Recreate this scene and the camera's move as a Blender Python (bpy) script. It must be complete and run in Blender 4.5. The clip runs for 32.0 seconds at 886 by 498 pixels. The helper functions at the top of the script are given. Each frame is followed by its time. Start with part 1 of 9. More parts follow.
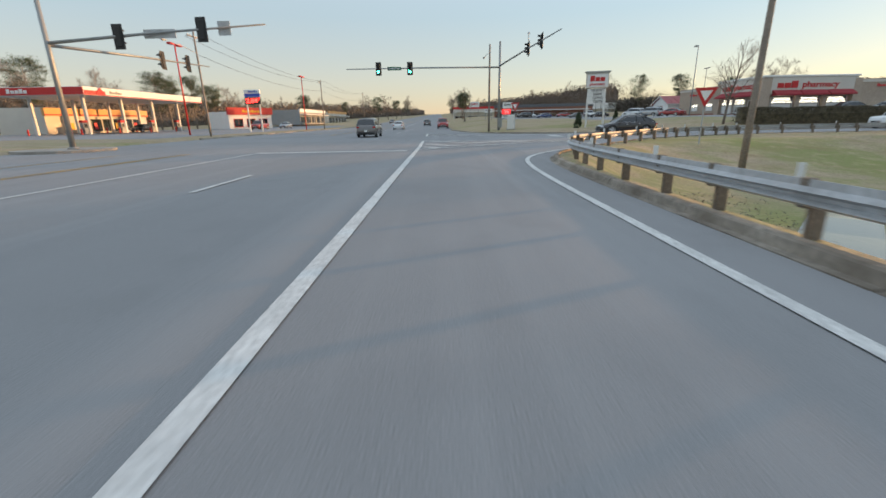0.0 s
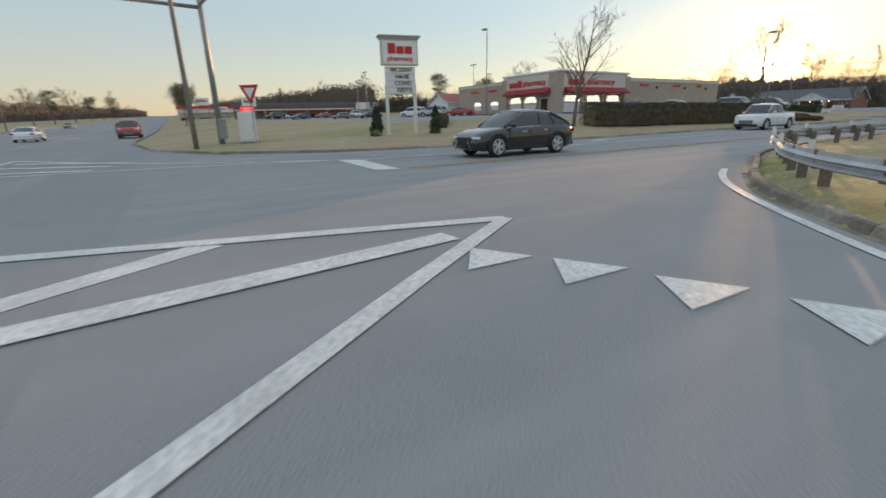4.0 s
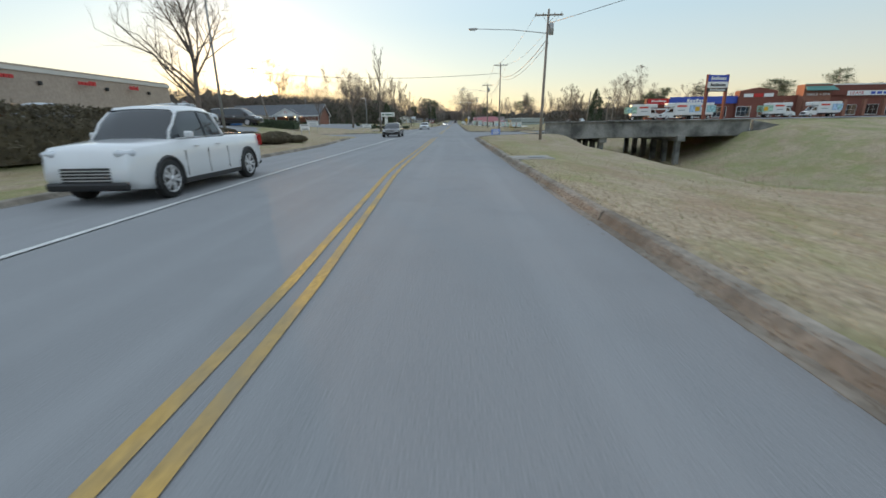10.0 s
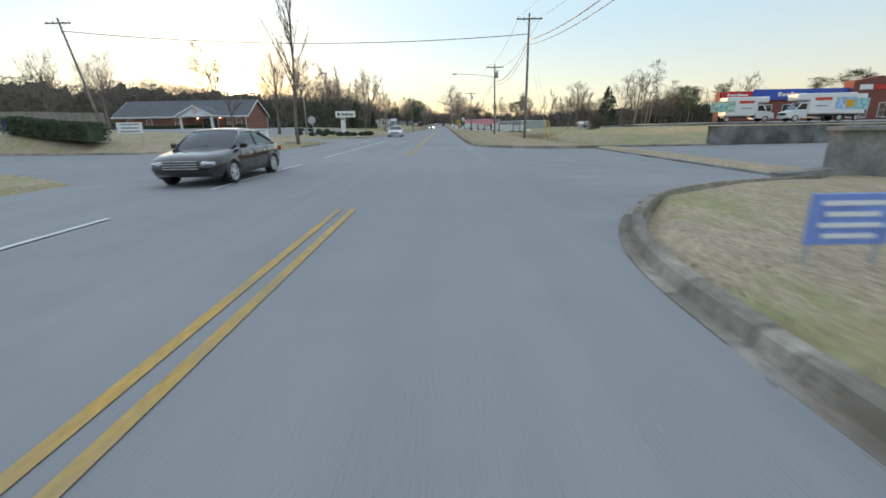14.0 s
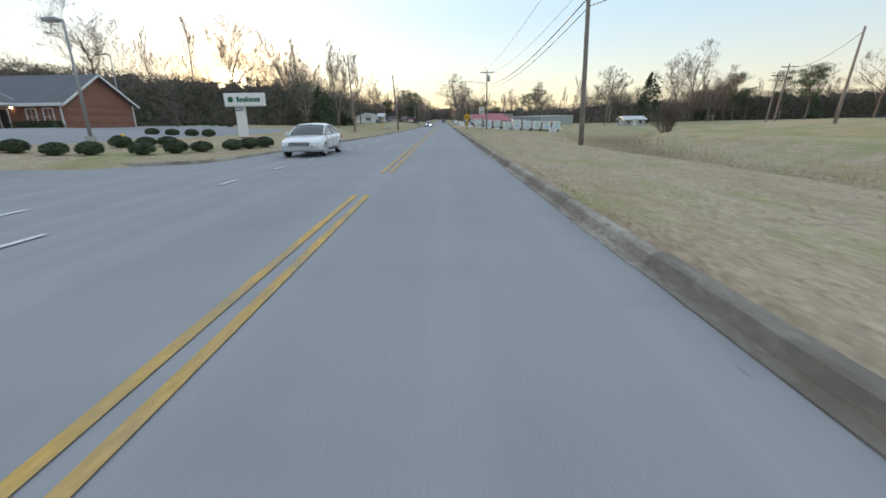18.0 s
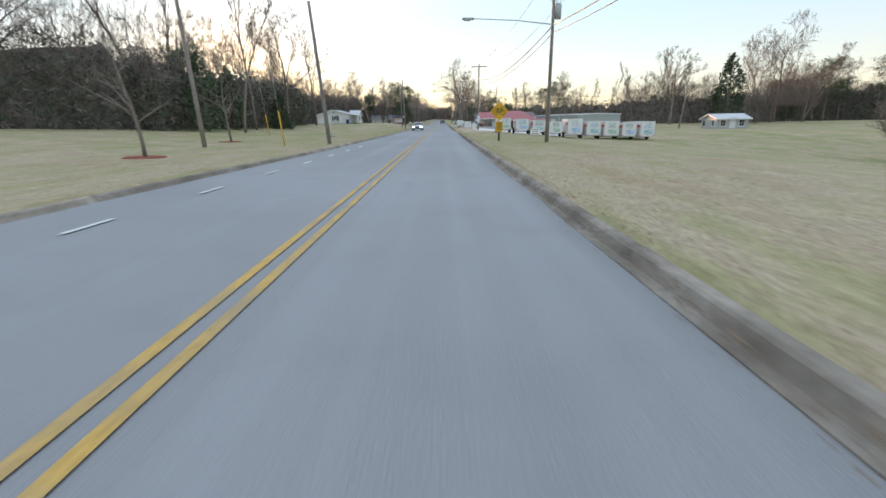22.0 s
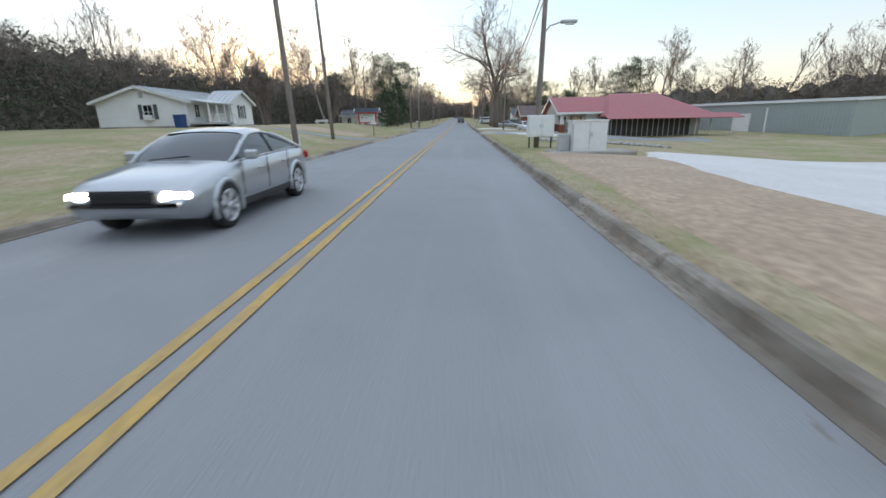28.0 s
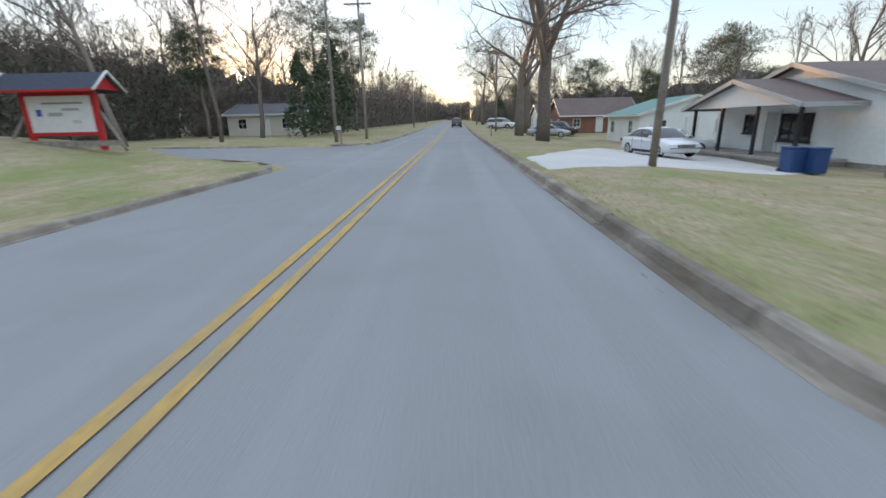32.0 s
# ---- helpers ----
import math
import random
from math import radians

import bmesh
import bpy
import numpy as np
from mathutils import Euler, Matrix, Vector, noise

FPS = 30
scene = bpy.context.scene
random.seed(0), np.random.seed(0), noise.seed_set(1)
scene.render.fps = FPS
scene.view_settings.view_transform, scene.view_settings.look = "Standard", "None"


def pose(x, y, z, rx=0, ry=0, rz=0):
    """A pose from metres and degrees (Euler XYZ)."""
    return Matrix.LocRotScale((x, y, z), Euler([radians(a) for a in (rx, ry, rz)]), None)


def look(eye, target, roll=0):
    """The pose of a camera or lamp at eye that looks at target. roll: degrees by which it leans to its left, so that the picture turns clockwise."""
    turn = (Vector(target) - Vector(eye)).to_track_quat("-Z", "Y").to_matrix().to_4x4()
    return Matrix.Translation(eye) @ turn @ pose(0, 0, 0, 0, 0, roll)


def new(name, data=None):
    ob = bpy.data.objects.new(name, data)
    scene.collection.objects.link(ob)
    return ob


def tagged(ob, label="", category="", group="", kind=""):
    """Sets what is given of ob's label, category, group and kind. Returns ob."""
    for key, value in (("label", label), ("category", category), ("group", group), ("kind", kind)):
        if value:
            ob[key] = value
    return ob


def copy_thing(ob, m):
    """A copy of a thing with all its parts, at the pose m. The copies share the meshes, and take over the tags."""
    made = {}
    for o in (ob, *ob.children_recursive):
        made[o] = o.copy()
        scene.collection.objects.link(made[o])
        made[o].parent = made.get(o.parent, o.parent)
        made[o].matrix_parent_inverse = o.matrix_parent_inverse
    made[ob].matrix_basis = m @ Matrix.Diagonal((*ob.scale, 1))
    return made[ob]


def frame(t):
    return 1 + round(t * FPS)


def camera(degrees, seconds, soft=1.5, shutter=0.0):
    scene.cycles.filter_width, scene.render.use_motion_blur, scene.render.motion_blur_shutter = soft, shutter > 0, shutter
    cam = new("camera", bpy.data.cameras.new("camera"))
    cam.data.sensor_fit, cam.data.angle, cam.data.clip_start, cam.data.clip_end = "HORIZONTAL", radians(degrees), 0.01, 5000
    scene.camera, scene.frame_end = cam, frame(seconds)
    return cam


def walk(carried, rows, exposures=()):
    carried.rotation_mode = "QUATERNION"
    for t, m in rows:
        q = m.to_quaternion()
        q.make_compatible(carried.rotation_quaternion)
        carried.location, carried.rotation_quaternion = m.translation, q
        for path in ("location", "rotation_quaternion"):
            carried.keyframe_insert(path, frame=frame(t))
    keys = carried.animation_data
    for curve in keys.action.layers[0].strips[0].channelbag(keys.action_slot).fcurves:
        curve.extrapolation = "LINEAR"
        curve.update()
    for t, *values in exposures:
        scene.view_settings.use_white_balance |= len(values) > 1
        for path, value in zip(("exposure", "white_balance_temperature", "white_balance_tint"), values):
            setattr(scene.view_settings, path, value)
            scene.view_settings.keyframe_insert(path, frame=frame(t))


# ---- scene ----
# camera: a phone on the dashboard, 1.45 m over the road, driven along two roads
# seconds, x, y, heading, tilt down, lean (degrees)
PATH = [
    (0.0, 36.83, -33.92, 90.06, 16.46, 1.02), (0.5, 32.39, -33.82, 89.70, 16.46, 1.10), (1.0, 28.10, -33.69, 88.79, 16.51, 1.11),
    (1.5, 24.14, -33.44, 86.90, 16.55, 1.21), (2.0, 20.72, -32.97, 83.75, 16.76, 1.24), (2.5, 17.89, -32.31, 79.06, 16.95, 1.32),
    (3.0, 15.34, -31.45, 73.05, 16.73, 1.26), (3.5, 13.05, -30.38, 66.44, 16.70, 1.26), (4.0, 11.03, -29.16, 59.72, 16.86, 1.31),
    (4.5, 9.30, -27.83, 53.18, 17.36, 1.43), (5.0, 7.89, -26.49, 46.99, 17.23, 1.47), (5.5, 6.72, -25.00, 41.04, 17.08, 1.35),
    (6.0, 5.65, -23.27, 35.27, 16.93, 1.21), (6.5, 4.58, -21.63, 29.77, 16.77, 1.44), (7.0, 3.46, -19.77, 24.34, 16.76, 1.60),
    (7.5, 2.43, -17.53, 19.13, 16.88, 1.75), (8.0, 1.60, -14.79, 13.67, 16.99, 1.72), (8.5, 0.97, -11.56, 8.93, 16.93, 1.44),
    (9.0, 0.58, -7.98, 5.42, 16.69, 1.21), (9.5, 0.31, -4.08, 3.21, 16.42, 1.19), (10.0, 0.21, 0.00, 1.85, 16.29, 1.02),
    (10.5, 0.14, 4.17, 1.20, 16.36, 0.91), (11.0, 0.05, 8.45, 0.92, 16.33, 1.03), (11.5, -0.06, 12.89, 0.80, 16.31, 1.05),
    (12.0, -0.18, 17.46, 0.69, 16.26, 1.03), (12.5, -0.18, 22.04, 0.55, 16.22, 1.04), (13.0, -0.07, 26.57, 0.51, 16.15, 1.17),
    (13.5, 0.01, 31.12, 0.33, 15.98, 0.94), (14.0, 0.03, 35.74, 0.30, 15.94, 1.00), (14.5, 0.03, 40.43, 0.32, 15.83, 1.03),
    (15.0, 0.03, 45.17, 0.33, 16.25, 1.13), (15.5, 0.03, 49.98, 0.41, 16.39, 1.21), (16.0, 0.05, 54.86, 0.56, 16.39, 1.31),
    (16.5, 0.07, 59.81, 0.72, 16.25, 1.49), (17.0, 0.02, 64.84, 0.65, 16.36, 1.49), (17.5, -0.04, 69.93, 0.52, 16.40, 1.28),
    (18.0, -0.03, 75.05, 0.37, 16.40, 1.08), (18.5, -0.02, 80.27, 0.33, 16.46, 1.04), (19.0, -0.03, 85.61, 0.19, 16.50, 0.96),
    (19.5, -0.02, 91.02, 0.20, 16.44, 0.96), (20.0, 0.01, 96.49, 0.21, 16.48, 1.07), (20.5, 0.04, 102.06, 0.20, 16.45, 1.19),
    (21.0, 0.09, 107.80, 0.23, 16.59, 1.19), (21.5, 0.10, 113.66, 0.18, 16.51, 1.13), (22.0, 0.07, 119.63, 0.21, 16.38, 1.05),
    (22.5, 0.12, 125.53, 0.37, 16.47, 1.24), (23.0, 0.16, 131.43, 0.60, 16.59, 1.21), (23.5, 0.10, 137.39, 0.70, 16.72, 1.20),
    (24.0, -0.05, 143.53, 0.74, 16.73, 1.36), (24.5, -0.03, 149.61, 0.56, 16.83, 1.21), (25.0, -0.03, 155.65, 1.10, 16.62, 1.10),
    (25.5, -0.06, 161.64, 1.75, 16.50, 0.94), (26.0, -0.03, 167.60, 1.64, 16.52, 1.07), (26.5, -0.00, 173.51, 1.59, 16.53, 1.13),
    (27.0, 0.03, 179.39, 1.91, 16.55, 1.16), (27.5, 0.05, 185.24, 2.47, 16.59, 1.18), (28.0, 0.07, 191.06, 2.58, 16.54, 1.18),
    (28.5, 0.01, 196.94, 2.67, 16.56, 1.12), (29.0, -0.01, 202.83, 2.65, 16.51, 1.06), (29.5, -0.03, 208.79, 2.77, 16.47, 1.16),
    (30.0, -0.05, 214.85, 2.68, 16.36, 1.28), (30.5, -0.06, 221.05, 2.69, 16.36, 1.33), (31.0, -0.07, 227.40, 2.51, 16.32, 1.30),
    (31.5, -0.05, 233.89, 2.15, 16.18, 1.23), (32.0, -0.06, 240.37, 1.95, 16.25, 1.14),
]
EYE = 1.45
cam = camera(91.14, 32.0, soft=1.6, shutter=0.3)
walk(cam, [(t, pose(x, y, EYE, 90 - p, 0, a) @ pose(0, 0, 0, 0, 0, -r)) for t, x, y, a, p, r in PATH],
     exposures=[(0, 1.75, 6450, 10), (2.5, 1.7, 6450, 10), (5, 1.6, 6650, 10), (8, 1.65, 6600, 9), (11, 1.85, 6300, 9), (20, 2.08, 6300, 12), (24, 2.3, 6300, 13), (28, 2.2, 6300, 14), (32, 2.25, 6300, 14)])
# ---- light: a low sun ahead on the left, clear evening sky ----
SUN_AZ, SUN_EL = 24.4, 3.9
world = bpy.data.worlds.new("evening_sky")
scene.world = world
world.use_nodes = True
wn, wl = world.node_tree.nodes, world.node_tree.links
sky = wn.new("ShaderNodeTexSky")
sky.sky_type = "NISHITA"
sky.sun_disc = False
sky.sun_elevation = radians(SUN_EL)
sky.sun_rotation = radians(-SUN_AZ)
sky.air_density, sky.dust_density, sky.ozone_density = 1.0, 0.2, 1.8
wn["Background"].inputs["Strength"].default_value = 0.032
haze = wn.new("ShaderNodeBackground")  # thin haze over the whole dome, warm low down, blue above; unseen top brightened to light the ground
haze.inputs["Strength"].default_value = 0.265
place = wn.new("ShaderNodeTexCoord")
axis = wn.new("ShaderNodeSeparateXYZ")
tone = wn.new("ShaderNodeValToRGB")
for at, col in ((0.0, (0.56, 0.47, 0.40, 1)), (0.08, (0.54, 0.51, 0.475, 1)), (0.2, (0.45, 0.53, 0.575, 1)), (0.4, (0.57, 0.67, 0.76, 1)), (1.0, (0.84, 0.95, 1.06, 1))):
    el = tone.color_ramp.elements[0] if at == 0 else (tone.color_ramp.elements[-1] if at == 1 else tone.color_ramp.elements.new(at))
    el.color = col
both = wn.new("ShaderNodeAddShader")
wl.new(place.outputs["Generated"], axis.inputs[0])
wl.new(axis.outputs["Z"], tone.inputs["Fac"])
wl.new(tone.outputs["Color"], haze.inputs["Color"])
wl.new(wn["Background"].outputs[0], both.inputs[0])
wl.new(haze.outputs[0], both.inputs[1])
# the glare of the low sun in the haze: a bright core and two soft rings round it
sa, se = radians(SUN_AZ), radians(SUN_EL)
TO_SUN = Vector((-math.sin(sa) * math.cos(se), math.cos(sa) * math.cos(se), math.sin(se)))
toward = wn.new("ShaderNodeVectorMath")
toward.operation = "DOT_PRODUCT"
toward.inputs[1].default_value = TO_SUN
wl.new(place.outputs["Generated"], toward.inputs[0])
away = wn.new("ShaderNodeMath")
away.operation = "SUBTRACT"
away.inputs[0].default_value = 1.0
wl.new(toward.outputs["Value"], away.inputs[1])
last = both
for width, power, col in ((1.0, 9.0, (1.0, 0.84, 0.5, 1)), (4.0, 0.45, (1.0, 0.55, 0.18, 1)), (15.0, 0.055, (1.0, 0.72, 0.42, 1))):
    fall = wn.new("ShaderNodeMath")
    fall.operation = "MULTIPLY"
    fall.inputs[1].default_value = -1.0 / radians(width) ** 2
    wl.new(away.outputs[0], fall.inputs[0])
    ring_ = wn.new("ShaderNodeMath")
    ring_.operation = "EXPONENT"
    wl.new(fall.outputs[0], ring_.inputs[0])
    glow = wn.new("ShaderNodeMath")
    glow.operation = "MULTIPLY"
    glow.inputs[1].default_value = power
    wl.new(ring_.outputs[0], glow.inputs[0])
    halo = wn.new("ShaderNodeBackground")
    halo.inputs["Color"].default_value = col
    wl.new(glow.outputs[0], halo.inputs["Strength"])
    plus = wn.new("ShaderNodeAddShader")
    wl.new(last.outputs[0], plus.inputs[0])
    wl.new(halo.outputs[0], plus.inputs[1])
    last = plus
wl.new(last.outputs[0], wn["World Output"].inputs["Surface"])
wl.new(sky.outputs[0], wn["Background"].inputs["Color"])
sun_data = bpy.data.lights.new("sun", "SUN")
sun_data.energy, sun_data.angle, sun_data.color = 2.0, radians(0.53), (1.0, 0.52, 0.2)
sun = new("sun", sun_data)
sun.matrix_world = look((0, 0, 60), Vector((0, 0, 60)) - TO_SUN)
# ---- materials ----
def material(name, color, rough=0.7, metal=0.0, var=0.12, scale=6.0, bump=0.0, big=0.0, big_scale=0.25, tint=None, rand=0.0, spec=0.5, coat=0.0, emit=0.0, alpha=1.0):
    """Principled surface: fine grain (scale), large stains (big_scale), bump, and a shade of its own per object (rand)."""
    m = bpy.data.materials.new(name)
    m.use_nodes = True
    nt = m.node_tree
    n, l = nt.nodes, nt.links
    b = n["Principled BSDF"]
    b.inputs["Roughness"].default_value = rough
    b.inputs["Metallic"].default_value = metal
    b.inputs["Specular IOR Level"].default_value = spec
    if coat:
        b.inputs["Coat Weight"].default_value = coat
        b.inputs["Coat Roughness"].default_value = 0.05
    tc = n.new("ShaderNodeTexCoord")
    no = n.new("ShaderNodeTexNoise")
    no.inputs["Scale"].default_value = scale
    no.inputs["Detail"].default_value = 6
    l.new(tc.outputs["Object"], no.inputs["Vector"])
    ramp = n.new("ShaderNodeValToRGB")
    ramp.color_ramp.elements[0].position, ramp.color_ramp.elements[1].position = 0.3, 0.7
    lo = [max(0, c * (1 - var)) for c in color]
    hi = [min(1, c * (1 + var)) for c in color]
    ramp.color_ramp.elements[0].color, ramp.color_ramp.elements[1].color = (*lo, 1), (*hi, 1)
    l.new(no.outputs["Fac"], ramp.inputs["Fac"])
    out = ramp.outputs["Color"]
    if big:
        n2 = n.new("ShaderNodeTexNoise")
        n2.inputs["Scale"].default_value = big_scale
        n2.inputs["Detail"].default_value = 5
        l.new(tc.outputs["Object"], n2.inputs["Vector"])
        r2 = n.new("ShaderNodeValToRGB")
        r2.color_ramp.elements[0].position, r2.color_ramp.elements[1].position = 0.38, 0.66
        l.new(n2.outputs["Fac"], r2.inputs["Fac"])
        mx = n.new("ShaderNodeMix")
        mx.data_type = "RGBA"
        mx.inputs[7].default_value = (*(tint or [c * 0.6 for c in color]), 1)
        mul = n.new("ShaderNodeMath")
        mul.operation = "MULTIPLY"
        mul.inputs[1].default_value = big
        l.new(r2.outputs["Color"], mul.inputs[0])
        l.new(mul.outputs[0], mx.inputs["Factor"])
        l.new(out, mx.inputs[6])
        out = mx.outputs[2]
    if rand:
        oi = n.new("ShaderNodeObjectInfo")
        hs = n.new("ShaderNodeHueSaturation")
        mr = n.new("ShaderNodeMapRange")
        mr.inputs["To Min"].default_value, mr.inputs["To Max"].default_value = 1 - rand, 1 + rand
        l.new(oi.outputs["Random"], mr.inputs["Value"])
        l.new(mr.outputs[0], hs.inputs["Value"])
        l.new(out, hs.inputs["Color"])
        out = hs.outputs["Color"]
    l.new(out, b.inputs["Base Color"])
    if bump:
        bp = n.new("ShaderNodeBump")
        bp.inputs["Strength"].default_value = bump
        bp.inputs["Distance"].default_value = 0.02
        l.new(no.outputs["Fac"], bp.inputs["Height"])
        l.new(bp.outputs[0], b.inputs["Normal"])
    if emit:
        b.inputs["Emission Color"].default_value = (*color, 1)
        b.inputs["Emission Strength"].default_value = emit
    return m


def ground_material(name="winter_grass", base_color=(0.375, 0.305, 0.215), green=1.0, extra=None):
    """Winter grass: straw, green patches, bare soil."""
    m = material(name, base_color, 0.95, var=0.35, scale=14.0, bump=0.5, big=0.0, spec=0.1)
    n, l = m.node_tree.nodes, m.node_tree.links
    b = n["Principled BSDF"]
    tc = next(x for x in n if x.type == "TEX_COORD")
    base = next(x for x in n if x.type == "VALTORGB").outputs["Color"]
    last = base
    for col, sc, lo, hi, amount in ((extra,) if extra else ()) + (((0.20, 0.24, 0.07), 0.06, 0.53, 0.66, 0.75 * green), ((0.24, 0.26, 0.09), 0.45, 0.49, 0.62, 0.55), ((0.30, 0.20, 0.13), 0.3, 0.50, 0.66, 0.5), ((0.54, 0.44, 0.30), 1.3, 0.50, 0.70, 0.45), ((0.24, 0.175, 0.115), 5.5, 0.50, 0.66, 0.6)):
        t = n.new("ShaderNodeTexNoise")
        t.inputs["Scale"].default_value, t.inputs["Detail"].default_value, t.inputs["Roughness"].default_value = sc, 8, 0.65
        mp = n.new("ShaderNodeMapping")
        mp.inputs["Location"].default_value = (sc * 31, sc * 57, 3)
        mp.inputs["Scale"].default_value = (2.0, 0.6, 1)
        l.new(tc.outputs["Object"], mp.inputs["Vector"])
        l.new(mp.outputs[0], t.inputs["Vector"])
        mr = n.new("ShaderNodeMapRange")
        mr.inputs["From Min"].default_value, mr.inputs["From Max"].default_value, mr.inputs["To Max"].default_value = lo, hi, amount
        l.new(t.outputs["Fac"], mr.inputs["Value"])
        mx = n.new("ShaderNodeMix")
        mx.data_type = "RGBA"
        mx.inputs[7].default_value = (*col, 1)
        l.new(mr.outputs[0], mx.inputs["Factor"])
        l.new(last, mx.inputs[6])
        last = mx.outputs[2]
    # farther north the verges are mown and greener
    sep = n.new("ShaderNodeSeparateXYZ")
    l.new(tc.outputs["Object"], sep.inputs[0])
    north = n.new("ShaderNodeMapRange")
    north.interpolation_type = "SMOOTHSTEP"
    north.inputs["From Min"].default_value, north.inputs["From Max"].default_value = 112.0, 165.0
    l.new(sep.outputs["Y"], north.inputs["Value"])
    bank = n.new("ShaderNodeMapRange")
    bank.interpolation_type = "SMOOTHSTEP"
    bank.inputs["From Min"].default_value, bank.inputs["From Max"].default_value, bank.inputs["To Max"].default_value = 9.0, 22.0, 0.8
    l.new(sep.outputs["X"], bank.inputs["Value"])
    most = n.new("ShaderNodeMath")
    most.operation = "MAXIMUM"
    l.new(north.outputs[0], most.inputs[0])
    l.new(bank.outputs[0], most.inputs[1])
    clump = n.new("ShaderNodeTexNoise")
    clump.inputs["Scale"].default_value, clump.inputs["Detail"].default_value, clump.inputs["Roughness"].default_value = 0.32, 9, 0.7
    l.new(tc.outputs["Object"], clump.inputs["Vector"])
    cover = n.new("ShaderNodeMapRange")
    cover.inputs["From Min"].default_value, cover.inputs["From Max"].default_value, cover.inputs["To Max"].default_value = 0.42, 0.62, 0.72
    l.new(clump.outputs["Fac"], cover.inputs["Value"])
    both_ = n.new("ShaderNodeMath")
    both_.operation = "MULTIPLY"
    l.new(most.outputs[0], both_.inputs[0])
    l.new(cover.outputs[0], both_.inputs[1])
    mown = n.new("ShaderNodeMix")
    mown.data_type = "RGBA"
    mown.inputs[7].default_value = (0.20, 0.235, 0.088, 1)
    l.new(both_.outputs[0], mown.inputs["Factor"])
    l.new(last, mown.inputs[6])
    l.new(mown.outputs[2], b.inputs["Base Color"])
    return m


def asphalt_material(name, color, streak):
    """Asphalt with fine grain, patches, and paler wheel tracks along one axis."""
    m = material(name, color, 0.88, var=0.3, scale=70, bump=0.08, big=0.4, big_scale=0.12, tint=[c * 1.3 for c in color], spec=0.3)
    n, l = m.node_tree.nodes, m.node_tree.links
    b = n["Principled BSDF"]
    tc = next(x for x in n if x.type == "TEX_COORD")
    src = b.inputs["Base Color"].links[0].from_socket
    for sc, axes, lo, hi, amount, k in ((1.1, streak, 0.48, 0.7, 0.5, 1.3), (0.8, (1, 1, 1), 0.52, 0.66, 0.2, 0.8)):
        mp = n.new("ShaderNodeMapping")
        mp.inputs["Scale"].default_value = axes
        t = n.new("ShaderNodeTexNoise")
        t.inputs["Scale"].default_value, t.inputs["Detail"].default_value = sc, 4
        l.new(tc.outputs["Object"], mp.inputs["Vector"])
        l.new(mp.outputs[0], t.inputs["Vector"])
        mr = n.new("ShaderNodeMapRange")
        mr.inputs["From Min"].default_value, mr.inputs["From Max"].default_value, mr.inputs["To Max"].default_value = lo, hi, amount
        l.new(t.outputs["Fac"], mr.inputs["Value"])
        mx = n.new("ShaderNodeMix")
        mx.data_type = "RGBA"
        mx.inputs[7].default_value = (*[c * k for c in color], 1)
        l.new(mr.outputs[0], mx.inputs["Factor"])
        l.new(src, mx.inputs[6])
        src = mx.outputs[2]
    l.new(src, b.inputs["Base Color"])
    return m


def glass_material(name, color=(0.02, 0.025, 0.03), rough=0.04):
    return material(name, color, rough, var=0.05, scale=2, spec=0.9)


GRASS = ground_material()
ROAD_N = asphalt_material("asphalt_side_road", (0.245, 0.247, 0.252), (1.2, 0.02, 1))
ROAD_E = asphalt_material("asphalt_highway", (0.235, 0.237, 0.242), (0.02, 1.2, 1))
LOT = asphalt_material("asphalt_lot", (0.235, 0.237, 0.242), (0.6, 0.6, 1))
STAINED = material("stained_bridge_concrete", (0.27, 0.265, 0.25), 0.92, var=0.2, scale=10, bump=0.3, big=0.85, big_scale=0.7, tint=(0.05, 0.05, 0.048))
KERB_GREY = material("soil_stained_kerb", (0.30, 0.265, 0.22), 0.95, var=0.3, scale=12, bump=0.4, big=0.8, big_scale=0.9, tint=(0.13, 0.105, 0.08), rand=0.22)
CONCRETE = material("old_concrete", (0.36, 0.335, 0.30), 0.92, var=0.25, scale=14, bump=0.4, big=0.6, big_scale=0.8, tint=(0.19, 0.165, 0.14), rand=0.1)
PALE_CONCRETE = material("pale_concrete", (0.55, 0.54, 0.52), 0.85, var=0.08, scale=12, bump=0.2, big=0.3, big_scale=0.4, tint=(0.4, 0.38, 0.36))
GRAVEL = material("gravel", (0.60, 0.58, 0.56), 0.95, var=0.3, scale=22, bump=0.8, big=0.4, big_scale=0.3, tint=(0.48, 0.45, 0.42))
SOIL = material("bare_soil", (0.40, 0.30, 0.21), 0.95, var=0.3, scale=8, bump=0.6, big=0.4, big_scale=0.5, tint=(0.26, 0.19, 0.13))
WHITE_PAINT = material("road_paint_white", (0.62, 0.62, 0.6), 0.7, var=0.25, scale=20, big=0.35, big_scale=1.5, tint=(0.3, 0.3, 0.3))
YELLOW_PAINT = material("road_paint_yellow", (0.50, 0.31, 0.075), 0.75, var=0.3, scale=22, big=0.75, big_scale=1.2, tint=(0.27, 0.225, 0.15))
GALV = material("galvanised_steel", (0.46, 0.47, 0.48), 0.62, 0.3, var=0.15, scale=12, big=0.4, big_scale=2, tint=(0.3, 0.29, 0.28))
POLE_STEEL = material("signal_pole_steel", (0.3, 0.31, 0.31), 0.5, 0.4, var=0.1, scale=9, big=0.2, big_scale=1)
WOOD_POLE = material("weathered_pole_wood", (0.27, 0.235, 0.205), 0.92, var=0.3, scale=25, bump=0.5, big=0.4, big_scale=1.1, tint=(0.09, 0.07, 0.055), rand=0.12)
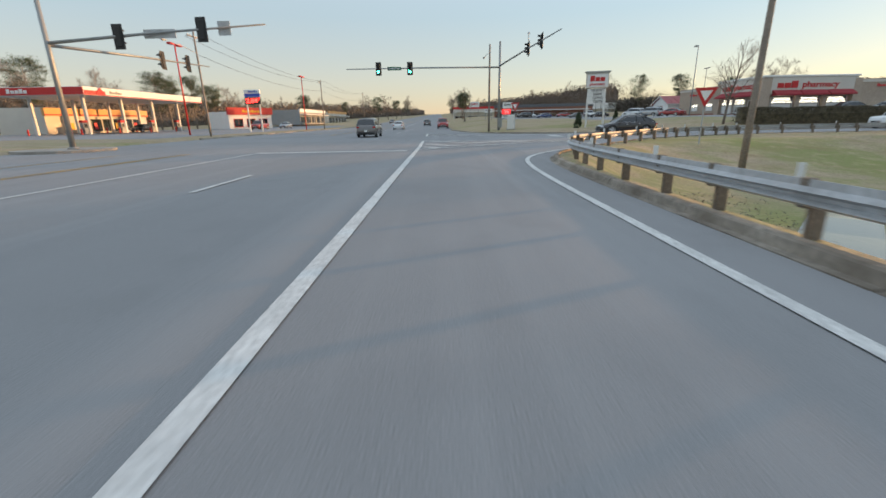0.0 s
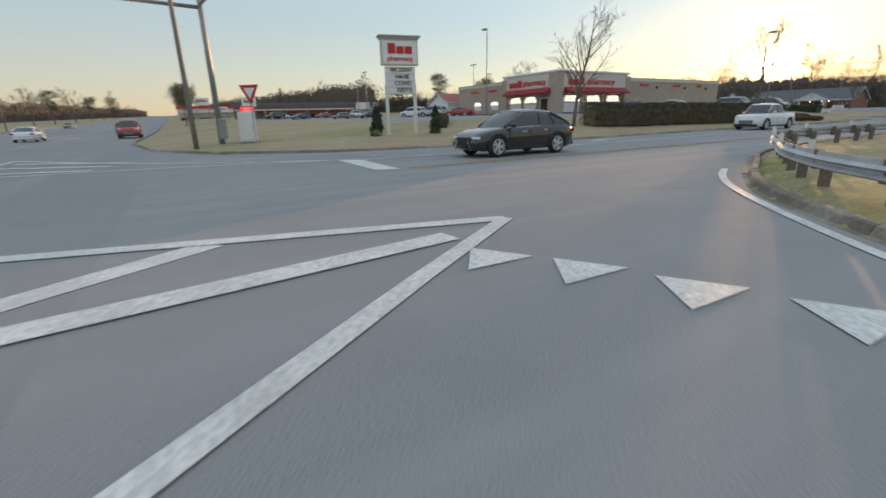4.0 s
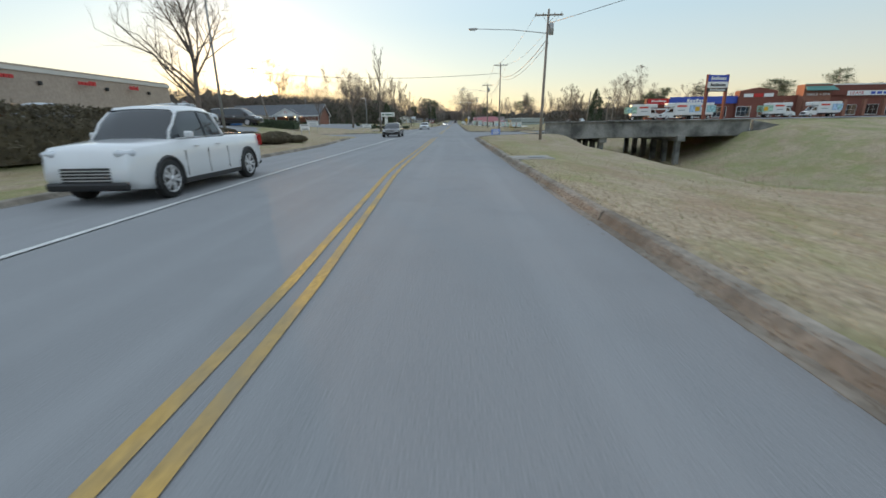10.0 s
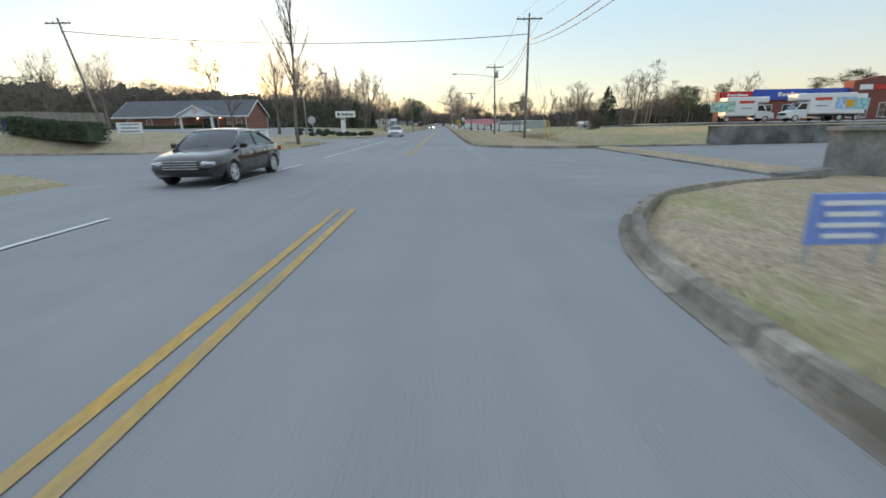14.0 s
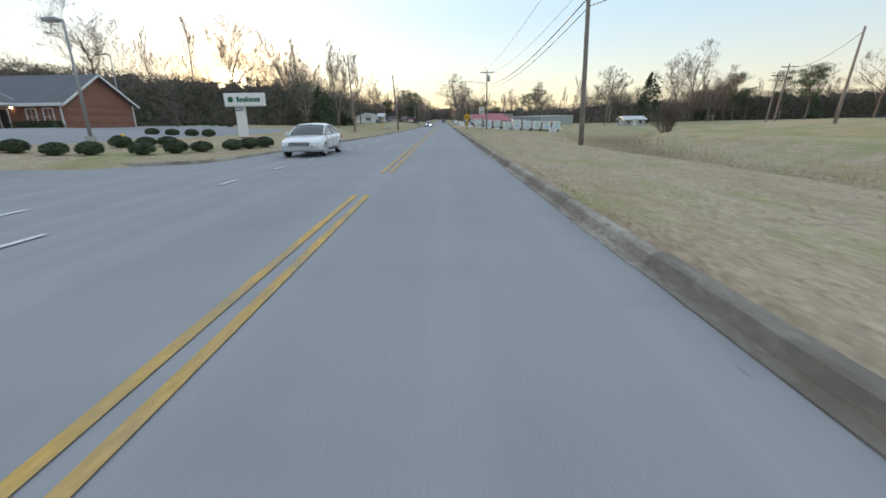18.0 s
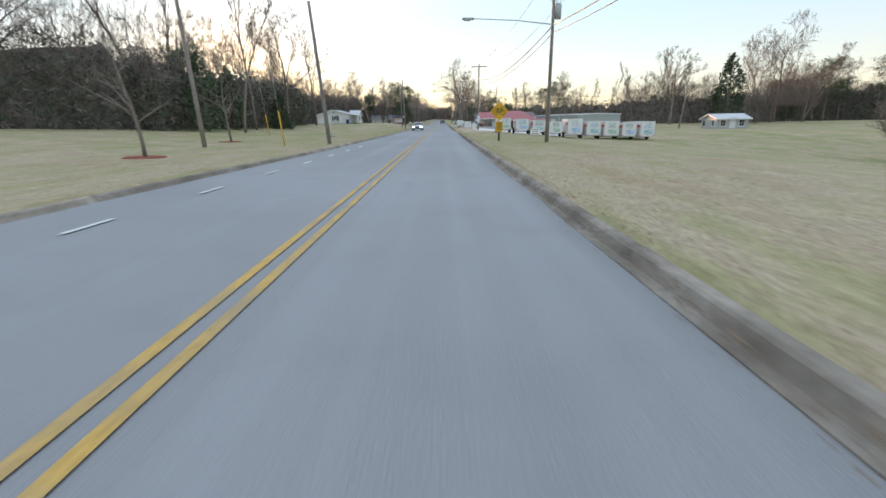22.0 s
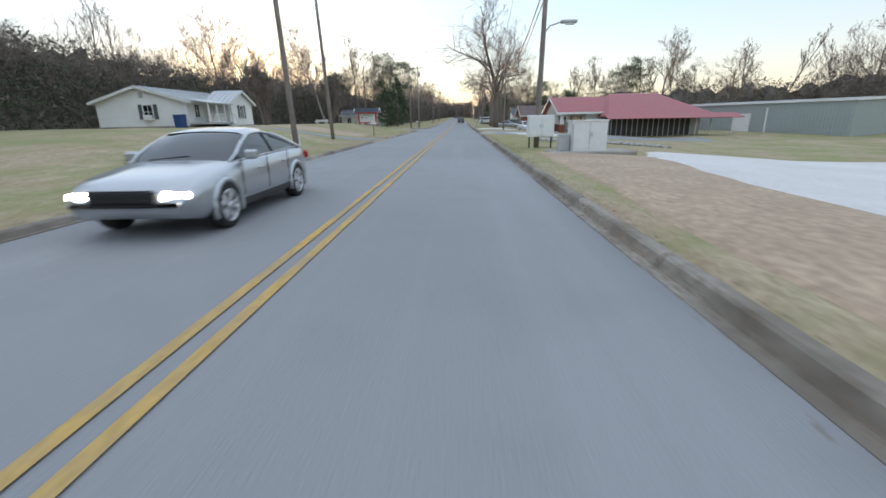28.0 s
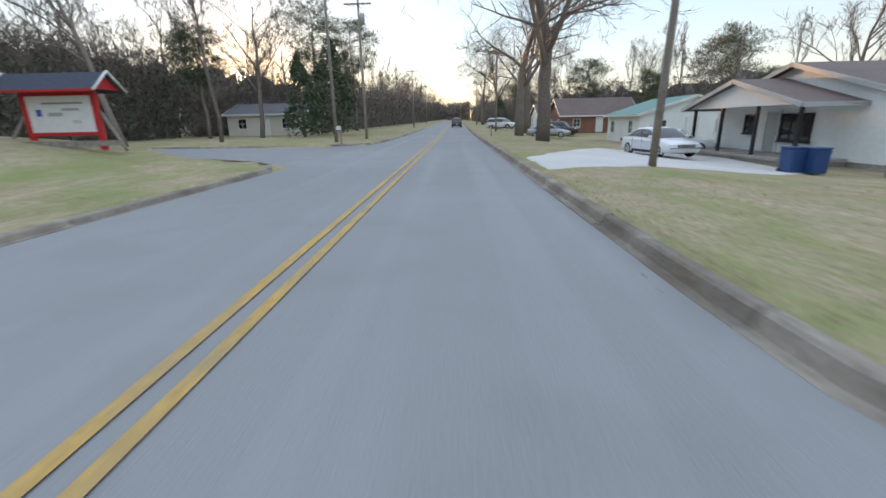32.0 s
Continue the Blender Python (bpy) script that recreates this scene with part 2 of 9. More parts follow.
WOOD_POST = material("guardrail_post_wood", (0.17, 0.14, 0.11), 0.92, var=0.3, scale=20, bump=0.5, rand=0.2)
BLACK = material("black_paint", (0.015, 0.015, 0.016), 0.5, var=0.1)
WIRE = material("wire_black", (0.02, 0.02, 0.02), 0.6, var=0.05)
RUBBER = material("tyre_rubber", (0.018, 0.018, 0.018), 0.85, var=0.15, scale=20)
ALLOY = material("alloy_wheel", (0.62, 0.62, 0.63), 0.32, 0.5, var=0.05)
GLASS = glass_material("dark_window_glass")
SHOP_GLASS = glass_material("shop_window_glass", (0.12, 0.13, 0.14), 0.06)
WHITE_METAL = material("white_painted_metal", (0.72, 0.72, 0.7), 0.5, var=0.05, scale=5, big=0.15, big_scale=0.8, tint=(0.5, 0.48, 0.45), rand=0.04)
WHITE_SIDING = material("white_siding", (0.78, 0.79, 0.78), 0.65, var=0.05, scale=7, big=0.2, big_scale=0.6, tint=(0.5, 0.49, 0.46))
GREY_SIDING = material("grey_siding", (0.42, 0.43, 0.42), 0.7, var=0.06, scale=7, big=0.2, big_scale=0.6)
CREAM = material("cream_stucco", (0.62, 0.59, 0.53), 0.85, var=0.06, scale=10, bump=0.1, big=0.2, big_scale=0.4)
TAN_BLOCK = material("tan_block_wall", (0.42, 0.34, 0.27), 0.85, var=0.12, scale=5, bump=0.2, big=0.2, big_scale=0.5)
BRICK = material("red_brown_brick", (0.27, 0.125, 0.085), 0.88, var=0.25, scale=7, bump=0.3, big=0.25, big_scale=0.6, rand=0.15)
BRICK_DARK = material("dark_red_brick", (0.2, 0.07, 0.05), 0.85, var=0.2, scale=7, bump=0.2, big=0.25, big_scale=0.5, rand=0.1)
AWNING = material("crimson_canvas", (0.30, 0.025, 0.035), 0.75, var=0.12, scale=6, big=0.2, big_scale=0.8)
TAR = material("tar_crack", (0.05, 0.05, 0.052), 0.8, var=0.2)
RED = material("red_sign_paint", (0.5, 0.02, 0.02), 0.45, var=0.06)
RED_METAL = material("red_metal_roof", (0.33, 0.085, 0.09), 0.55, 0.1, var=0.1, scale=3, big=0.4, big_scale=0.5, tint=(0.25, 0.10, 0.10))
SHINGLE = material("grey_shingle", (0.12, 0.125, 0.135), 0.92, var=0.25, scale=14, bump=0.4, big=0.3, big_scale=0.6)
BROWN_ROOF = material("brown_shingle", (0.17, 0.13, 0.12), 0.92, var=0.25, scale=14, bump=0.4, big=0.3, big_scale=0.6)
GREEN_ROOF = material("green_metal_roof", (0.06, 0.2, 0.17), 0.5, 0.1, var=0.1, scale=3, big=0.2)
BARK = material("bark", (0.19, 0.155, 0.13), 0.95, var=0.35, scale=12, bump=0.7, big=0.3, big_scale=1.2, rand=0.15)
TWIG = material("bare_twigs", (0.20, 0.165, 0.14), 0.95, var=0.25, scale=3, rand=0.15)
TWIG_FAR = material("bare_twigs_far", (0.19, 0.15, 0.125), 0.95, var=0.3, scale=1.5, rand=0.1)
NEEDLES = material("pine_needles", (0.075, 0.095, 0.05), 0.85, var=0.4, scale=1.8, rand=0.25)
EVERGREEN = material("evergreen_leaves", (0.065, 0.088, 0.045), 0.8, var=0.4, scale=2.5, rand=0.2)
HEDGE_LEAF = material("hedge_leaves", (0.12, 0.10, 0.062), 0.85, var=0.5, scale=2.5, rand=0.2)
UNDERGROWTH = material("woodland_undergrowth", (0.155, 0.135, 0.115), 0.95, var=0.5, scale=0.9, rand=0.1)
MULCH = material("red_mulch", (0.2, 0.05, 0.03), 0.95, var=0.3, scale=14, bump=0.5)
STRAW = material("straw_grass_blades", (0.46, 0.38, 0.25), 0.95, var=0.35, scale=4)
WATER = material("creek_water", (0.05, 0.06, 0.06), 0.08, var=0.2, scale=2, bump=0.1, spec=0.8)
STONE = material("rip_rap_stone", (0.33, 0.31, 0.29), 0.9, var=0.3, scale=5, bump=0.5, rand=0.2)
DISPLAY_RED = material("display_red", (0.75, 0.03, 0.03), 0.4, emit=0.5)
LAMP_RED = material("lamp_glow_red", (1.0, 0.03, 0.02), 0.4, emit=3.0)
LAMP_GREEN = material("lamp_glow_green", (0.05, 1.0, 0.55), 0.4, emit=5.0)
SHOP_LIGHT = material("lit_shop_ceiling", (1.0, 0.9, 0.7), 0.5, emit=1.3)
LENS = material("headlight_lens", (0.55, 0.57, 0.6), 0.1, var=0.1, spec=0.8)
HEADLIGHT = material("headlight_glow", (1.0, 0.93, 0.8), 0.2, emit=4.0)
WINDOW_GLOW = material("porch_lamp_glow", (1.0, 0.8, 0.45), 0.3, emit=3.0)
AMBER = material("amber_lens", (0.7, 0.25, 0.03), 0.3)
RED_LENS = material("tail_lamp_lens", (0.35, 0.01, 0.01), 0.2)
# ---- small mesh tools ----
def mesh_ob(name, verts, faces, mat, parent=None, label="", smooth=False):
    me = bpy.data.meshes.new(name)
    me.from_pydata([tuple(v) for v in verts], [], [tuple(f) for f in faces])
    me.materials.append(mat)
    if smooth:
        me.polygons.foreach_set("use_smooth", [True] * len(me.polygons))
    me.update()
    ob = new(name, me)
    if parent is not None:
        ob.parent = parent
    if label:
        ob["label"] = label
    return ob


def part(name, bm, mat, parent=None, label="", smooth=False):
    me = bpy.data.meshes.new(name)
    bmesh.ops.recalc_face_normals(bm, faces=bm.faces)
    bm.to_mesh(me)
    bm.free()
    me.materials.append(mat)
    if smooth:
        me.polygons.foreach_set("use_smooth", [True] * len(me.polygons))
    ob = new(name, me)
    if parent is not None:
        ob.parent = parent
    if label:
        ob["label"] = label
    return ob


def thing(name, m, label, category, group="", kind=""):
    ob = new(name)
    ob.matrix_world = m
    ob.empty_display_size = 0.2
    return tagged(ob, label, category, group, kind)


def add_box(bm, size, at, rot=None, bevel=0.0, taper=1.0):
    """A box with its middle at `at`; taper shrinks its top."""
    made = bmesh.ops.create_cube(bm, size=1.0)["verts"]
    for v in made:
        k = taper if v.co.z > 0 else 1.0
        v.co = Vector((v.co.x * size[0] * k, v.co.y * size[1] * k, v.co.z * size[2]))
    if bevel:
        edges = list({e for v in made for e in v.link_edges})
        got = bmesh.ops.bevel(bm, geom=edges, offset=bevel, segments=1, affect="EDGES")
        made = list({v for f in got["faces"] for v in f.verts} | {v for v in made if v.is_valid})
    m = Matrix.Translation(at) @ (rot.to_4x4() if rot is not None else Matrix.Identity(4))
    bmesh.ops.transform(bm, matrix=m, verts=made)
    return made


def box(name, size, at, mat, parent=None, label="", rz=0.0, bevel=0.0, taper=1.0, rx=0.0, ry=0.0):
    bm = bmesh.new()
    add_box(bm, size, at, Euler((radians(rx), radians(ry), radians(rz))).to_matrix(), bevel, taper)
    return part(name, bm, mat, parent, label)


def tube_data(points, radii, sides=6, verts=None, faces=None):
    """A tapered tube along points, added to verts and faces."""
    verts = [] if verts is None else verts
    faces = [] if faces is None else faces
    base, n = len(verts), len(points)
    for i, p in enumerate(points):
        p = Vector(p)
        d = (Vector(points[min(i + 1, n - 1)]) - Vector(points[max(i - 1, 0)]))
        d = d.normalized() if d.length > 1e-9 else Vector((0, 0, 1))
        a = d.cross(Vector((0, 0, 1)) if abs(d.z) < 0.9 else Vector((1, 0, 0))).normalized()
        b = d.cross(a)
        r = radii[i] if hasattr(radii, "__len__") else radii
        for k in range(sides):
            w = 2 * math.pi * k / sides
            verts.append(p + a * (r * math.cos(w)) + b * (r * math.sin(w)))
    for i in range(n - 1):
        for k in range(sides):
            k2 = (k + 1) % sides
            faces.append((base + i * sides + k, base + i * sides + k2, base + (i + 1) * sides + k2, base + (i + 1) * sides + k))
    faces.append(tuple(base + k for k in range(sides))[::-1])
    faces.append(tuple(base + (n - 1) * sides + k for k in range(sides)))
    return verts, faces


def tube(name, points, radii, mat, parent=None, label="", sides=8):
    v, f = tube_data(points, radii, sides)
    return mesh_ob(name, v, f, mat, parent, label, smooth=True)


def prism(name, outline, depth, mat, parent=None, label="", m=None):
    """An outline in x and z, drawn out along y by depth (from 0 to depth)."""
    n = len(outline)
    v = [(x, 0.0, z) for x, z in outline] + [(x, depth, z) for x, z in outline]
    f = [tuple(range(n)), tuple(range(2 * n - 1, n - 1, -1))]
    f += [(i, i + n, (i + 1) % n + n, (i + 1) % n) for i in range(n)]
    ob = mesh_ob(name, v, f, mat, parent, label)
    bm = bmesh.new()
    bm.from_mesh(ob.data)
    bmesh.ops.recalc_face_normals(bm, faces=bm.faces)
    if m is not None:
        bmesh.ops.transform(bm, matrix=m, verts=bm.verts)
    bm.to_mesh(ob.data)
    bm.free()
    return ob


def words(name, body, size, m, mat, parent=None, label="", align="CENTER", width=None, bold=0.0):
    """Writing in the built-in font, turned into a mesh; m places it, facing +z of m."""
    cu = bpy.data.curves.new(name, "FONT")
    cu.body, cu.size, cu.align_x, cu.align_y, cu.extrude, cu.offset = body, size, align, "CENTER", 0.012, bold
    tmp = bpy.data.objects.new(name, cu)
    scene.collection.objects.link(tmp)
    me = bpy.data.meshes.new_from_object(tmp.evaluated_get(bpy.context.evaluated_depsgraph_get()))
    bpy.data.objects.remove(tmp)
    bpy.data.curves.remove(cu)
    if width and len(me.vertices):
        xs = [v.co.x for v in me.vertices]
        k = width / max(1e-6, max(xs) - min(xs))
        me.transform(Matrix.Diagonal((k, 1, 1, 1)))
    me.materials.clear()
    me.materials.append(mat)
    me.transform(m)
    ob = new(name, me)
    if parent is not None:
        ob.parent = parent
    if label:
        ob["label"] = label
    return ob


def lerp_line(points, s):
    return float(np.interp(s, [p[0] for p in points], [p[1] for p in points]))


FACE_S = pose(0, 0, 0, 90, 0, 0)   # writing that faces -y
# ---- the land: two roads, side streets, lots, grass ----
# kerb lines: y, x
RIGHT = [(-30.16, 27.0), (-30.05, 21.5), (-29.3, 18.6), (-27.9, 16.2), (-26.3, 14.2), (-24.8, 12.3), (-22.6, 9.6), (-20.3, 7.2), (-18.0, 5.9), (-15.3, 4.75), (-13.4, 3.85), (-11.0, 3.2), (-7.0, 2.7), (0.0, 2.45), (15.0, 2.2), (30.0, 2.05), (900.0, 2.0)]
LEFT = [(-32.3, -30.0), (-30.5, -18.0), (-27.8, -12.5), (-23.0, -9.3), (-18.0, -8.15), (-9.0, -8.0), (0.0, -8.3), (10.0, -8.6), (30.0, -8.8), (37.0, -9.6), (45.0, -10.4), (76.0, -10.4), (90.0, -9.5), (105.0, -8.4), (125.0, -7.1), (145.0, -6.4), (170.0, -6.05), (900.0, -5.9)]


def chaikin(line, n=2):
    """Round off a line's corners."""
    for _ in range(n):
        out = [line[0]]
        for (a, b), (c, d) in zip(line, line[1:]):
            if abs(c - a) > 60:
                out += [(a, b), (c, d)]
            else:
                out += [(a * 0.75 + c * 0.25, b * 0.75 + d * 0.25), (a * 0.25 + c * 0.75, b * 0.25 + d * 0.75)]
        line = out + [line[-1]]
    return line


RIGHT = chaikin(RIGHT)
HW_N, HW_S = -30.16, -58.5


def x_right(y):
    return lerp_line(RIGHT, y)


def x_left(y):
    return lerp_line(LEFT, y)


def rise(x, y):
    """Far off both roads climb a little."""
    return max(0.0, y - 290) * 0.011 + max(0.0, -90 - x) * 0.016


LOTS = {  # outline, level
    "street_left": ([(-10.3, 48.0), (-16.0, 51.5), (-34.0, 57.5), (-45.0, 61.0), (-90.0, 66.0), (-90.0, 74.0), (-45.0, 69.0), (-30.0, 65.0), (-16.0, 63.0), (-10.3, 66.5)], None),
    "street_right": ([(1.9, 39.5), (2.3, 40.6), (2.7, 41.4), (4.25, 44.4), (6.6, 45.75), (9.0, 46.3), (9.0, 62.0), (8.0, 62.0), (4.3, 63.2), (2.6, 66.0), (2.1, 68.8), (1.9, 69.5)], None),
    "street_beyond_bridge": ([(31.3, 47.9), (60.0, 49.0), (60.0, 62.0), (31.3, 61.8)], None),
    "north_street": ([(-5.8, 255.4), (-7.3, 257.1), (-14.0, 261.3), (-28.0, 264.3), (-60.0, 264.0), (-60.0, 272.0), (-21.0, 271.6), (-9.5, 270.4), (-6.6, 271.9), (-5.8, 273.6)], None),
    "credit_union_lot": ([(-10.3, 77.5), (-13.0, 80.2), (-15.5, 81.5), (-15.5, 91.3), (-13.0, 91.0), (-9.3, 94.0)], None),
}
CREEK = [(70, -24), (40, -26.0), (28, -25.5), (20, -18), (17, -6), (19, 12), (20.5, 30), (21, 48), (20, 62), (17, 78), (15, 95), (15, 112), (18, 126), (26, 140), (45, 150)]
CREEK_DEPTH = [(0, 1.9), (3, 2.1), (5, 3.0), (6, 3.4), (7, 3.5), (8, 3.4), (9, 2.0), (11, 1.2), (12, 1.0), (14, 0.7)]


def poly_sd(px, py, poly):
    """Signed distance to a polygon, negative inside; px and py are arrays."""
    d = np.full(px.shape, 1e9)
    inside = np.zeros(px.shape, bool)
    n = len(poly)
    for i in range(n):
        (x1, y1), (x2, y2) = poly[i], poly[(i + 1) % n]
        ex, ey = x2 - x1, y2 - y1
        w = np.clip(((px - x1) * ex + (py - y1) * ey) / (ex * ex + ey * ey + 1e-12), 0, 1)
        d = np.minimum(d, np.hypot(px - x1 - w * ex, py - y1 - w * ey))
        if y1 != y2:
            c = ((y1 > py) != (y2 > py)) & (px < (x2 - x1) * (py - y1) / (y2 - y1) + x1)
            inside ^= c
    return np.where(inside, -d, d)


def line_near(px, py, line):
    """Distance to a polyline and how far along it (in vertices)."""
    d, s = np.full(px.shape, 1e9), np.zeros(px.shape)
    for i in range(len(line) - 1):
        (x1, y1), (x2, y2) = line[i], line[i + 1]
        ex, ey = x2 - x1, y2 - y1
        w = np.clip(((px - x1) * ex + (py - y1) * ey) / (ex * ex + ey * ey), 0, 1)
        q = np.hypot(px - x1 - w * ex, py - y1 - w * ey)
        s = np.where(q < d, i + w, s)
        d = np.minimum(d, q)
    return d, s


ROAD_POLY = [(x, y) for y, x in RIGHT][::1] + [(x, y) for y, x in reversed(LEFT)] + [(-1500, -33.0), (-1500, HW_S), (1500, HW_S), (1500, HW_N)]


def smooth(w):
    w = np.clip(w, 0, 1)
    return w * w * (3 - 2 * w)


def land_height(px, py, verge=True):
    """Height of the grass over the road's level."""
    px, py = np.asarray(px, float), np.asarray(py, float)
    far = np.maximum(0, py - 290) * 0.011 + np.maximum(0, -90 - px) * 0.016
    z = np.full(px.shape, 0.13)
    late = smooth((py - 190) / 30)
    mid = smooth((py + 14) / 14) * (1 - smooth((py - 47) / 14))
    left = ((smooth((-px - 9) / 30) * 1.35 * (1 - mid) + smooth((-px - 9.5) / 15) * 1.35 * mid) * (1 - late) + smooth((-px - 6.5) / 10) * (1.15 - 1.0 * smooth((py - 255) / 9)) * late) * smooth((py + 36) / 20)
    z = z + left + 6.0 * smooth((-px - 90) / 160) * smooth((py + 20) / 80)
    right = smooth((px - 3.5) / (16 - 6 * smooth((py - 240) / 14)))
    z = z - right * (0.95 * smooth((py - 120) / 30) * (1 - 0.6 * smooth((py - 222) / 22) * (1 - 0.75 * smooth((py - 246) / 12))) + 0.2 * (1 - smooth((py - 120) / 30)))
    z = z - 0.55 * smooth((px - 3) / 6) * smooth((py - 6) / 8) * (1 - smooth((py - 36) / 8))
    z = z + 1.1 * smooth((px - 26) / 10) * smooth((py + 10) / 40) * (1 - smooth((py - 118) / 20))
    z = z + 0.5 * smooth((-60 - py) / 15) * 0.3
    d, s = line_near(px, py, CREEK)
    deep = np.interp(s, [a for a, _ in CREEK_DEPTH], [b for _, b in CREEK_DEPTH])
    half = np.interp(s, [0, 4, 5, 8, 9, 10, 14], [6.5, 8.0, 9.0, 9.5, 7.5, 6.5, 5.0])
    w = np.clip(1 - (d - 1.0) / half, 0, 1)
    z = z - deep * w ** 1.15 * (1.75 - 0.75 * w)
    z = z - 2.1 * np.exp(-((px - 42) / 17) ** 2 - ((py - 158) / 17) ** 2)
    z = z + 0.05 * np.sin(px * 0.7 + 1.3) * np.sin(py * 0.45) * smooth((np.abs(px) - 11) / 5)
    return z + far


def ground_sheet():
    xs = np.concatenate([[-1500, -1000, -700, -500, -380, -300, -240, -190], np.arange(-160, -60, 6.0), np.arange(-60, -20, 2.0), np.arange(-20, -11.5, 0.8),
                         np.arange(-11.5, -5.0, 0.22), np.arange(-5.0, 1.4, 1.6), np.arange(1.4, 4.4, 0.2), np.arange(4.4, 30, 0.7), np.arange(30, 70, 2.0), np.arange(70, 150, 8.0), [160, 200, 260, 340, 450, 700, 1000, 1500]])
    ys = np.concatenate([[-1500, -900, -600, -400, -300, -220, -170, -130], np.arange(-110, -62, 3.0), np.arange(-62, -56.5, 0.6), np.arange(-56.5, -34, 4.0), np.arange(-34, 70, 0.45),
                         np.arange(70, 110, 0.7), np.arange(110, 290, 1.4), np.arange(290, 420, 6.0), [430, 480, 550, 650, 800, 1000, 1500]])
    gx, gy = np.meshgrid(xs, ys)
    z = land_height(gx, gy)
    road = poly_sd(gx, gy, ROAD_POLY)
    for poly, _ in LOTS.values():
        road = np.minimum(road, poly_sd(gx, gy, poly))
    far = np.maximum(0, gy - 290) * 0.011 + np.maximum(0, -90 - gx) * 0.016
    k = smooth((road - 0.02) / 0.28)
    near = smooth((road - 0.3) / 2.5)
    z = np.where(road < 8, (z - far - 0.13) * near + (-0.1 + 0.23 * k) + far, z)
    n, m = gx.shape
    verts = np.stack([gx.ravel(), gy.ravel(), z.ravel()], 1)
    i = np.arange(n * m).reshape(n, m)
    faces = np.stack([i[:-1, :-1].ravel(), i[:-1, 1:].ravel(), i[1:, 1:].ravel(), i[1:, :-1].ravel()], 1)
    ob = mesh_ob("ground", verts.tolist(), faces.tolist(), GRASS, smooth=True)
    return tagged(ob, "straw-coloured winter grass with green patches along the roads", "ground", kind="structure")


ground_sheet()


def ground_z(x, y):
    """Height of the ground sheet at a place off the road."""
    return float(land_height(np.array([x]), np.array([y]))[0])


def sheet_z(px, py):
    """Height of the ground sheet itself, which dips to meet the roads."""
    px, py = np.asarray(px, float), np.asarray(py, float)
    road = poly_sd(px, py, ROAD_POLY)
    for poly, _ in LOTS.values():
        road = np.minimum(road, poly_sd(px, py, poly))
    z = land_height(px, py)
    far = np.maximum(0, py - 290) * 0.011 + np.maximum(0, -90 - px) * 0.016
    return np.where(road < 8, (z - far - 0.13) * smooth((road - 0.3) / 2.5) + (-0.1 + 0.23 * smooth((road - 0.02) / 0.28)) + far, z)


def strip(name, rows, mat, z=0.0, label="", category="road", kind="structure", cols=8):
    """A surface from rows of (left point, right point)."""
    v, f = [], []
    for a, b in rows:
        for k in range(cols + 1):
            w = k / cols
            x, y = a[0] * (1 - w) + b[0] * w, a[1] * (1 - w) + b[1] * w
            v.append((x, y, z + rise(x, y)))
    for i in range(len(rows) - 1):
        for k in range(cols):
            q = i * (cols + 1) + k
            f.append((q, q + 1, q + cols + 2, q + cols + 1))
    return tagged(mesh_ob(name, v, f, mat), label, category, kind=kind)


ys = sorted({y for y, _ in RIGHT} | {y for y, _ in LEFT if y > -30} | set(np.arange(-30.0, 300, 6.0).tolist()) | set(np.arange(300, 900, 40.0).tolist()))
strip("road_north", [((x_left(y), y), (x_right(y), y)) for y in ys if y >= HW_N], ROAD_N, label="worn grey asphalt two-lane road with faint wheel tracks")
strip("road_highway", [((x, HW_S), (x, HW_N)) for x in (1500, 600, 300, 150, 80, 40, 27, 10, -10, -18)] + [((x, HW_S), (x, y)) for x, y in ((-18.05, -30.5), (-30, -32.3), (-90, -32.6), (-200, -32.7), (-500, -32.8), (-1500, -33))], ROAD_E, label="wide dark asphalt highway with several lanes")
for key, (poly, _) in LOTS.items():
    ob = mesh_ob(key, [(x, y, -0.012) for x, y in poly], [tuple(range(len(poly)))], LOT)
    tagged(ob, "grey asphalt side street meeting the road", "road", kind="structure")
# ---- kerbs ----
def resample(line, step):
    pts, out = [Vector((*p, 0)) for p in line], []
    for a, b in zip(pts, pts[1:]):
        n = max(1, round((b - a).length / step))
        out += [a.lerp(b, k / n) for k in range(n)]
    return out + [pts[-1]]


def sweep(pts, profile, name, mat, parent=None, closed_ends=True):
    """A profile of (offset to the right of the way, height) swept along ground points."""
    v, f, n, k = [], [], len(pts), len(profile)
    for i, p in enumerate(pts):
        d = (pts[min(i + 1, n - 1)] - pts[max(i - 1, 0)]).normalized()
        r = Vector((d.y, -d.x, 0))
        for o, h in profile:
            q = p + r * o
            v.append((q.x, q.y, h + rise(q.x, q.y) + p.z))
    for i in range(n - 1):
        for j in range(k):
            j2 = (j + 1) % k
            f.append((i * k + j, i * k + j2, (i + 1) * k + j2, (i + 1) * k + j))
    if closed_ends:
        f.append(tuple(range(k))[::-1])
        f.append(tuple((n - 1) * k + j for j in range(k)))
    return mesh_ob(name, v, f, mat, parent)


KERB = [(-0.14, 0.008), (-0.02, 0.014), (0.03, 0.125), (0.07, 0.145), (0.17, 0.15), (0.2, -0.12), (-0.14, -0.12)]
KERB_LOW = [(-0.05, 0.012), (-0.01, 0.02), (0.03, 0.10), (0.06, 0.12), (0.17, 0.125), (0.2, -0.12), (-0.05, -0.12)]
rk = random.Random(4)


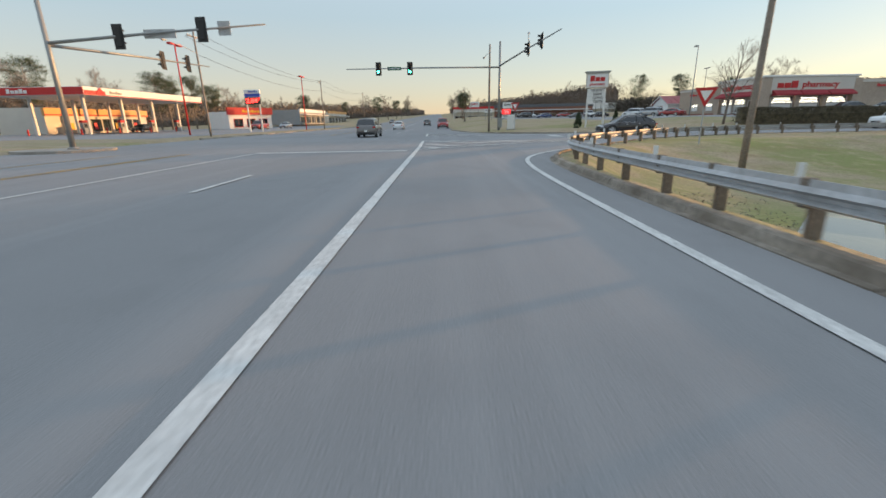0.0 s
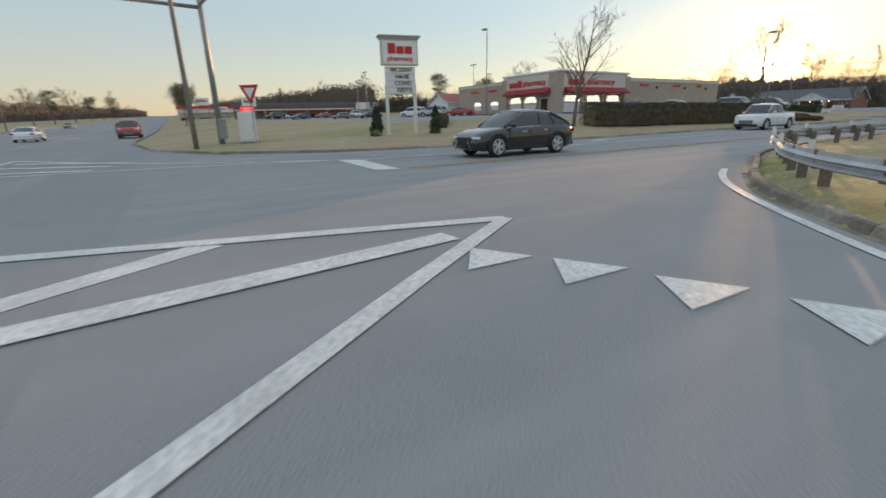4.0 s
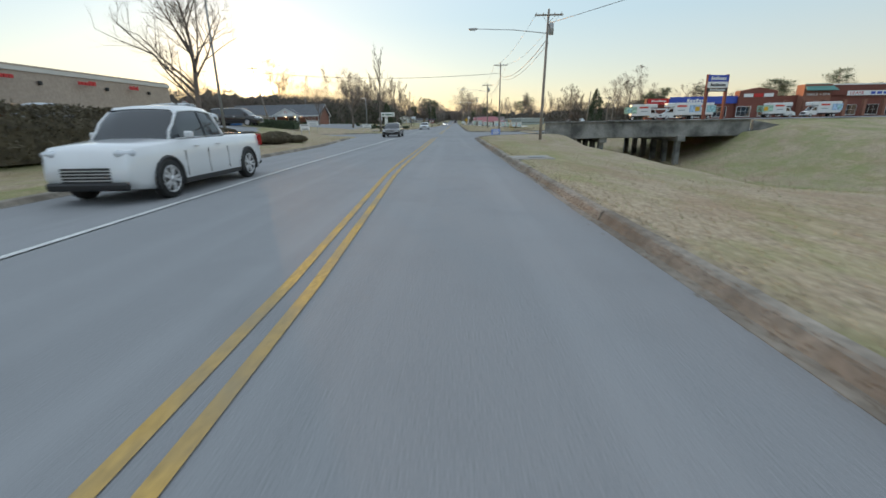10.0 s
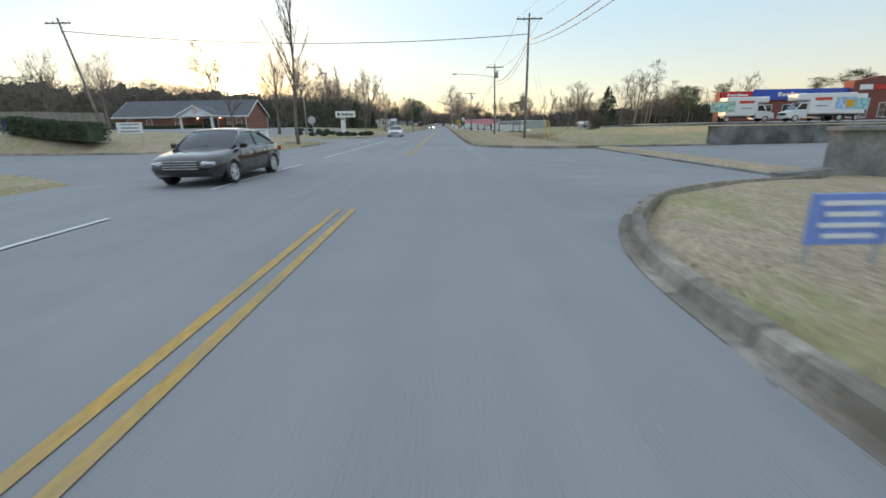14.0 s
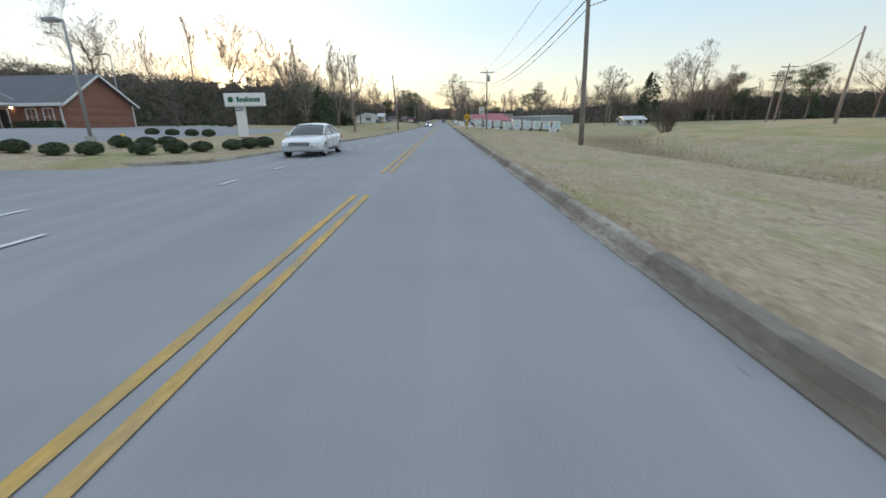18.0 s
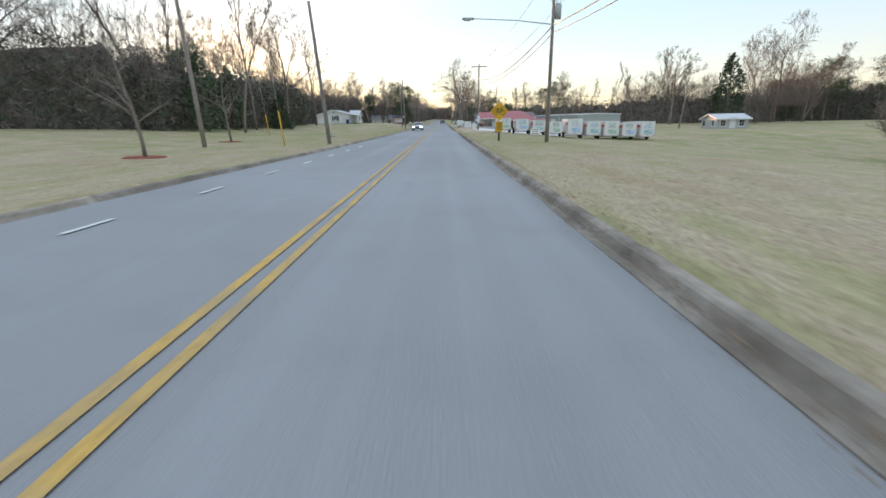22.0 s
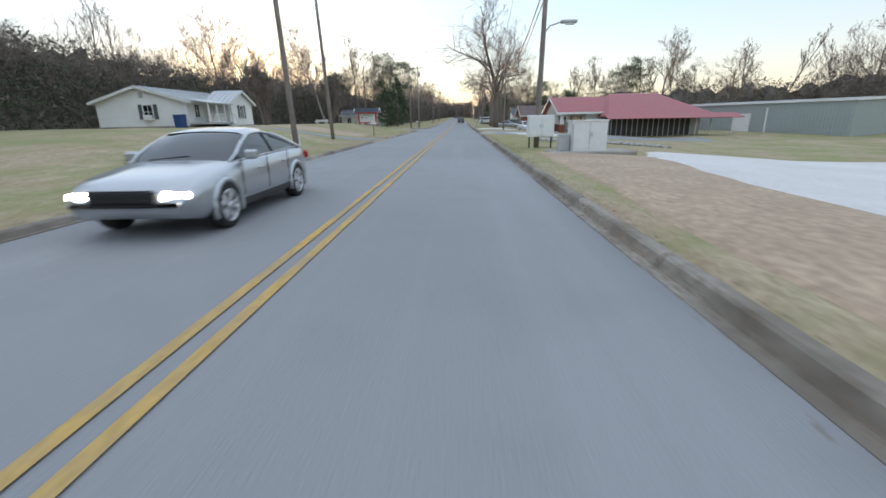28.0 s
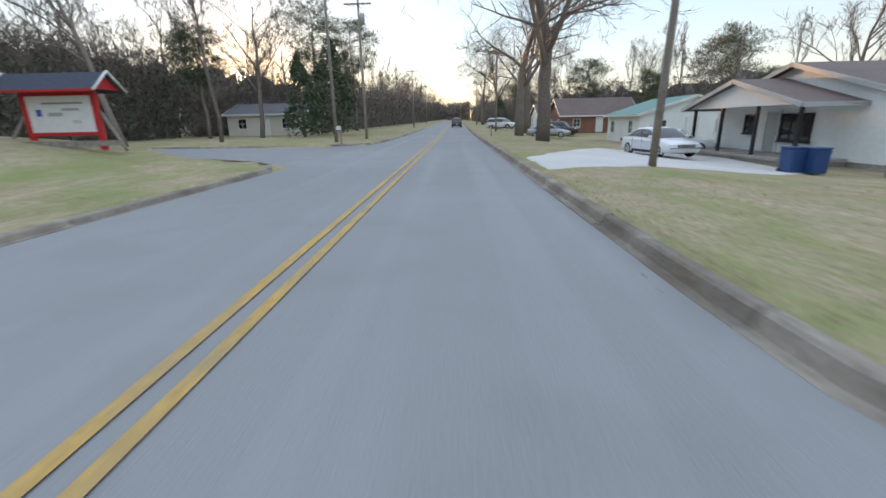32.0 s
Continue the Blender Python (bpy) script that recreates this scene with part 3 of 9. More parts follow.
def kerb(name, line, profile, label, seg=3.2):
    top = tagged(new(name), label, "kerb", kind="structure")
    pts = resample(line, 0.8)
    per = round(seg / 0.8)
    for i in range(0, len(pts) - 1, per):
        piece = [p.copy() for p in pts[i:i + per + 1]]
        if len(piece) < 2:
            continue
        d = (piece[-1] - piece[0]).normalized() * 0.012
        piece[0] += d
        piece[-1] -= d
        dz, ds = rk.uniform(-0.01, 0.008), rk.uniform(-0.01, 0.012)
        for p in piece:
            p.z = dz
        sweep(piece, [(o + ds, h) for o, h in profile], "kerb_stone", KERB_GREY, top)
    return top


right_line = [(120, HW_N), (60, HW_N)] + [(x, y) for y, x in RIGHT]
kerb("kerb_east_corner", [p for p in right_line if p[1] < 0] + [(x_right(0), 0)], [(o, h) for o, h in KERB], "weathered concrete kerb sweeping round the slip lane")
kerb("kerb_east_a", [(x_right(y), y) for y in range(0, 37, 4)] + chaikin([(2.04, 38.0), (2.1, 40.2), (2.9, 42.5), (4.4, 44.6), (6.5, 45.8), (9.2, 46.4)], 3), KERB, "cracked concrete kerb with a gutter along the grass")
kerb("kerb_east_b", chaikin([(15.4, 61.4), (8.0, 61.8), (4.2, 63.2), (2.5, 66.0), (2.05, 69.0)], 3) + [(2.0, y) for y in range(72, 172, 4)], KERB, "cracked concrete kerb with a gutter along the grass")
kerb("kerb_east_c", [(2.0, y) for y in range(192, 236, 4)], KERB, "concrete kerb beside a grass verge")
kerb("kerb_east_d", [(2.6, 240.5), (2.05, 242.5)] + [(2.0, y) for y in range(244, 330, 5)], KERB, "concrete kerb beside a lawn")


def rev(line):
    return list(reversed(line))


kerb("kerb_west_a", rev([(-120, -32.6)] + [(x, y) for y, x in LEFT if y <= 45] + [(-11.2, 46.6), (-13.4, 49.6), (-17.0, 51.6)]), KERB_LOW, "low grey kerb along a straw-coloured verge")
kerb("kerb_west_b", rev([(-30, 65.0), (-20.0, 63.4), (-14.5, 63.6), (-11.4, 65.8), (-10.5, 69)] + [(-10.4, 73), (-10.6, 76.0), (-12.0, 79.0), (-15.0, 80.9)]), KERB_LOW, "low kerb round a grass island at a side street")
kerb("kerb_west_c", rev([(-16, 91.6), (-12.4, 91.9), (-9.9, 92.6)] + [(x_left(y), y) for y in range(94, 222, 4)] + [(-6.2, 223.2), (-6.9, 223.9)]), KERB_LOW, "low grey kerb edged with soil and grass")
kerb("kerb_west_e", rev([(-7.0, 227.9), (-6.3, 228.4)] + [(-6.05, y) for y in range(230, 253, 4)] + chaikin([(-6.05, 252.5), (-6.15, 255.0), (-6.9, 256.6), (-9.0, 258.3), (-14.0, 261.2)])), KERB_LOW, "low grey kerb edged with grass")
kerb("kerb_west_d", rev([(-22, 271.8), (-12, 270.6), (-7.6, 271.2), (-6.3, 272.6)] + [(-5.95, y) for y in range(274, 330, 5)]), KERB_LOW, "low grey kerb edged with grass")
kerb("kerb_south_a", [(-140, HW_S), (-9, HW_S)], KERB_LOW, "kerb along the petrol station's verge", 4.8)

# ---- road markings ----
LAYER = [0]


def ribbon(name, line, width, mat, z=0.010, label="", step=3.0):
    LAYER[0] += 1
    z = 0.008 + 0.0012 * (LAYER[0] % 12)
    pts = resample(line, step)
    v, f = [], []
    for i, p in enumerate(pts):
        d = (pts[min(i + 1, len(pts) - 1)] - pts[max(i - 1, 0)]).normalized()
        r = Vector((d.y, -d.x, 0)) * (width / 2)
        for q in (p - r, p + r):
            v.append((q.x, q.y, z + rise(q.x, q.y)))
    for i in range(len(pts) - 1):
        f.append((2 * i, 2 * i + 1, 2 * i + 3, 2 * i + 2))
    return tagged(mesh_ob(name, v, f, mat), label, "road marking", kind="structure")


def x_yellow(y):
    return lerp_line([(-24, -0.95), (-8, -1.0), (4, -1.25), (14, -1.75), (900, -1.85)], y)


def x_white(y):
    return lerp_line([(-24, -4.5), (-8, -4.6), (4, -5.1), (14, -5.5), (50, -5.75), (84, -5.7), (115, -5.45), (160, -5.0), (900, -4.9)], y)


for y0, y1 in ((-23.2, 43.5), (58, 84), (88, 520)):
    for side in (-0.13, 0.13):
        ribbon("yellow_line", [(x_yellow(y) + side, y) for y in np.arange(y0, y1, 3.0)] + [(x_yellow(y1) + side, y1)], 0.11, YELLOW_PAINT, label="worn yellow centre line")
for y0, y1 in ((-23.5, 43.0), (46.5, 53.5), (57, 81)):
    ribbon("white_line", [(x_white(y), y) for y in np.arange(y0, y1, 3.0)] + [(x_white(y1), y1)], 0.12, WHITE_PAINT, label="worn white lane line")
for y in np.arange(86, 150, 3.6):
    ribbon("white_dash", [(x_white(y), y), (x_white(y), y + 1.0)], 0.11, WHITE_PAINT, label="short white lane dash")


def flat(name, pts, mat, label, z=0.013):
    return tagged(mesh_ob(name, [(x, y, z + rise(x, y)) for x, y in pts], [tuple(range(len(pts)))], mat), label, "road marking", kind="structure")


for ax, ay, s in ((-6.3, -6.9, -1), (-7.8, 83.0, -1)):
    pts = [(0.07, 0), (0.07, 1.4), (0.5, 1.4), (0, 2.5), (-0.5, 1.4), (-0.07, 1.4), (-0.07, 0)]
    flat("lane_arrow", [(ax + x, ay + s * y) for x, y in pts], WHITE_PAINT, "worn white turn arrow")
# slip lane edge and the striped island
edge = [(60, -31.1), (30, -31.2), (24, -31.15), (20.6, -30.85), (18.2, -30.1), (15.5, -28.4), (13.3, -26.4), (11.0, -24.4), (8.6, -22.2), (6.6, -20.0)]
ribbon("edge_line", [(q, p) for p, q in chaikin([(b, a) for a, b in edge + [(5.6, -18.5), (4.9, -17.0)]])], 0.16, WHITE_PAINT, label="white edge line of the slip lane", step=0.6)
ribbon("lane_line", [(140, -35.5), (11, -35.2), (3.3, -35.3)], 0.2, WHITE_PAINT, label="solid white lane line")
ribbon("island_edge", [(3.2, -35.3), (6.1, -25.2)], 0.28, WHITE_PAINT, label="white edge of a striped traffic island")
ribbon("island_edge", [(13.4, -35.1), (11.8, -33.2), (9.6, -30.2), (7.6, -27.4), (6.1, -25.2)], 0.22, WHITE_PAINT, label="white edge of a striped traffic island", step=1.0)
for a, b, c in (((7.7, -34.9), (10.2, -33.4), (10.2, -30.7)), ((3.5, -34.9), (7.2, -32.3), (6.5, -26.4)), ((11.0, -35.0), (12.3, -34.1), (12.6, -33.9)), ((4.8, -33.6), (4.3, -32.8), (3.9, -31.9)), ((7.0, -31.9), (6.0, -30.4), (5.1, -29.0))):
    ribbon("island_stripe", [a, b, c], 0.38, WHITE_PAINT, z=0.016, label="white chevron stripe in the traffic island", step=1.0)
ribbon("island_edge", [(-7.3, -35.4), (-15.2, -35.5)], 0.2, WHITE_PAINT, label="white edge of the far striped island")
ribbon("island_edge", [(-7.3, -35.4), (-6.6, -29.8), (-5.3, -24.3)], 0.2, WHITE_PAINT, label="white edge of the far striped island")
ribbon("island_edge", [(-15.2, -35.5), (-10.4, -31.6), (-6.9, -27.6), (-5.4, -24.5)], 0.2, WHITE_PAINT, label="white edge of the far striped island")
ribbon("edge_line", [(q, p) for p, q in chaikin([(-20.2, -4.5), (-21.6, -5.4), (-24.2, -8.2), (-27.2, -11.7), (-30.0, -17.0)])], 0.13, WHITE_PAINT, label="thin white edge line curving into the highway", step=0.8)
for k in range(3):
    ribbon("island_stripe", [(-8.6 - 2.2 * k, -35.0), (-7.4 - 1.4 * k, -31.8 + 0.4 * k)], 0.35, WHITE_PAINT, z=0.016, label="white stripe in the far island")
for x, y in ((7.4, -26.3), (8.2, -25.8), (9.1, -25.4), (10.0, -25.0), (10.8, -24.6)):
    flat("yield_triangle", [(x - 0.33, y - 0.18), (x + 0.3, y + 0.2), (x + 0.28, y - 0.62)], WHITE_PAINT, "white give-way triangle on the asphalt")
flat("stop_bar", [(-5.1, -24.2), (-1.0, -24.3), (-0.85, -23.6), (-4.7, -23.45)], WHITE_PAINT, "broad white stop bar")
flat("stop_bar", [(13.8, -43.4), (14.4, -43.4), (14.4, -35.7), (13.8, -35.7)], WHITE_PAINT, "broad white stop bar across the highway lanes")
for x in np.arange(-300, 120, 12.0):
    if not -14 < x < 14:
        ribbon("lane_dash", [(x, -39.5), (x + 3.2, -39.5)], 0.13, WHITE_PAINT, label="white lane dash on the highway")
        ribbon("lane_dash", [(x, -54.3), (x + 3.2, -54.3)], 0.13, WHITE_PAINT, label="white lane dash on the highway")
for x0, x1 in ((14, 160), (-300, -16)):
    ribbon("turn_lane_line", [(x0, -43.4), (x1, -43.4)], 0.13, WHITE_PAINT, label="white turn lane line on the highway")
    for side in (-0.13, 0.13):
        ribbon("yellow_line", [(x0, -47.0 + side), (x1, -47.0 + side)], 0.11, YELLOW_PAINT, label="yellow centre line of the highway")
    ribbon("yellow_line", [(x0, -50.5), (x1, -50.5)], 0.11, YELLOW_PAINT, label="yellow centre line of the highway")

# ---- guard rail ----
RAIL = [(120, -29.9), (60, -29.9), (34, -29.9), (27, -29.92), (22.3, -29.7), (19.6, -29.1), (17.4, -28.1), (15.2, -26.5), (12.9, -24.5), (10.4, -22.3), (8.0, -20.1), (6.9, -18.6), (6.1, -17.2), (5.2, -15.2), (4.4, -13.7), (3.8, -12.2), (3.45, -9.8), (3.35, -7.0), (3.45, -3.2), (3.75, 0.2)]
RAIL = [(a, b) for b, a in chaikin([(y, x) for x, y in RAIL])]
rail = thing("guard_rail", pose(0, 0, 0), "galvanised corrugated guard rail on wooden posts", "guard rail")
W_PROFILE = [(-0.05, 0.46), (0.03, 0.50), (-0.05, 0.545), (-0.05, 0.585), (0.03, 0.63), (-0.05, 0.68), (-0.06, 0.76), (-0.075, 0.76), (-0.065, 0.68), (0.01, 0.63), (-0.065, 0.59), (-0.065, 0.54), (0.01, 0.50), (-0.065, 0.46)]
W_PROFILE = [(-o * 1.0, h) for o, h in W_PROFILE]
rail_pts = resample(RAIL, 0.6)
for i in range(0, len(rail_pts) - 1, 7):
    piece = rail_pts[i:i + 8]
    if len(piece) > 1:
        for p in piece:
            p.z = 0.0
        sweep([p.copy() for p in piece], W_PROFILE, "rail_panel", GALV, rail)
post_mesh = None
for i in range(2, len(rail_pts) - 1, 3):
    p, d = rail_pts[i], (rail_pts[i + 1] - rail_pts[i]).normalized()
    n = Vector((d.y, -d.x, 0))
    if post_mesh is None:
        bm = bmesh.new()
        add_box(bm, (0.11, 0.16, 1.7), (0, 0, -0.2), bevel=0.01)
        add_box(bm, (0.14, 0.12, 0.34), (0, -0.16, 0.6), bevel=0.01)
        ob = part("post", bm, WOOD_POST, rail, "weathered square wooden post")
        post_mesh = ob.data
    else:
        ob = new("post", post_mesh)
        ob.parent = rail
    q = p + n * 0.27
    ob.matrix_world = Matrix.Translation((q.x, q.y, 0)) @ Matrix.Rotation(math.atan2(n.y, n.x) - math.pi / 2, 4, "Z")
    if i % 2 == 0:
        bm = bmesh.new()
        add_box(bm, (0.012, 0.09, 0.16), (p.x - n.x * 0.02, p.y - n.y * 0.02, 0.86), Euler((0, 0, math.atan2(d.y, d.x))).to_matrix())
        part("reflector", bm, WHITE_METAL, rail, "small white reflector plate")


# ---- utility poles and wires ----
def utility_pole(x, y, h, lean=(0, 0), arm=None, cross=True, transformer=False, label="weathered wooden utility pole", z=None, r=0.13):
    z = ground_z(x, y) if z is None else z
    t = thing("utility_pole", pose(x, y, z - 0.1), label, "utility pole", "utility poles along the road")
    lx, ly = lean
    at = lambda w: Vector((lx * w, ly * w, h * w))
    tube("pole", [at(w) for w in (0, 0.3, 0.6, 1.0)], [r, r * 0.92, r * 0.82, r * 0.65], WOOD_POLE, t, sides=10)
    if cross:
        c = at(0.955)
        box("crossarm", (2.3, 0.1, 0.12), c + Vector((0, -0.16, 0)), WOOD_POLE, t, bevel=0.008)
        for k in (-1.0, -0.45, 0.45, 1.0):
            tube("insulator", [c + Vector((k, -0.16, 0.05)), c + Vector((k, -0.16, 0.14)), c + Vector((k, -0.16, 0.2))], [0.03, 0.05, 0.025], WHITE_METAL, t, "small grey insulator", 7)
        for s in (-1, 1):
            tube("brace", [c + Vector((s * 0.55, -0.13, -0.03)), at(0.9) + Vector((0, -0.12, 0))], 0.014, GALV, t, sides=5)
    if transformer:
        c = at(0.86) + Vector((0.3, 0, 0))
        tube("transformer", [c + Vector((0, 0, -0.45)), c + Vector((0, 0, 0.35)), c + Vector((0, 0, 0.42))], [0.2, 0.2, 0.1], GALV, t, "grey transformer drum", 12)
        for s in (-0.1, 0.1):
            tube("bushing", [c + Vector((s, 0, 0.38)), c + Vector((s, 0, 0.6))], [0.04, 0.025], WHITE_METAL, t, sides=6)
    if arm:
        ax, az = arm
        a = at(min(0.98, (az - 0.35) / h))
        mid = Vector((ax * 0.45, 0, az - 0.02))
        end = Vector((ax, 0, az + 0.12))
        tube("lamp_arm", [a, mid + (a - Vector((a.x, a.y, a.z))), end], [0.035, 0.032, 0.028], GALV, t, "slim steel lamp arm", 7)
        bm = bmesh.new()
        add_box(bm, (0.75, 0.28, 0.13), end + Vector((math.copysign(0.3, ax), 0, 0.0)), bevel=0.05)
        part("lamp_head", bm, GALV, t, "grey cobra-head street lamp")
        bm = bmesh.new()
        add_box(bm, (0.4, 0.22, 0.06), end + Vector((math.copysign(0.36, ax), 0, -0.09)), bevel=0.025)
        part("lens", bm, WHITE_METAL, t)
    return t, Vector((x, y, z - 0.1)) + at(0.955)


P = {}
t, P["a"] = utility_pole(7.65, 39.7, 10.4, (0.25, -0.1), arm=(-5.6, 8.95), transformer=True, label="tall wooden pole with a long street-lamp arm and transformer")
_, P["b"] = utility_pole(7.75, 78.4, 10.9, (0.12, 0.3))
_, P["c"] = utility_pole(7.2, 98.6, 9.2, (-0.1, 0.2), arm=(-5.2, 7.9), transformer=True, label="wooden pole with a street-lamp arm and transformer")
_, P["d"] = utility_pole(7.1, 149.9, 9.3, (-0.05, -0.4), arm=(-5.0, 7.6), transformer=True, label="wooden pole with a street-lamp arm beside the trailers")
_, P["e"] = utility_pole(5.6, 189.5, 9.6, (0.1, 0.0), label="wooden pole with small notices nailed to it")
_, P["f"] = utility_pole(3.6, 212.2, 9.4, (0.25, 0.1), arm=(0.9, 5.3), label="dark wooden pole with a street lamp beside meter boxes")
_, P["g"] = utility_pole(6.0, 254.2, 10.0, (0.3, 0.0), cross=False, label="leaning wooden pole on a lawn", r=0.12)
_, P["h"] = utility_pole(5.2, 300, 10.0)
_, P["i"] = utility_pole(5.0, 350, 10.0, z=rise(5, 350) + 0.1)
_, P["l0"] = utility_pole(-32.4, 78.8, 10.0, (-2.0, 0), label="leaning wooden pole behind a hedge")
_, P["l1"] = utility_pole(-7.5, 149.6, 8.7, (-0.6, 0.2), cross=False, label="wooden pole leaning over the verge")
_, P["l2"] = utility_pole(-14.0, 146.0, 11.0, (-0.3, 0), cross=False)
_, P["l3"] = utility_pole(-7.45, 211.2, 9.5, (-0.2, -0.3), cross=False, label="wooden pole with a service box at its foot")
_, P["l4"] = utility_pole(-8.95, 222.4, 9.0, (-0.35, 0.0), cross=False, label="leaning wooden pole beside a house's lawn")
_, P["l5"] = utility_pole(-9.1, 274.0, 11.0, (0.0, 0), cross=False, label="pale round utility pole at a street corner", r=0.13)
_, P["l6"] = utility_pole(-8.2, 281.0, 11.6, (0.0, 0), transformer=True)
_, P["l7"] = utility_pole(-8.4, 330, 11.0, z=0.6)
_, P["l8"] = utility_pole(-8.6, 372, 11.0, z=1.0)
_, P["s1"] = utility_pole(-17.2, -61.6, 11.5, (0.3, 0), arm=(6.0, 9.6), label="tall wooden pole beside the petrol station")
_, P["s2"] = utility_pole(-66.0, -60.5, 10.5)
_, P["s3"] = utility_pole(-120.0, -60.5, 10.5, z=0.7)
_, P["n1"] = utility_pole(-15.6, -28.4, 9.4, (0.1, 0), cross=False, label="dark wooden pole beside the signal mast", arm=(-6.5, 8.8), z=0.15)
_, P["r0"] = utility_pole(21.0, -23.1, 9.5, (0.12, 0), cross=False, label="slim grey wooden pole on the creek bank", z=-0.4, r=0.12)
_, P["r1"] = utility_pole(32.4, 112.6, 7.4, (0.7, 0), cross=False)
_, P["r2"] = utility_pole(45.0, 137.0, 9.0, (0.8, 0))
_, P["r3"] = utility_pole(49.2, 144.6, 9.3, (0.9, 0))
_, P["r4"] = utility_pole(49.0, 213.0, 6.8, (0.7, 0), cross=False, label="short pale wooden pole at the wood's edge")


def wire(a, b, sag, r=0.022):
    t = tagged(new("overhead_wire"), "black overhead wire strung between poles", "wire")
    pts = []
    for k in range(17):
        w = k / 16
        p = a.lerp(b, w)
        p.z -= sag * 4 * w * (1 - w)
        pts.append(p)
    tube("cable", pts, r, WIRE, t, sides=5)


for a, b in (("a", "b"), ("b", "c"), ("c", "d"), ("d", "e"), ("e", "f"), ("f", "g"), ("g", "h"), ("h", "i")):
    for k, drop, rad in ((-1.0, 0.15, 0.012), (1.0, 0.15, 0.012), (0.0, -1.7, 0.028), (0.05, -2.1, 0.02)):
        off = Vector((k, -0.16, drop))
        wire(P[a] + off, P[b] + off, 0.9 if drop > 0 else 1.1, rad)
for a, b in (("s1", "s2"), ("s2", "s3")):
    for k, drop in ((-1, 0.1), (1, 0.1), (0, -1.8)):
        wire(P[a] + Vector((0, k, drop)), P[b] + Vector((0, k, drop)), 1.0, 0.02)
wire(P["b"] + Vector((0, 0, -1.2)), P["l0"] + Vector((0, 0, -0.6)), 0.9, 0.03)
wire(P["f"] + Vector((0, 0, -1.5)), Vector((60, 216, 5.6)), 0.8, 0.02)
wire(P["f"] + Vector((0, 0, -1.5)), P["l3"] + Vector((0, 0, -1.2)), 0.5, 0.02)
wire(P["a"] + Vector((0, 0, -0.6)), Vector((34, -22, 11.5)), 1.2, 0.02)
wire(P["r1"], P["r2"], 0.8, 0.02)
for k in ("l5", "l6", "l7"):
    wire(P[k], P[{"l5": "l6", "l6": "l7", "l7": "l8"}[k]], 0.5, 0.018)


# ---- traffic signals ----
def signal_head(parent, at, facing, lit=None, back=False):
    """A three-lamp signal; facing in degrees, 0 looks along -y."""
    r = Matrix.Translation(at) @ Matrix.Rotation(radians(facing), 4, "Z")
    bm = bmesh.new()
    add_box(bm, (0.34, 0.24, 1.08), (0, 0, 0), bevel=0.03)
    bmesh.ops.transform(bm, matrix=r, verts=bm.verts)
    h = part("signal_head", bm, BLACK, parent, "black three-lamp signal housing")
    bm = bmesh.new()
    add_box(bm, (0.62, 0.015, 1.38), (0, 0.06, 0))
    bmesh.ops.transform(bm, matrix=r, verts=bm.verts)
    part("backplate", bm, BLACK, h)
    for i, dz in enumerate((0.34, 0.0, -0.34)):
        v, f = [], []
        n = 12
        for rad, yy in ((0.15, -0.12), (0.155, -0.34), (0.14, -0.34), (0.135, -0.14)):
            for k in range(n):
                w = math.pi * (k / (n - 1)) - 0.0
                v.append(r @ Vector((rad * math.cos(w), yy if w < 9 else yy, dz + rad * math.sin(w))))
        for j in range(3):
            for k in range(n - 1):
                f.append((j * n + k, j * n + k + 1, (j + 1) * n + k + 1, (j + 1) * n + k))
        mesh_ob("visor", v, f, BLACK, h)
        v = [r @ Vector((0.13 * math.cos(2 * math.pi * k / 14), -0.127, dz + 0.13 * math.sin(2 * math.pi * k / 14))) for k in range(14)]
        mat = (LAMP_GREEN if lit == i else BLACK)
        mesh_ob("lens", v, [tuple(range(14))], mat, h, "glowing green lens" if lit == i else "")
    return h


def mast(x, y, h, arms, label, z=0.15):
    t = thing("traffic_signal", pose(x, y, z), label, "traffic signal", "traffic signals at the crossing")
    tube("mast_pole", [(0, 0, 0), (0, 0, h)], [0.17, 0.11], POLE_STEEL, t, sides=12)
    tube("base_flange", [(0, 0, 0), (0, 0, 0.12)], [0.3, 0.28], POLE_STEEL, t, sides=10)
    for (dx, dy, z0, z1), heads, plates in arms:
        tube("mast_arm", [(0, 0, z0), (dx * 0.5, dy * 0.5, (z0 + z1) / 2 + 0.05), (dx, dy, z1)], [0.1, 0.08, 0.045], POLE_STEEL, t, "long tapered mast arm", 10)
        for w, facing, lit in heads:
            signal_head(t, Vector((dx * w, dy * w, z0 * (1 - w) + z1 * w + 0.0)), facing, lit)
        for w, size, facing, mat in plates:
            at = Vector((dx * w, dy * w, z0 * (1 - w) + z1 * w))
            rz = Euler((0, 0, radians(facing))).to_matrix()
            bm = bmesh.new()
            add_box(bm, (size[0], 0.03, size[1]), at + rz @ Vector((0, -0.1, 0)), rz, bevel=0.006)
            sign = part("street_sign", bm, mat, t, "green street-name plate" if mat is SIGN_GREEN else "plain sign plate seen from behind")
            if mat is SIGN_GREEN:
                for k in range(7):
                    bm = bmesh.new()
                    add_box(bm, (0.13, 0.01, 0.17), at + rz @ Vector((-0.62 + k * 0.19, -0.122, 0)), rz)
                    part("letter_bar", bm, WHITE_METAL, sign)
    return t


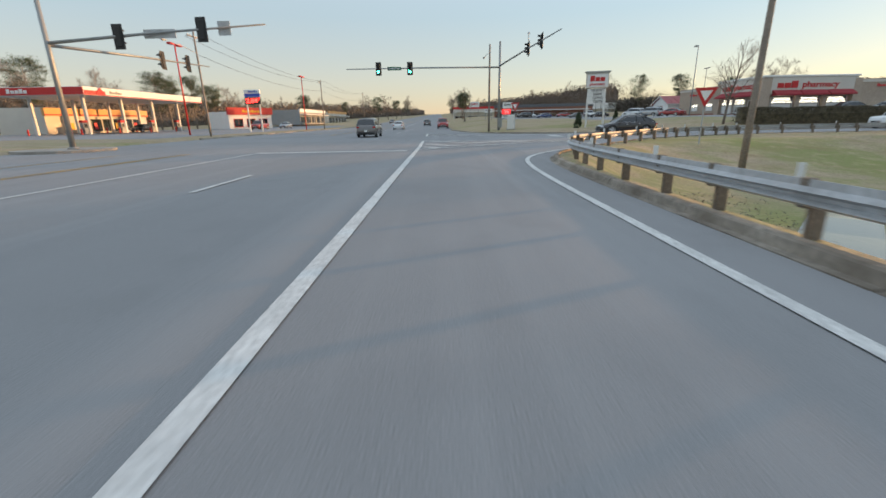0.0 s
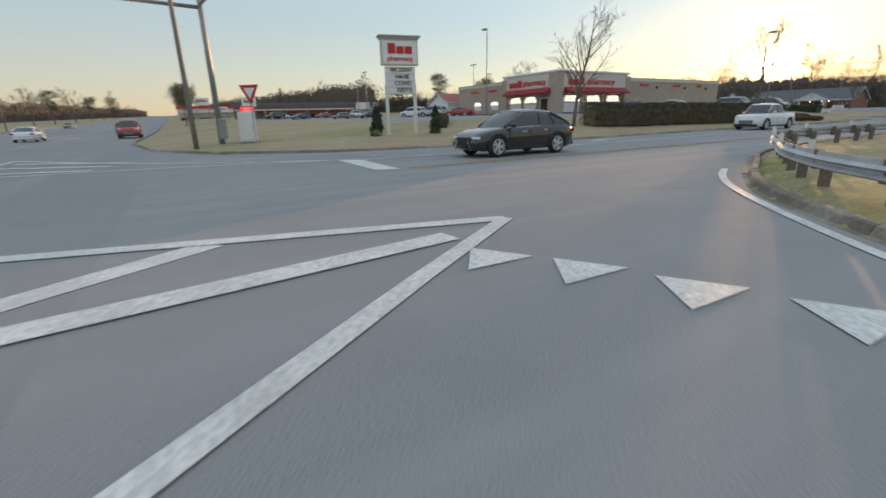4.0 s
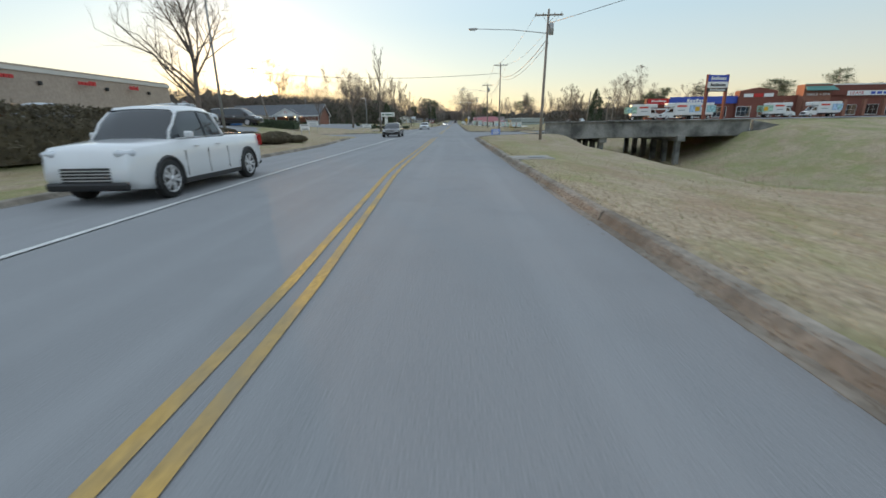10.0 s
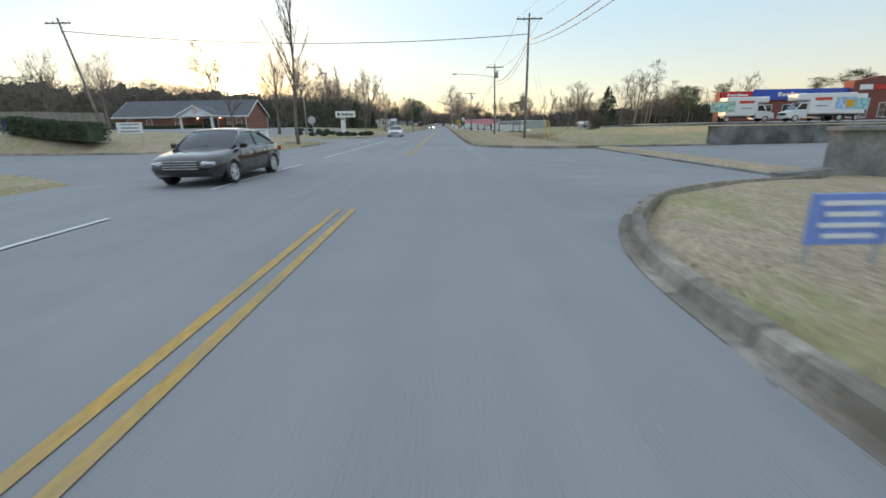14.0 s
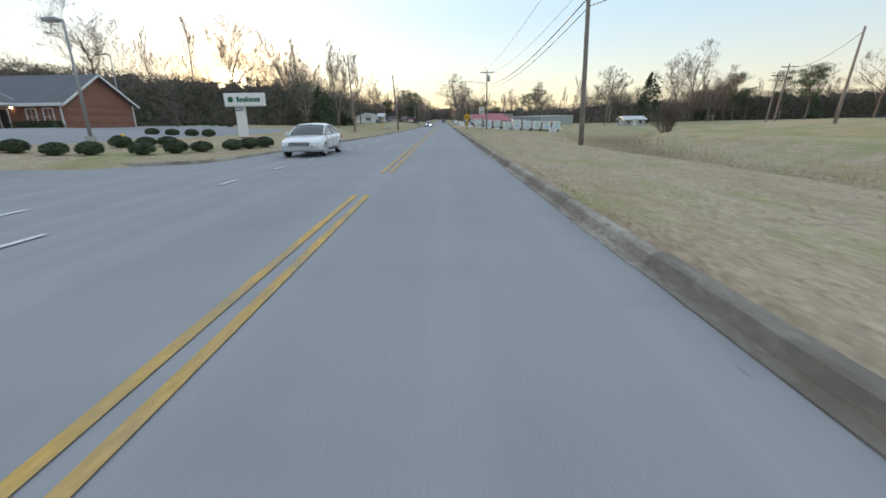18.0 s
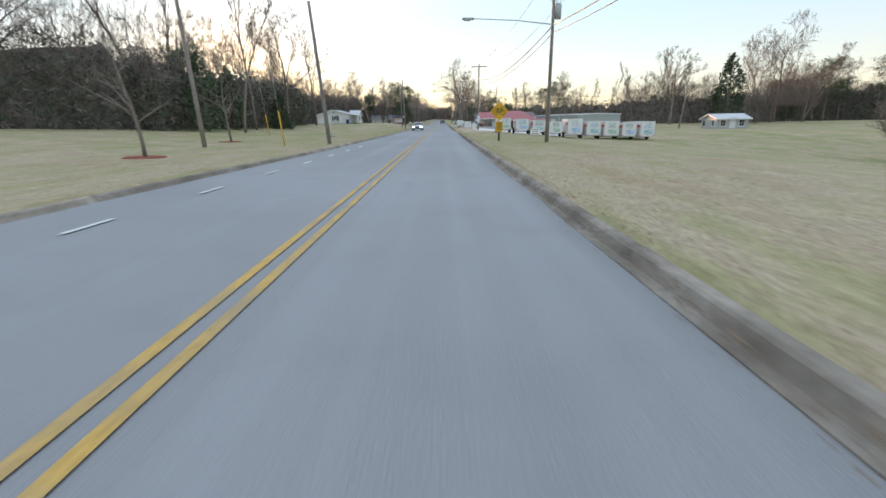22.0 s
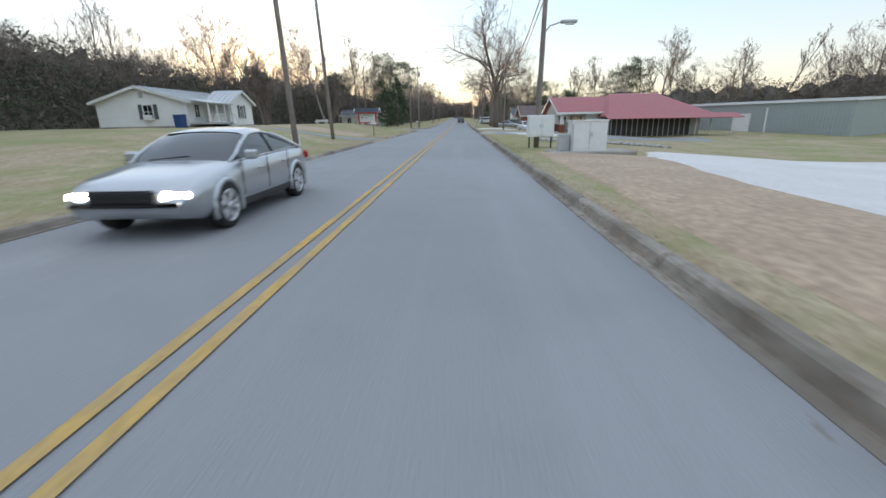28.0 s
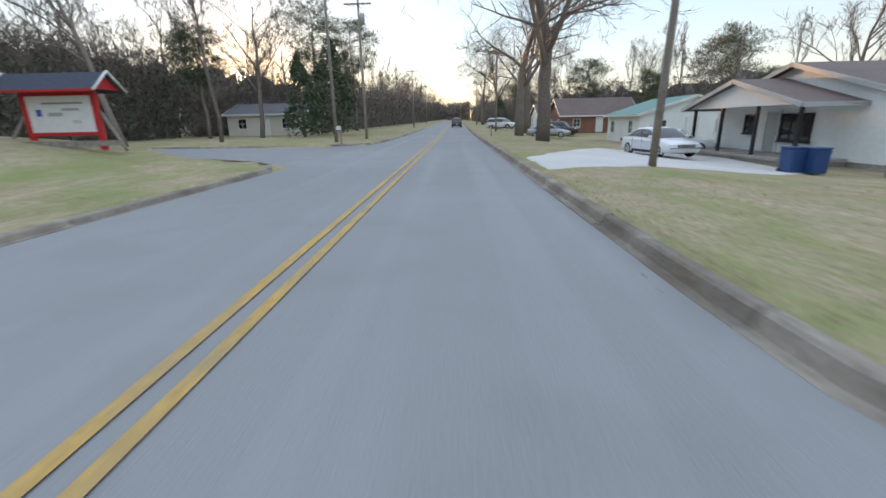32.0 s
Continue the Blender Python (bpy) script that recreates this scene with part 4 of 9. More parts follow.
SIGN_GREEN = material("sign_green", (0.01, 0.12, 0.06), 0.5, var=0.05)
m1 = mast(-17.6, -27.0, 9.9, [((3.3, -17.2, 7.15, 6.85), [(0.60, 90, 2), (0.80, 90, 2)], [(0.7, (1.5, 0.36), 90, SIGN_GREEN)]),
                              ((15.5, 3.0, 7.3, 8.3), [(0.55, 0, None), (0.75, 0, None)], [])], "grey steel signal mast with green lights over the highway")
tube("camera_mount", [(8.5, 1.65, 7.8), (8.5, 1.65, 9.2)], 0.03, POLE_STEEL, m1, sides=6)
box("camera_box", (0.35, 0.18, 0.16), (8.5, 1.65, 9.25), WHITE_METAL, m1, "small white camera", bevel=0.03)
box("control_cabinet", (0.45, 0.4, 1.1), (0.4, 0.1, 0.95), POLE_STEEL, m1, "grey control box on the pole", bevel=0.02)
tc_ = thing("signal_cabinet", pose(-17.0, -25.6, 0.2, 0, 0, 80), "tall pale signal controller cabinet on a concrete base", "cabinet")
box("body", (0.9, 0.6, 1.65), (0, 0, 0.98), WHITE_METAL, tc_, bevel=0.02)
box("door", (0.8, 0.03, 1.5), (0, -0.31, 0.98), WHITE_METAL, tc_, bevel=0.008)
box("handle", (0.03, 0.04, 0.2), (0.3, -0.34, 1.0), POLE_STEEL, tc_)
box("base", (1.1, 0.8, 0.2), (0, 0, 0.06), CONCRETE, tc_, bevel=0.02)
m2 = mast(9.2, -56.7, 9.4, [((-1.6, 12.2, 6.0, 7.1), [(0.32, -90, None), (0.7, -90, None)], [(0.5, (1.9, 0.5), -90, GALV), (0.8, (0.75, 0.8), -90, GALV)]),
                             ((-17.0, 0.8, 5.9, 6.6), [(0.6, 0, None), (0.8, 0, None)], [])], "tall steel signal mast seen from behind at the crossing")

# ---- signs beside the road ----
YELLOW_SIGN = material("yellow_sign", (0.65, 0.36, 0.01), 0.5, var=0.06)
WHITE_SIGN = material("white_sign", (0.75, 0.75, 0.74), 0.5, var=0.05)
BLUE_SIGN = material("blue_sign", (0.04, 0.08, 0.4), 0.5, var=0.06)


def sign_post(name, x, y, h, label, lean=0.0, z=None, mat=None):
    z = ground_z(x, y) if z is None else z
    t = thing(name, pose(x, y, z - 0.05, 0, lean, 0), label, "road sign")
    box("post", (0.06, 0.04, h), (0, 0.03, h / 2), mat or GALV, t, "perforated steel post")
    return t


def plate(parent, name, pts, zc, mat, y=0.0, th=0.012, label=""):
    """A flat plate facing -y; pts in x and z round zc."""
    return prism(name, [(x, z + zc) for x, z in pts], th, mat, parent, label, Matrix.Translation((0, y, 0)))


def disc(r, n=20, a0=0.0, sx=1.0):
    return [(sx * r * math.cos(a0 + 2 * math.pi * k / n), r * math.sin(a0 + 2 * math.pi * k / n)) for k in range(n)]


bike = sign_post("bicycle_warning_sign", 3.85, 149.7, 2.2, "yellow diamond bicycle sign with a small plate below")
d = plate(bike, "diamond_plate", [(0, 0.62), (0.62, 0), (0, -0.62), (-0.62, 0)], 1.95, YELLOW_SIGN)
for cx in (-0.24, 0.24):
    ring = [Vector((cx + 0.17 * math.cos(a), -0.012, 1.88 + 0.17 * math.sin(a))) for a in np.linspace(0, 2 * math.pi, 21)]
    tube("wheel_symbol", ring, 0.018, BLACK, d, sides=5)
for a, b in (((-0.24, 1.88), (-0.1, 2.1)), ((-0.1, 2.1), (0.16, 2.1)), ((0.16, 2.1), (0.24, 1.88)), ((-0.24, 1.88), (0.0, 1.86)), ((0.0, 1.86), (0.16, 2.1)), ((0.0, 1.86), (-0.12, 2.14)), ((0.16, 2.1), (0.14, 2.2)), ((0.14, 2.2), (0.24, 2.22)), ((-0.2, 2.15), (-0.05, 2.15))):
    tube("frame_symbol", [(a[0], -0.012, a[1]), (b[0], -0.012, b[1])], 0.018, BLACK, d, sides=5)
p2 = plate(bike, "sub_plate", [(-0.24, 0.32), (0.24, 0.32), (0.24, -0.32), (-0.24, -0.32)], 0.98, YELLOW_SIGN)
for dz in (0.2, 0.08, -0.04, -0.16):
    box("letter_bar", (0.34, 0.006, 0.05), (0, -0.006, 0.98 + dz), BLACK, p2)
box("footing_post", (0.14, 0.1, 1.1), (0, 0.06, 0.3), WOOD_POST, bike, "dark square timber post", bevel=0.008)
spd = sign_post("speed_limit_sign", 3.8, 120.6, 2.3, "white speed limit sign on a dark steel post", mat=POLE_STEEL)
d = plate(spd, "sign_plate", [(-0.25, 0.34), (0.25, 0.34), (0.25, -0.34), (-0.25, -0.34)], 2.3, WHITE_SIGN)
words("speed_number", "25", 0.36, Matrix.Translation((0, -0.008, 2.14)) @ FACE_S, BLACK, d, width=0.36, bold=0.008)
words("speed_words", "SPEED", 0.11, Matrix.Translation((0, -0.008, 2.55)) @ FACE_S, BLACK, d, width=0.34)
words("limit_words", "LIMIT", 0.11, Matrix.Translation((0, -0.008, 2.42)) @ FACE_S, BLACK, d, width=0.31)
for x, y, rz in ((12.9, -20.1, 75), (-13.8, -25.7, 48)):
    yld = sign_post("yield_sign", x, y, 2.0, "red and white triangular give-way sign on a steel post", z=0.1)
    yld.matrix_world = pose(x, y, 0.0 if x > 0 else 0.35, 0, 0, rz)
    d = plate(yld, "sign_plate", [(-0.55, 0.42), (0.55, 0.42), (0.0, -0.54)], 2.45, RED)
    plate(d, "white_centre", [(-0.3, 0.27), (0.3, 0.27), (0.0, -0.25)], 2.45, WHITE_SIGN, y=-0.006, th=0.005)
    box("post_top", (0.06, 0.04, 0.9), (0, 0.03, 2.3), GALV, yld)
for x, y, a, hh, lean in ((-13.0, 81.6, 180, 1.9, 8), (-28.0, 47.0, 180, 2.1, 0)):
    st = sign_post("stop_sign", x, y, hh, "octagonal stop sign seen from its grey back", lean=0)
    st.matrix_world = pose(x, y, ground_z(x, y) - 0.05, 0, lean, a)
    d = plate(st, "sign_plate", disc(0.41, 8, math.pi / 8), hh + 0.1, RED)
    plate(d, "sign_back", disc(0.40, 8, math.pi / 8), hh + 0.1, GALV, y=0.014, th=0.004)

# ---- cracks in the asphalt ----
rc = random.Random(77)


def crack(x, y, a, n, step, width=0.02):
    pts = [(x, y)]
    for _ in range(n):
        a += rc.gauss(0, 0.28)
        x, y = x + math.cos(a) * step, y + math.sin(a) * step
        pts.append((x, y))
    return ribbon("asphalt_crack", pts, width, TAR, label="dark crack in the asphalt", step=0.5)


crack(3.0, 51.0, -0.5, 14, 0.6, 0.022)
crack(4.2, 57.0, 0.6, 12, 0.6, 0.018)
# ---- building tools ----
def window(parent, x, z, w, h, y=0.0, frame=WHITE_METAL, glass=GLASS, muntins=(2, 2), shutters=None, face="s", sill=True, rz=0.0):
    """A window on a wall that looks along -y (face s), +x (face e) or -x (face w); the wall's surface is at y."""
    turn = {"s": 0, "e": 90, "w": -90, "n": 180}[face]
    m = Matrix.Rotation(radians(turn), 4, "Z") @ Matrix.Translation((x, y, z)) if face == "s" else Matrix.Rotation(radians(turn), 4, "Z") @ Matrix.Translation((x, y, z))
    bm = bmesh.new()
    for sx in (-1, 1):
        add_box(bm, (0.08, 0.09, h), (sx * (w / 2 - 0.04), -0.02, 0), bevel=0.006)
    for sz in (-1, 1):
        add_box(bm, (w - 0.16, 0.09, 0.08), (0, -0.02, sz * (h / 2 - 0.04)), bevel=0.006)
    for k in range(1, muntins[0]):
        add_box(bm, (0.03, 0.05, h - 0.16), (-w / 2 + w * k / muntins[0], -0.01, 0))
    for k in range(1, muntins[1]):
        add_box(bm, (w - 0.16, 0.045, 0.035), (0, -0.008, -h / 2 + h * k / muntins[1]))
    bmesh.ops.transform(bm, matrix=m, verts=bm.verts)
    win = part("window", bm, frame, parent, "white-framed window")
    bm = bmesh.new()
    add_box(bm, (w - 0.14, 0.012, h - 0.14), (0, 0.0, 0))
    bmesh.ops.transform(bm, matrix=m, verts=bm.verts)
    part("pane", bm, glass, win)
    if sill:
        bm = bmesh.new()
        add_box(bm, (w + 0.14, 0.14, 0.06), (0, -0.05, -h / 2 - 0.03), bevel=0.008)
        bmesh.ops.transform(bm, matrix=m, verts=bm.verts)
        part("sill", bm, frame, win)
    if shutters is not None:
        for sx in (-1, 1):
            bm = bmesh.new()
            add_box(bm, (0.34, 0.05, h), (sx * (w / 2 + 0.2), -0.025, 0), bevel=0.008)
            for k in range(9):
                add_box(bm, (0.26, 0.02, 0.05), (sx * (w / 2 + 0.2), -0.055, -h / 2 + h * (k + 0.7) / 9.4), Euler((0.5, 0, 0)).to_matrix())
            bmesh.ops.transform(bm, matrix=m, verts=bm.verts)
            part("shutter", bm, shutters, win, "dark louvred shutter")
    return win


def door(parent, x, z, w, h, y=0.0, mat=WHITE_METAL, face="s", glass=False):
    m = Matrix.Rotation(radians({"s": 0, "e": 90, "w": -90}[face]), 4, "Z") @ Matrix.Translation((x, y, z))
    bm = bmesh.new()
    for sx in (-1, 1):
        add_box(bm, (0.1, 0.1, h), (sx * w / 2, -0.02, h / 2))
    add_box(bm, (w + 0.2, 0.1, 0.1), (0, -0.02, h + 0.05))
    bmesh.ops.transform(bm, matrix=m, verts=bm.verts)
    fr = part("door_frame", bm, WHITE_METAL, parent)
    bm = bmesh.new()
    add_box(bm, (w - 0.1, 0.05, h), (0, 0.0, h / 2), bevel=0.006)
    bmesh.ops.transform(bm, matrix=m, verts=bm.verts)
    leaf = part("door", bm, GLASS if glass else mat, fr)
    bm = bmesh.new()
    add_box(bm, (0.05, 0.08, 0.14), (w * 0.36, -0.05, h * 0.48), bevel=0.012)
    bmesh.ops.transform(bm, matrix=m, verts=bm.verts)
    part("handle", bm, GALV, fr)
    return leaf


def slab(parent, name, a, b, c, d, th, mat, label=""):
    """A sloping slab with corners a, b, c, d on its upper side."""
    a, b, c, d = (Vector(p) for p in (a, b, c, d))
    n = (b - a).cross(d - a).normalized() * th
    v = [a, b, c, d, a - n, b - n, c - n, d - n]
    f = [(0, 1, 2, 3), (7, 6, 5, 4), (0, 4, 5, 1), (1, 5, 6, 2), (2, 6, 7, 3), (3, 7, 4, 0)]
    return mesh_ob(name, v, f, mat, parent, label)


def ribs(parent, a, b, c, d, n, mat, name="roof_rib"):
    """Standing seams of a metal roof, from the edge a-b up to d-c."""
    a, b, c, d = (Vector(p) for p in (a, b, c, d))
    up = (b - a).cross(d - a).normalized() * 0.03
    for k in range(n + 1):
        w = k / n
        tube(name, [a.lerp(b, w) + up, d.lerp(c, w) + up], 0.025, mat, parent, sides=4)


def gable(parent, x0, x1, y0, y1, ze, zr, wall, roof, axis="x", over=0.4, trim=WHITE_METAL, seams=0, zb=0.0, ends=True, wall_label=""):
    """Walls and a gabled roof; axis says which way the ridge runs."""
    if axis == "x":
        ym = (y0 + y1) / 2
        prof = [(y0, zb), (y1, zb), (y1, ze), (ym, zr - 0.06), (y0, ze)]
        m = Matrix(((0, 1, 0, x0), (1, 0, 0, 0), (0, 0, 1, 0), (0, 0, 0, 1)))
        body = prism("wall", prof, x1 - x0, wall, parent, wall_label, m)
        k = (zr - ze) / (ym - y0)
        e = over * k
        for s, ya in ((1, y0), (-1, y1)):
            yo = ya - s * over
            p = [(x0 - over, yo, ze - e), (x1 + over, yo, ze - e), (x1 + over, ym, zr), (x0 - over, ym, zr)]
            if s < 0:
                p = [p[1], p[0], p[3], p[2]]
            r = slab(parent, "roof", *[(q[0], q[1], q[2] + 0.1) for q in p], 0.12, roof)
            if seams:
                ribs(r, *[(q[0], q[1], q[2] + 0.1) for q in p], seams, roof)
            box("fascia", (x1 - x0 + 2 * over, 0.04, 0.18), ((x0 + x1) / 2, yo - s * 0.022, ze - e + 0.02), trim, parent)
        for xe in (x0 - over - 0.012, x1 + over + 0.012):
            for s, ya in ((1, y0), (-1, y1)):
                yo = ya - s * over
                slab(parent, "rake_board", (xe - 0.02, yo, ze - e + 0.11), (xe + 0.02, yo, ze - e + 0.11), (xe + 0.02, ym, zr + 0.11), (xe - 0.02, ym, zr + 0.11), 0.2 * s, trim)
    else:
        xm = (x0 + x1) / 2
        prof = [(x0, zb), (x1, zb), (x1, ze), (xm, zr - 0.06), (x0, ze)]
        body = prism("wall", prof, y1 - y0, wall, parent, wall_label, Matrix.Translation((0, y0, 0)))
        k = (zr - ze) / (xm - x0)
        e = over * k
        for s, xa in ((1, x0), (-1, x1)):
            xo = xa - s * over
            p = [(xo, y1 + over, ze - e), (xo, y0 - over, ze - e), (xm, y0 - over, zr), (xm, y1 + over, zr)]
            if s < 0:
                p = [p[1], p[0], p[3], p[2]]
            r = slab(parent, "roof", *[(q[0], q[1], q[2] + 0.1) for q in p], 0.12, roof)
            if seams:
                ribs(r, *[(q[0], q[1], q[2] + 0.1) for q in p], seams, roof)
            box("fascia", (0.04, y1 - y0 + 2 * over, 0.18), (xo - s * 0.022, (y0 + y1) / 2, ze - e + 0.02), trim, parent)
            for ye in (y0 - over - 0.012, y1 + over + 0.012):
                slab(parent, "rake_board", (xo, ye + 0.02, ze - e + 0.11), (xo, ye - 0.02, ze - e + 0.11), (xm, ye - 0.02, zr + 0.11), (xm, ye + 0.02, zr + 0.11), 0.2 * s, trim)
    return body


def lap_boards(parent, half, z0, z1, mat, m, step=0.2, apex=None, ze=None):
    """Lap siding, board by board, on a wall of half width `half`; with apex it narrows like a gable over ze."""
    z = z0
    while z < (apex or z1) - 0.05:
        w = half
        if apex and z + step > ze:
            w = half * max(0.02, (apex - z - step) / (apex - ze))
        v = [(-w, 0, z), (w, 0, z), (w, -0.028, z), (-w, -0.028, z), (-w, 0, z + step), (w, 0, z + step), (w, -0.008, z + step), (-w, -0.008, z + step)]
        f = [(0, 1, 2, 3), (3, 2, 6, 7), (7, 6, 5, 4), (0, 3, 7, 4), (1, 5, 6, 2)]
        mesh_ob("board", [m @ Vector(p) for p in v], f, mat, parent)
        z += step


def sign_bars(parent, m, w, h, mat, n, name="letter_block", th=0.08, gaps=0.22, seed=1):
    """A row of plain blocks in place of a trade name; m has x along the row and faces -y."""
    r = random.Random(seed)
    step = w / n
    for k in range(n):
        hh = h * (1.0 if r.random() < 0.4 else 0.72)
        bm = bmesh.new()
        add_box(bm, (step * (1 - gaps), th, hh), (-w / 2 + step * (k + 0.5), -th / 2, -h / 2 + hh / 2), bevel=0.02)
        bmesh.ops.transform(bm, matrix=m, verts=bm.verts)
        part(name, bm, mat, parent)


# ---- pharmacy ----
ph = thing("pharmacy", pose(0, 0, 1.45), "single-storey tan pharmacy with white sign fascia and red awnings", "shop")
X0, X1, Y0, Y1 = -62.0, -36.2, 17.2, 58.5
box("wall", (X1 - X0 - 0.6, Y1 - Y0 - 0.6, 6.9), ((X0 + X1) / 2 - 0.0, (Y0 + Y1) / 2 + 0.0, 1.85), TAN_BLOCK, ph, "tan split-face block wall")
for zc, hgt, mat, out in ((0.2, 1.3, BRICK, 0.06), (5.35, 0.35, CREAM, 0.1)):
    box("wall_band", (X1 - X0 - 0.6 + out * 2, Y1 - Y0 - 0.6 + out * 2, hgt), ((X0 + X1) / 2, (Y0 + Y1) / 2, zc - 0.4), mat, ph)
# the tall white fascia round the corner
box("fascia", (11.6, 0.7, 2.45), (-41.7, Y0 + 0.1, 4.45), CREAM, ph, "white stucco sign fascia")
box("fascia", (0.7, 14.8, 2.45), (X1 - 0.1, Y0 + 7.2, 4.45), CREAM, ph, "white stucco sign fascia")
box("cornice", (12.2, 1.0, 0.28), (-41.7, Y0 + 0.1, 5.8), WHITE_METAL, ph, "moulded cornice", bevel=0.06)
box("cornice", (1.0, 15.4, 0.28), (X1 - 0.1, Y0 + 7.2, 5.8), WHITE_METAL, ph, "moulded cornice", bevel=0.06)
box("corner_pier", (1.5, 1.5, 6.1), (X1 - 0.35, Y0 + 0.3, 2.6), TAN_BLOCK, ph, "tan corner pier", bevel=0.03)
box("corner_pier", (1.2, 1.0, 5.6), (-47.3, Y0 + 0.2, 2.6), TAN_BLOCK, ph, "tan pier", bevel=0.03)
box("corner_pier", (1.0, 1.2, 5.6), (X1 - 0.2, Y0 + 14.8, 2.6), TAN_BLOCK, ph, "tan pier", bevel=0.03)


def shop_window(parent, m, w, h):
    bm = bmesh.new()
    add_box(bm, (w, 0.06, h), (0, 0.0, h / 2))
    bmesh.ops.transform(bm, matrix=m, verts=bm.verts)
    g = part("shop_window", bm, SHOP_GLASS, parent, "large lit shop window with white poster panels")
    for k in range(4):
        bm = bmesh.new()
        add_box(bm, (w * (0.92 - 0.07 * k), 0.02, 0.06), (0, -0.042, h * 0.66 + k * h * 0.085))
        bmesh.ops.transform(bm, matrix=m, verts=bm.verts)
        part("ceiling_light", bm, SHOP_LIGHT, g, "glowing strip light inside the shop")
    bm = bmesh.new()
    add_box(bm, (w * 0.9, 0.02, h * 0.52), (0, -0.042, h * 0.3))
    bmesh.ops.transform(bm, matrix=m, verts=bm.verts)
    part("poster_panel", bm, WHITE_SIGN, g, "pale poster panel")
    bm = bmesh.new()
    for k in range(4):
        add_box(bm, (0.07, 0.1, h), (-w / 2 + w * k / 3, -0.03, h / 2))
    add_box(bm, (w, 0.1, 0.08), (0, -0.03, h * 0.6))
    bmesh.ops.transform(bm, matrix=m, verts=bm.verts)
    part("window_frame", bm, WHITE_METAL, g)


def awning(parent, m, w):
    v = [(-w / 2, 0, 0.75), (w / 2, 0, 0.75), (w / 2, -1.1, 0.12), (-w / 2, -1.1, 0.12), (-w / 2, -1.1, -0.1), (w / 2, -1.1, -0.1), (w / 2, 0, -0.1), (-w / 2, 0, -0.1)]
    f = [(0, 3, 2, 1), (3, 4, 5, 2), (4, 7, 6, 5), (0, 7, 4, 3), (1, 2, 5, 6)]
    mesh_ob("awning", [m @ Vector(p) for p in v], f, AWNING, parent, "crimson canvas awning")


SOUTH = lambda x, z: Matrix.Translation((x, Y0 - 0.28, z))
EAST = lambda y, z: Matrix.Translation((X1 + 0.28, y, z)) @ Matrix.Rotation(radians(90), 4, "Z")
for k, x in enumerate((-45.0, -41.6, -38.3)):
    if k == 2:
        shop_window(ph, Matrix.Translation((x, Y0 + 0.2, 0.0)), 2.2, 2.5)
        d_ = door(ph, x, 0.0, 1.9, 2.3, Y0 + 0.05, glass=True)
    else:
        shop_window(ph, Matrix.Translation((x, Y0 + 0.2, 0.25)), 2.9, 2.5)
    awning(ph, Matrix.Translation((x, Y0 - 0.25, 3.0)), 3.2)
for y in (20.6, 24.9, 29.2):
    shop_window(ph, Matrix.Translation((X1 - 0.22, y, 0.25)) @ Matrix.Rotation(radians(90), 4, "Z"), 3.5, 2.5)
    awning(ph, Matrix.Translation((X1 + 0.25, y, 3.0)) @ Matrix.Rotation(radians(90), 4, "Z"), 4.1)
for y in (22.8, 27.1):
    box("pilaster", (0.5, 0.7, 3.4), (X1 + 0.1, y, 1.4), TAN_BLOCK, ph, "tan pilaster", bevel=0.02)
sign_bars(ph, SOUTH(-44.6, 4.55), 3.0, 1.0, RED, 3, seed=2, gaps=0.1)
words("sign_word", "pharmacy", 1.15, SOUTH(-40.4, 4.5) @ Matrix.Translation((0, -0.03, 0)) @ FACE_S, RED, ph, width=5.0, bold=0.03, label="red sign lettering")
sign_bars(ph, EAST(20.8, 4.55), 3.3, 1.05, RED, 3, seed=2, gaps=0.1)
words("sign_word", "pharmacy", 1.2, EAST(26.0, 4.5) @ Matrix.Translation((0, -0.03, 0)) @ FACE_S, RED, ph, width=5.8, bold=0.03, label="red sign lettering")
for y in (36.0, 44.5, 51.0):
    sign_bars(ph, EAST(y, 4.25), 2.2 if y < 50 else 1.4, 0.42, RED, 5, seed=int(y), gaps=0.12)
for y in (39.8, 47.5, 54.0):
    box("wall_lamp", (0.25, 0.3, 0.35), (X1 - 0.1, y, 3.9), BLACK, ph, "dark wall lamp", bevel=0.03)
for x in (-50.5, -55.5):
    sign_bars(ph, SOUTH(x, 4.0), 2.4, 0.4, RED, 5, seed=int(-x), gaps=0.12)
    shop_window(ph, Matrix.Translation((x, Y0 + 0.28, 0.9)), 2.0, 1.4)

# ---- credit union: brick, gabled, white portico ----
cu = thing("credit_union", pose(-47.0, 122.3, 1.05), "brick credit union with dark gabled roof and white portico", "office building")
gable(cu, -12, 11.6, -4.9, 4.6, 2.75, 5.5, BRICK, SHINGLE, "x", 0.5, wall_label="red-brown brick walls")
gable(cu, 1.4, 7.4, -8.6, -4.9, 2.75, 4.25, WHITE_SIDING, SHINGLE, "y", 0.35, zb=2.5)
for x in (1.7, 7.1):
    box("column", (0.34, 0.34, 2.6), (x, -8.3, 1.3), WHITE_METAL, cu, "white square column", bevel=0.02)
plate_m = Matrix.Translation((4.4, -8.66, 3.35))
prism("medallion", disc(0.34, 20), 0.04, RED, cu, "round emblem on the gable", plate_m)
prism("medallion_centre", disc(0.24, 20), 0.02, WHITE_METAL, cu, "", Matrix.Translation((4.4, -8.685, 3.35)))
for x in (-9.5, -6.0, -0.9, 2.4 - 0.4, 8.6, 10.2):
    if x not in (2.0,):
        window(cu, x, 1.45, 1.0, 1.6, -4.9, muntins=(2, 2))
door(cu, 4.4, 0.0, 1.5, 2.2, -4.9, glass=True)
door(cu, 6.0, 0.0, 0.9, 2.2, -4.9, glass=True)
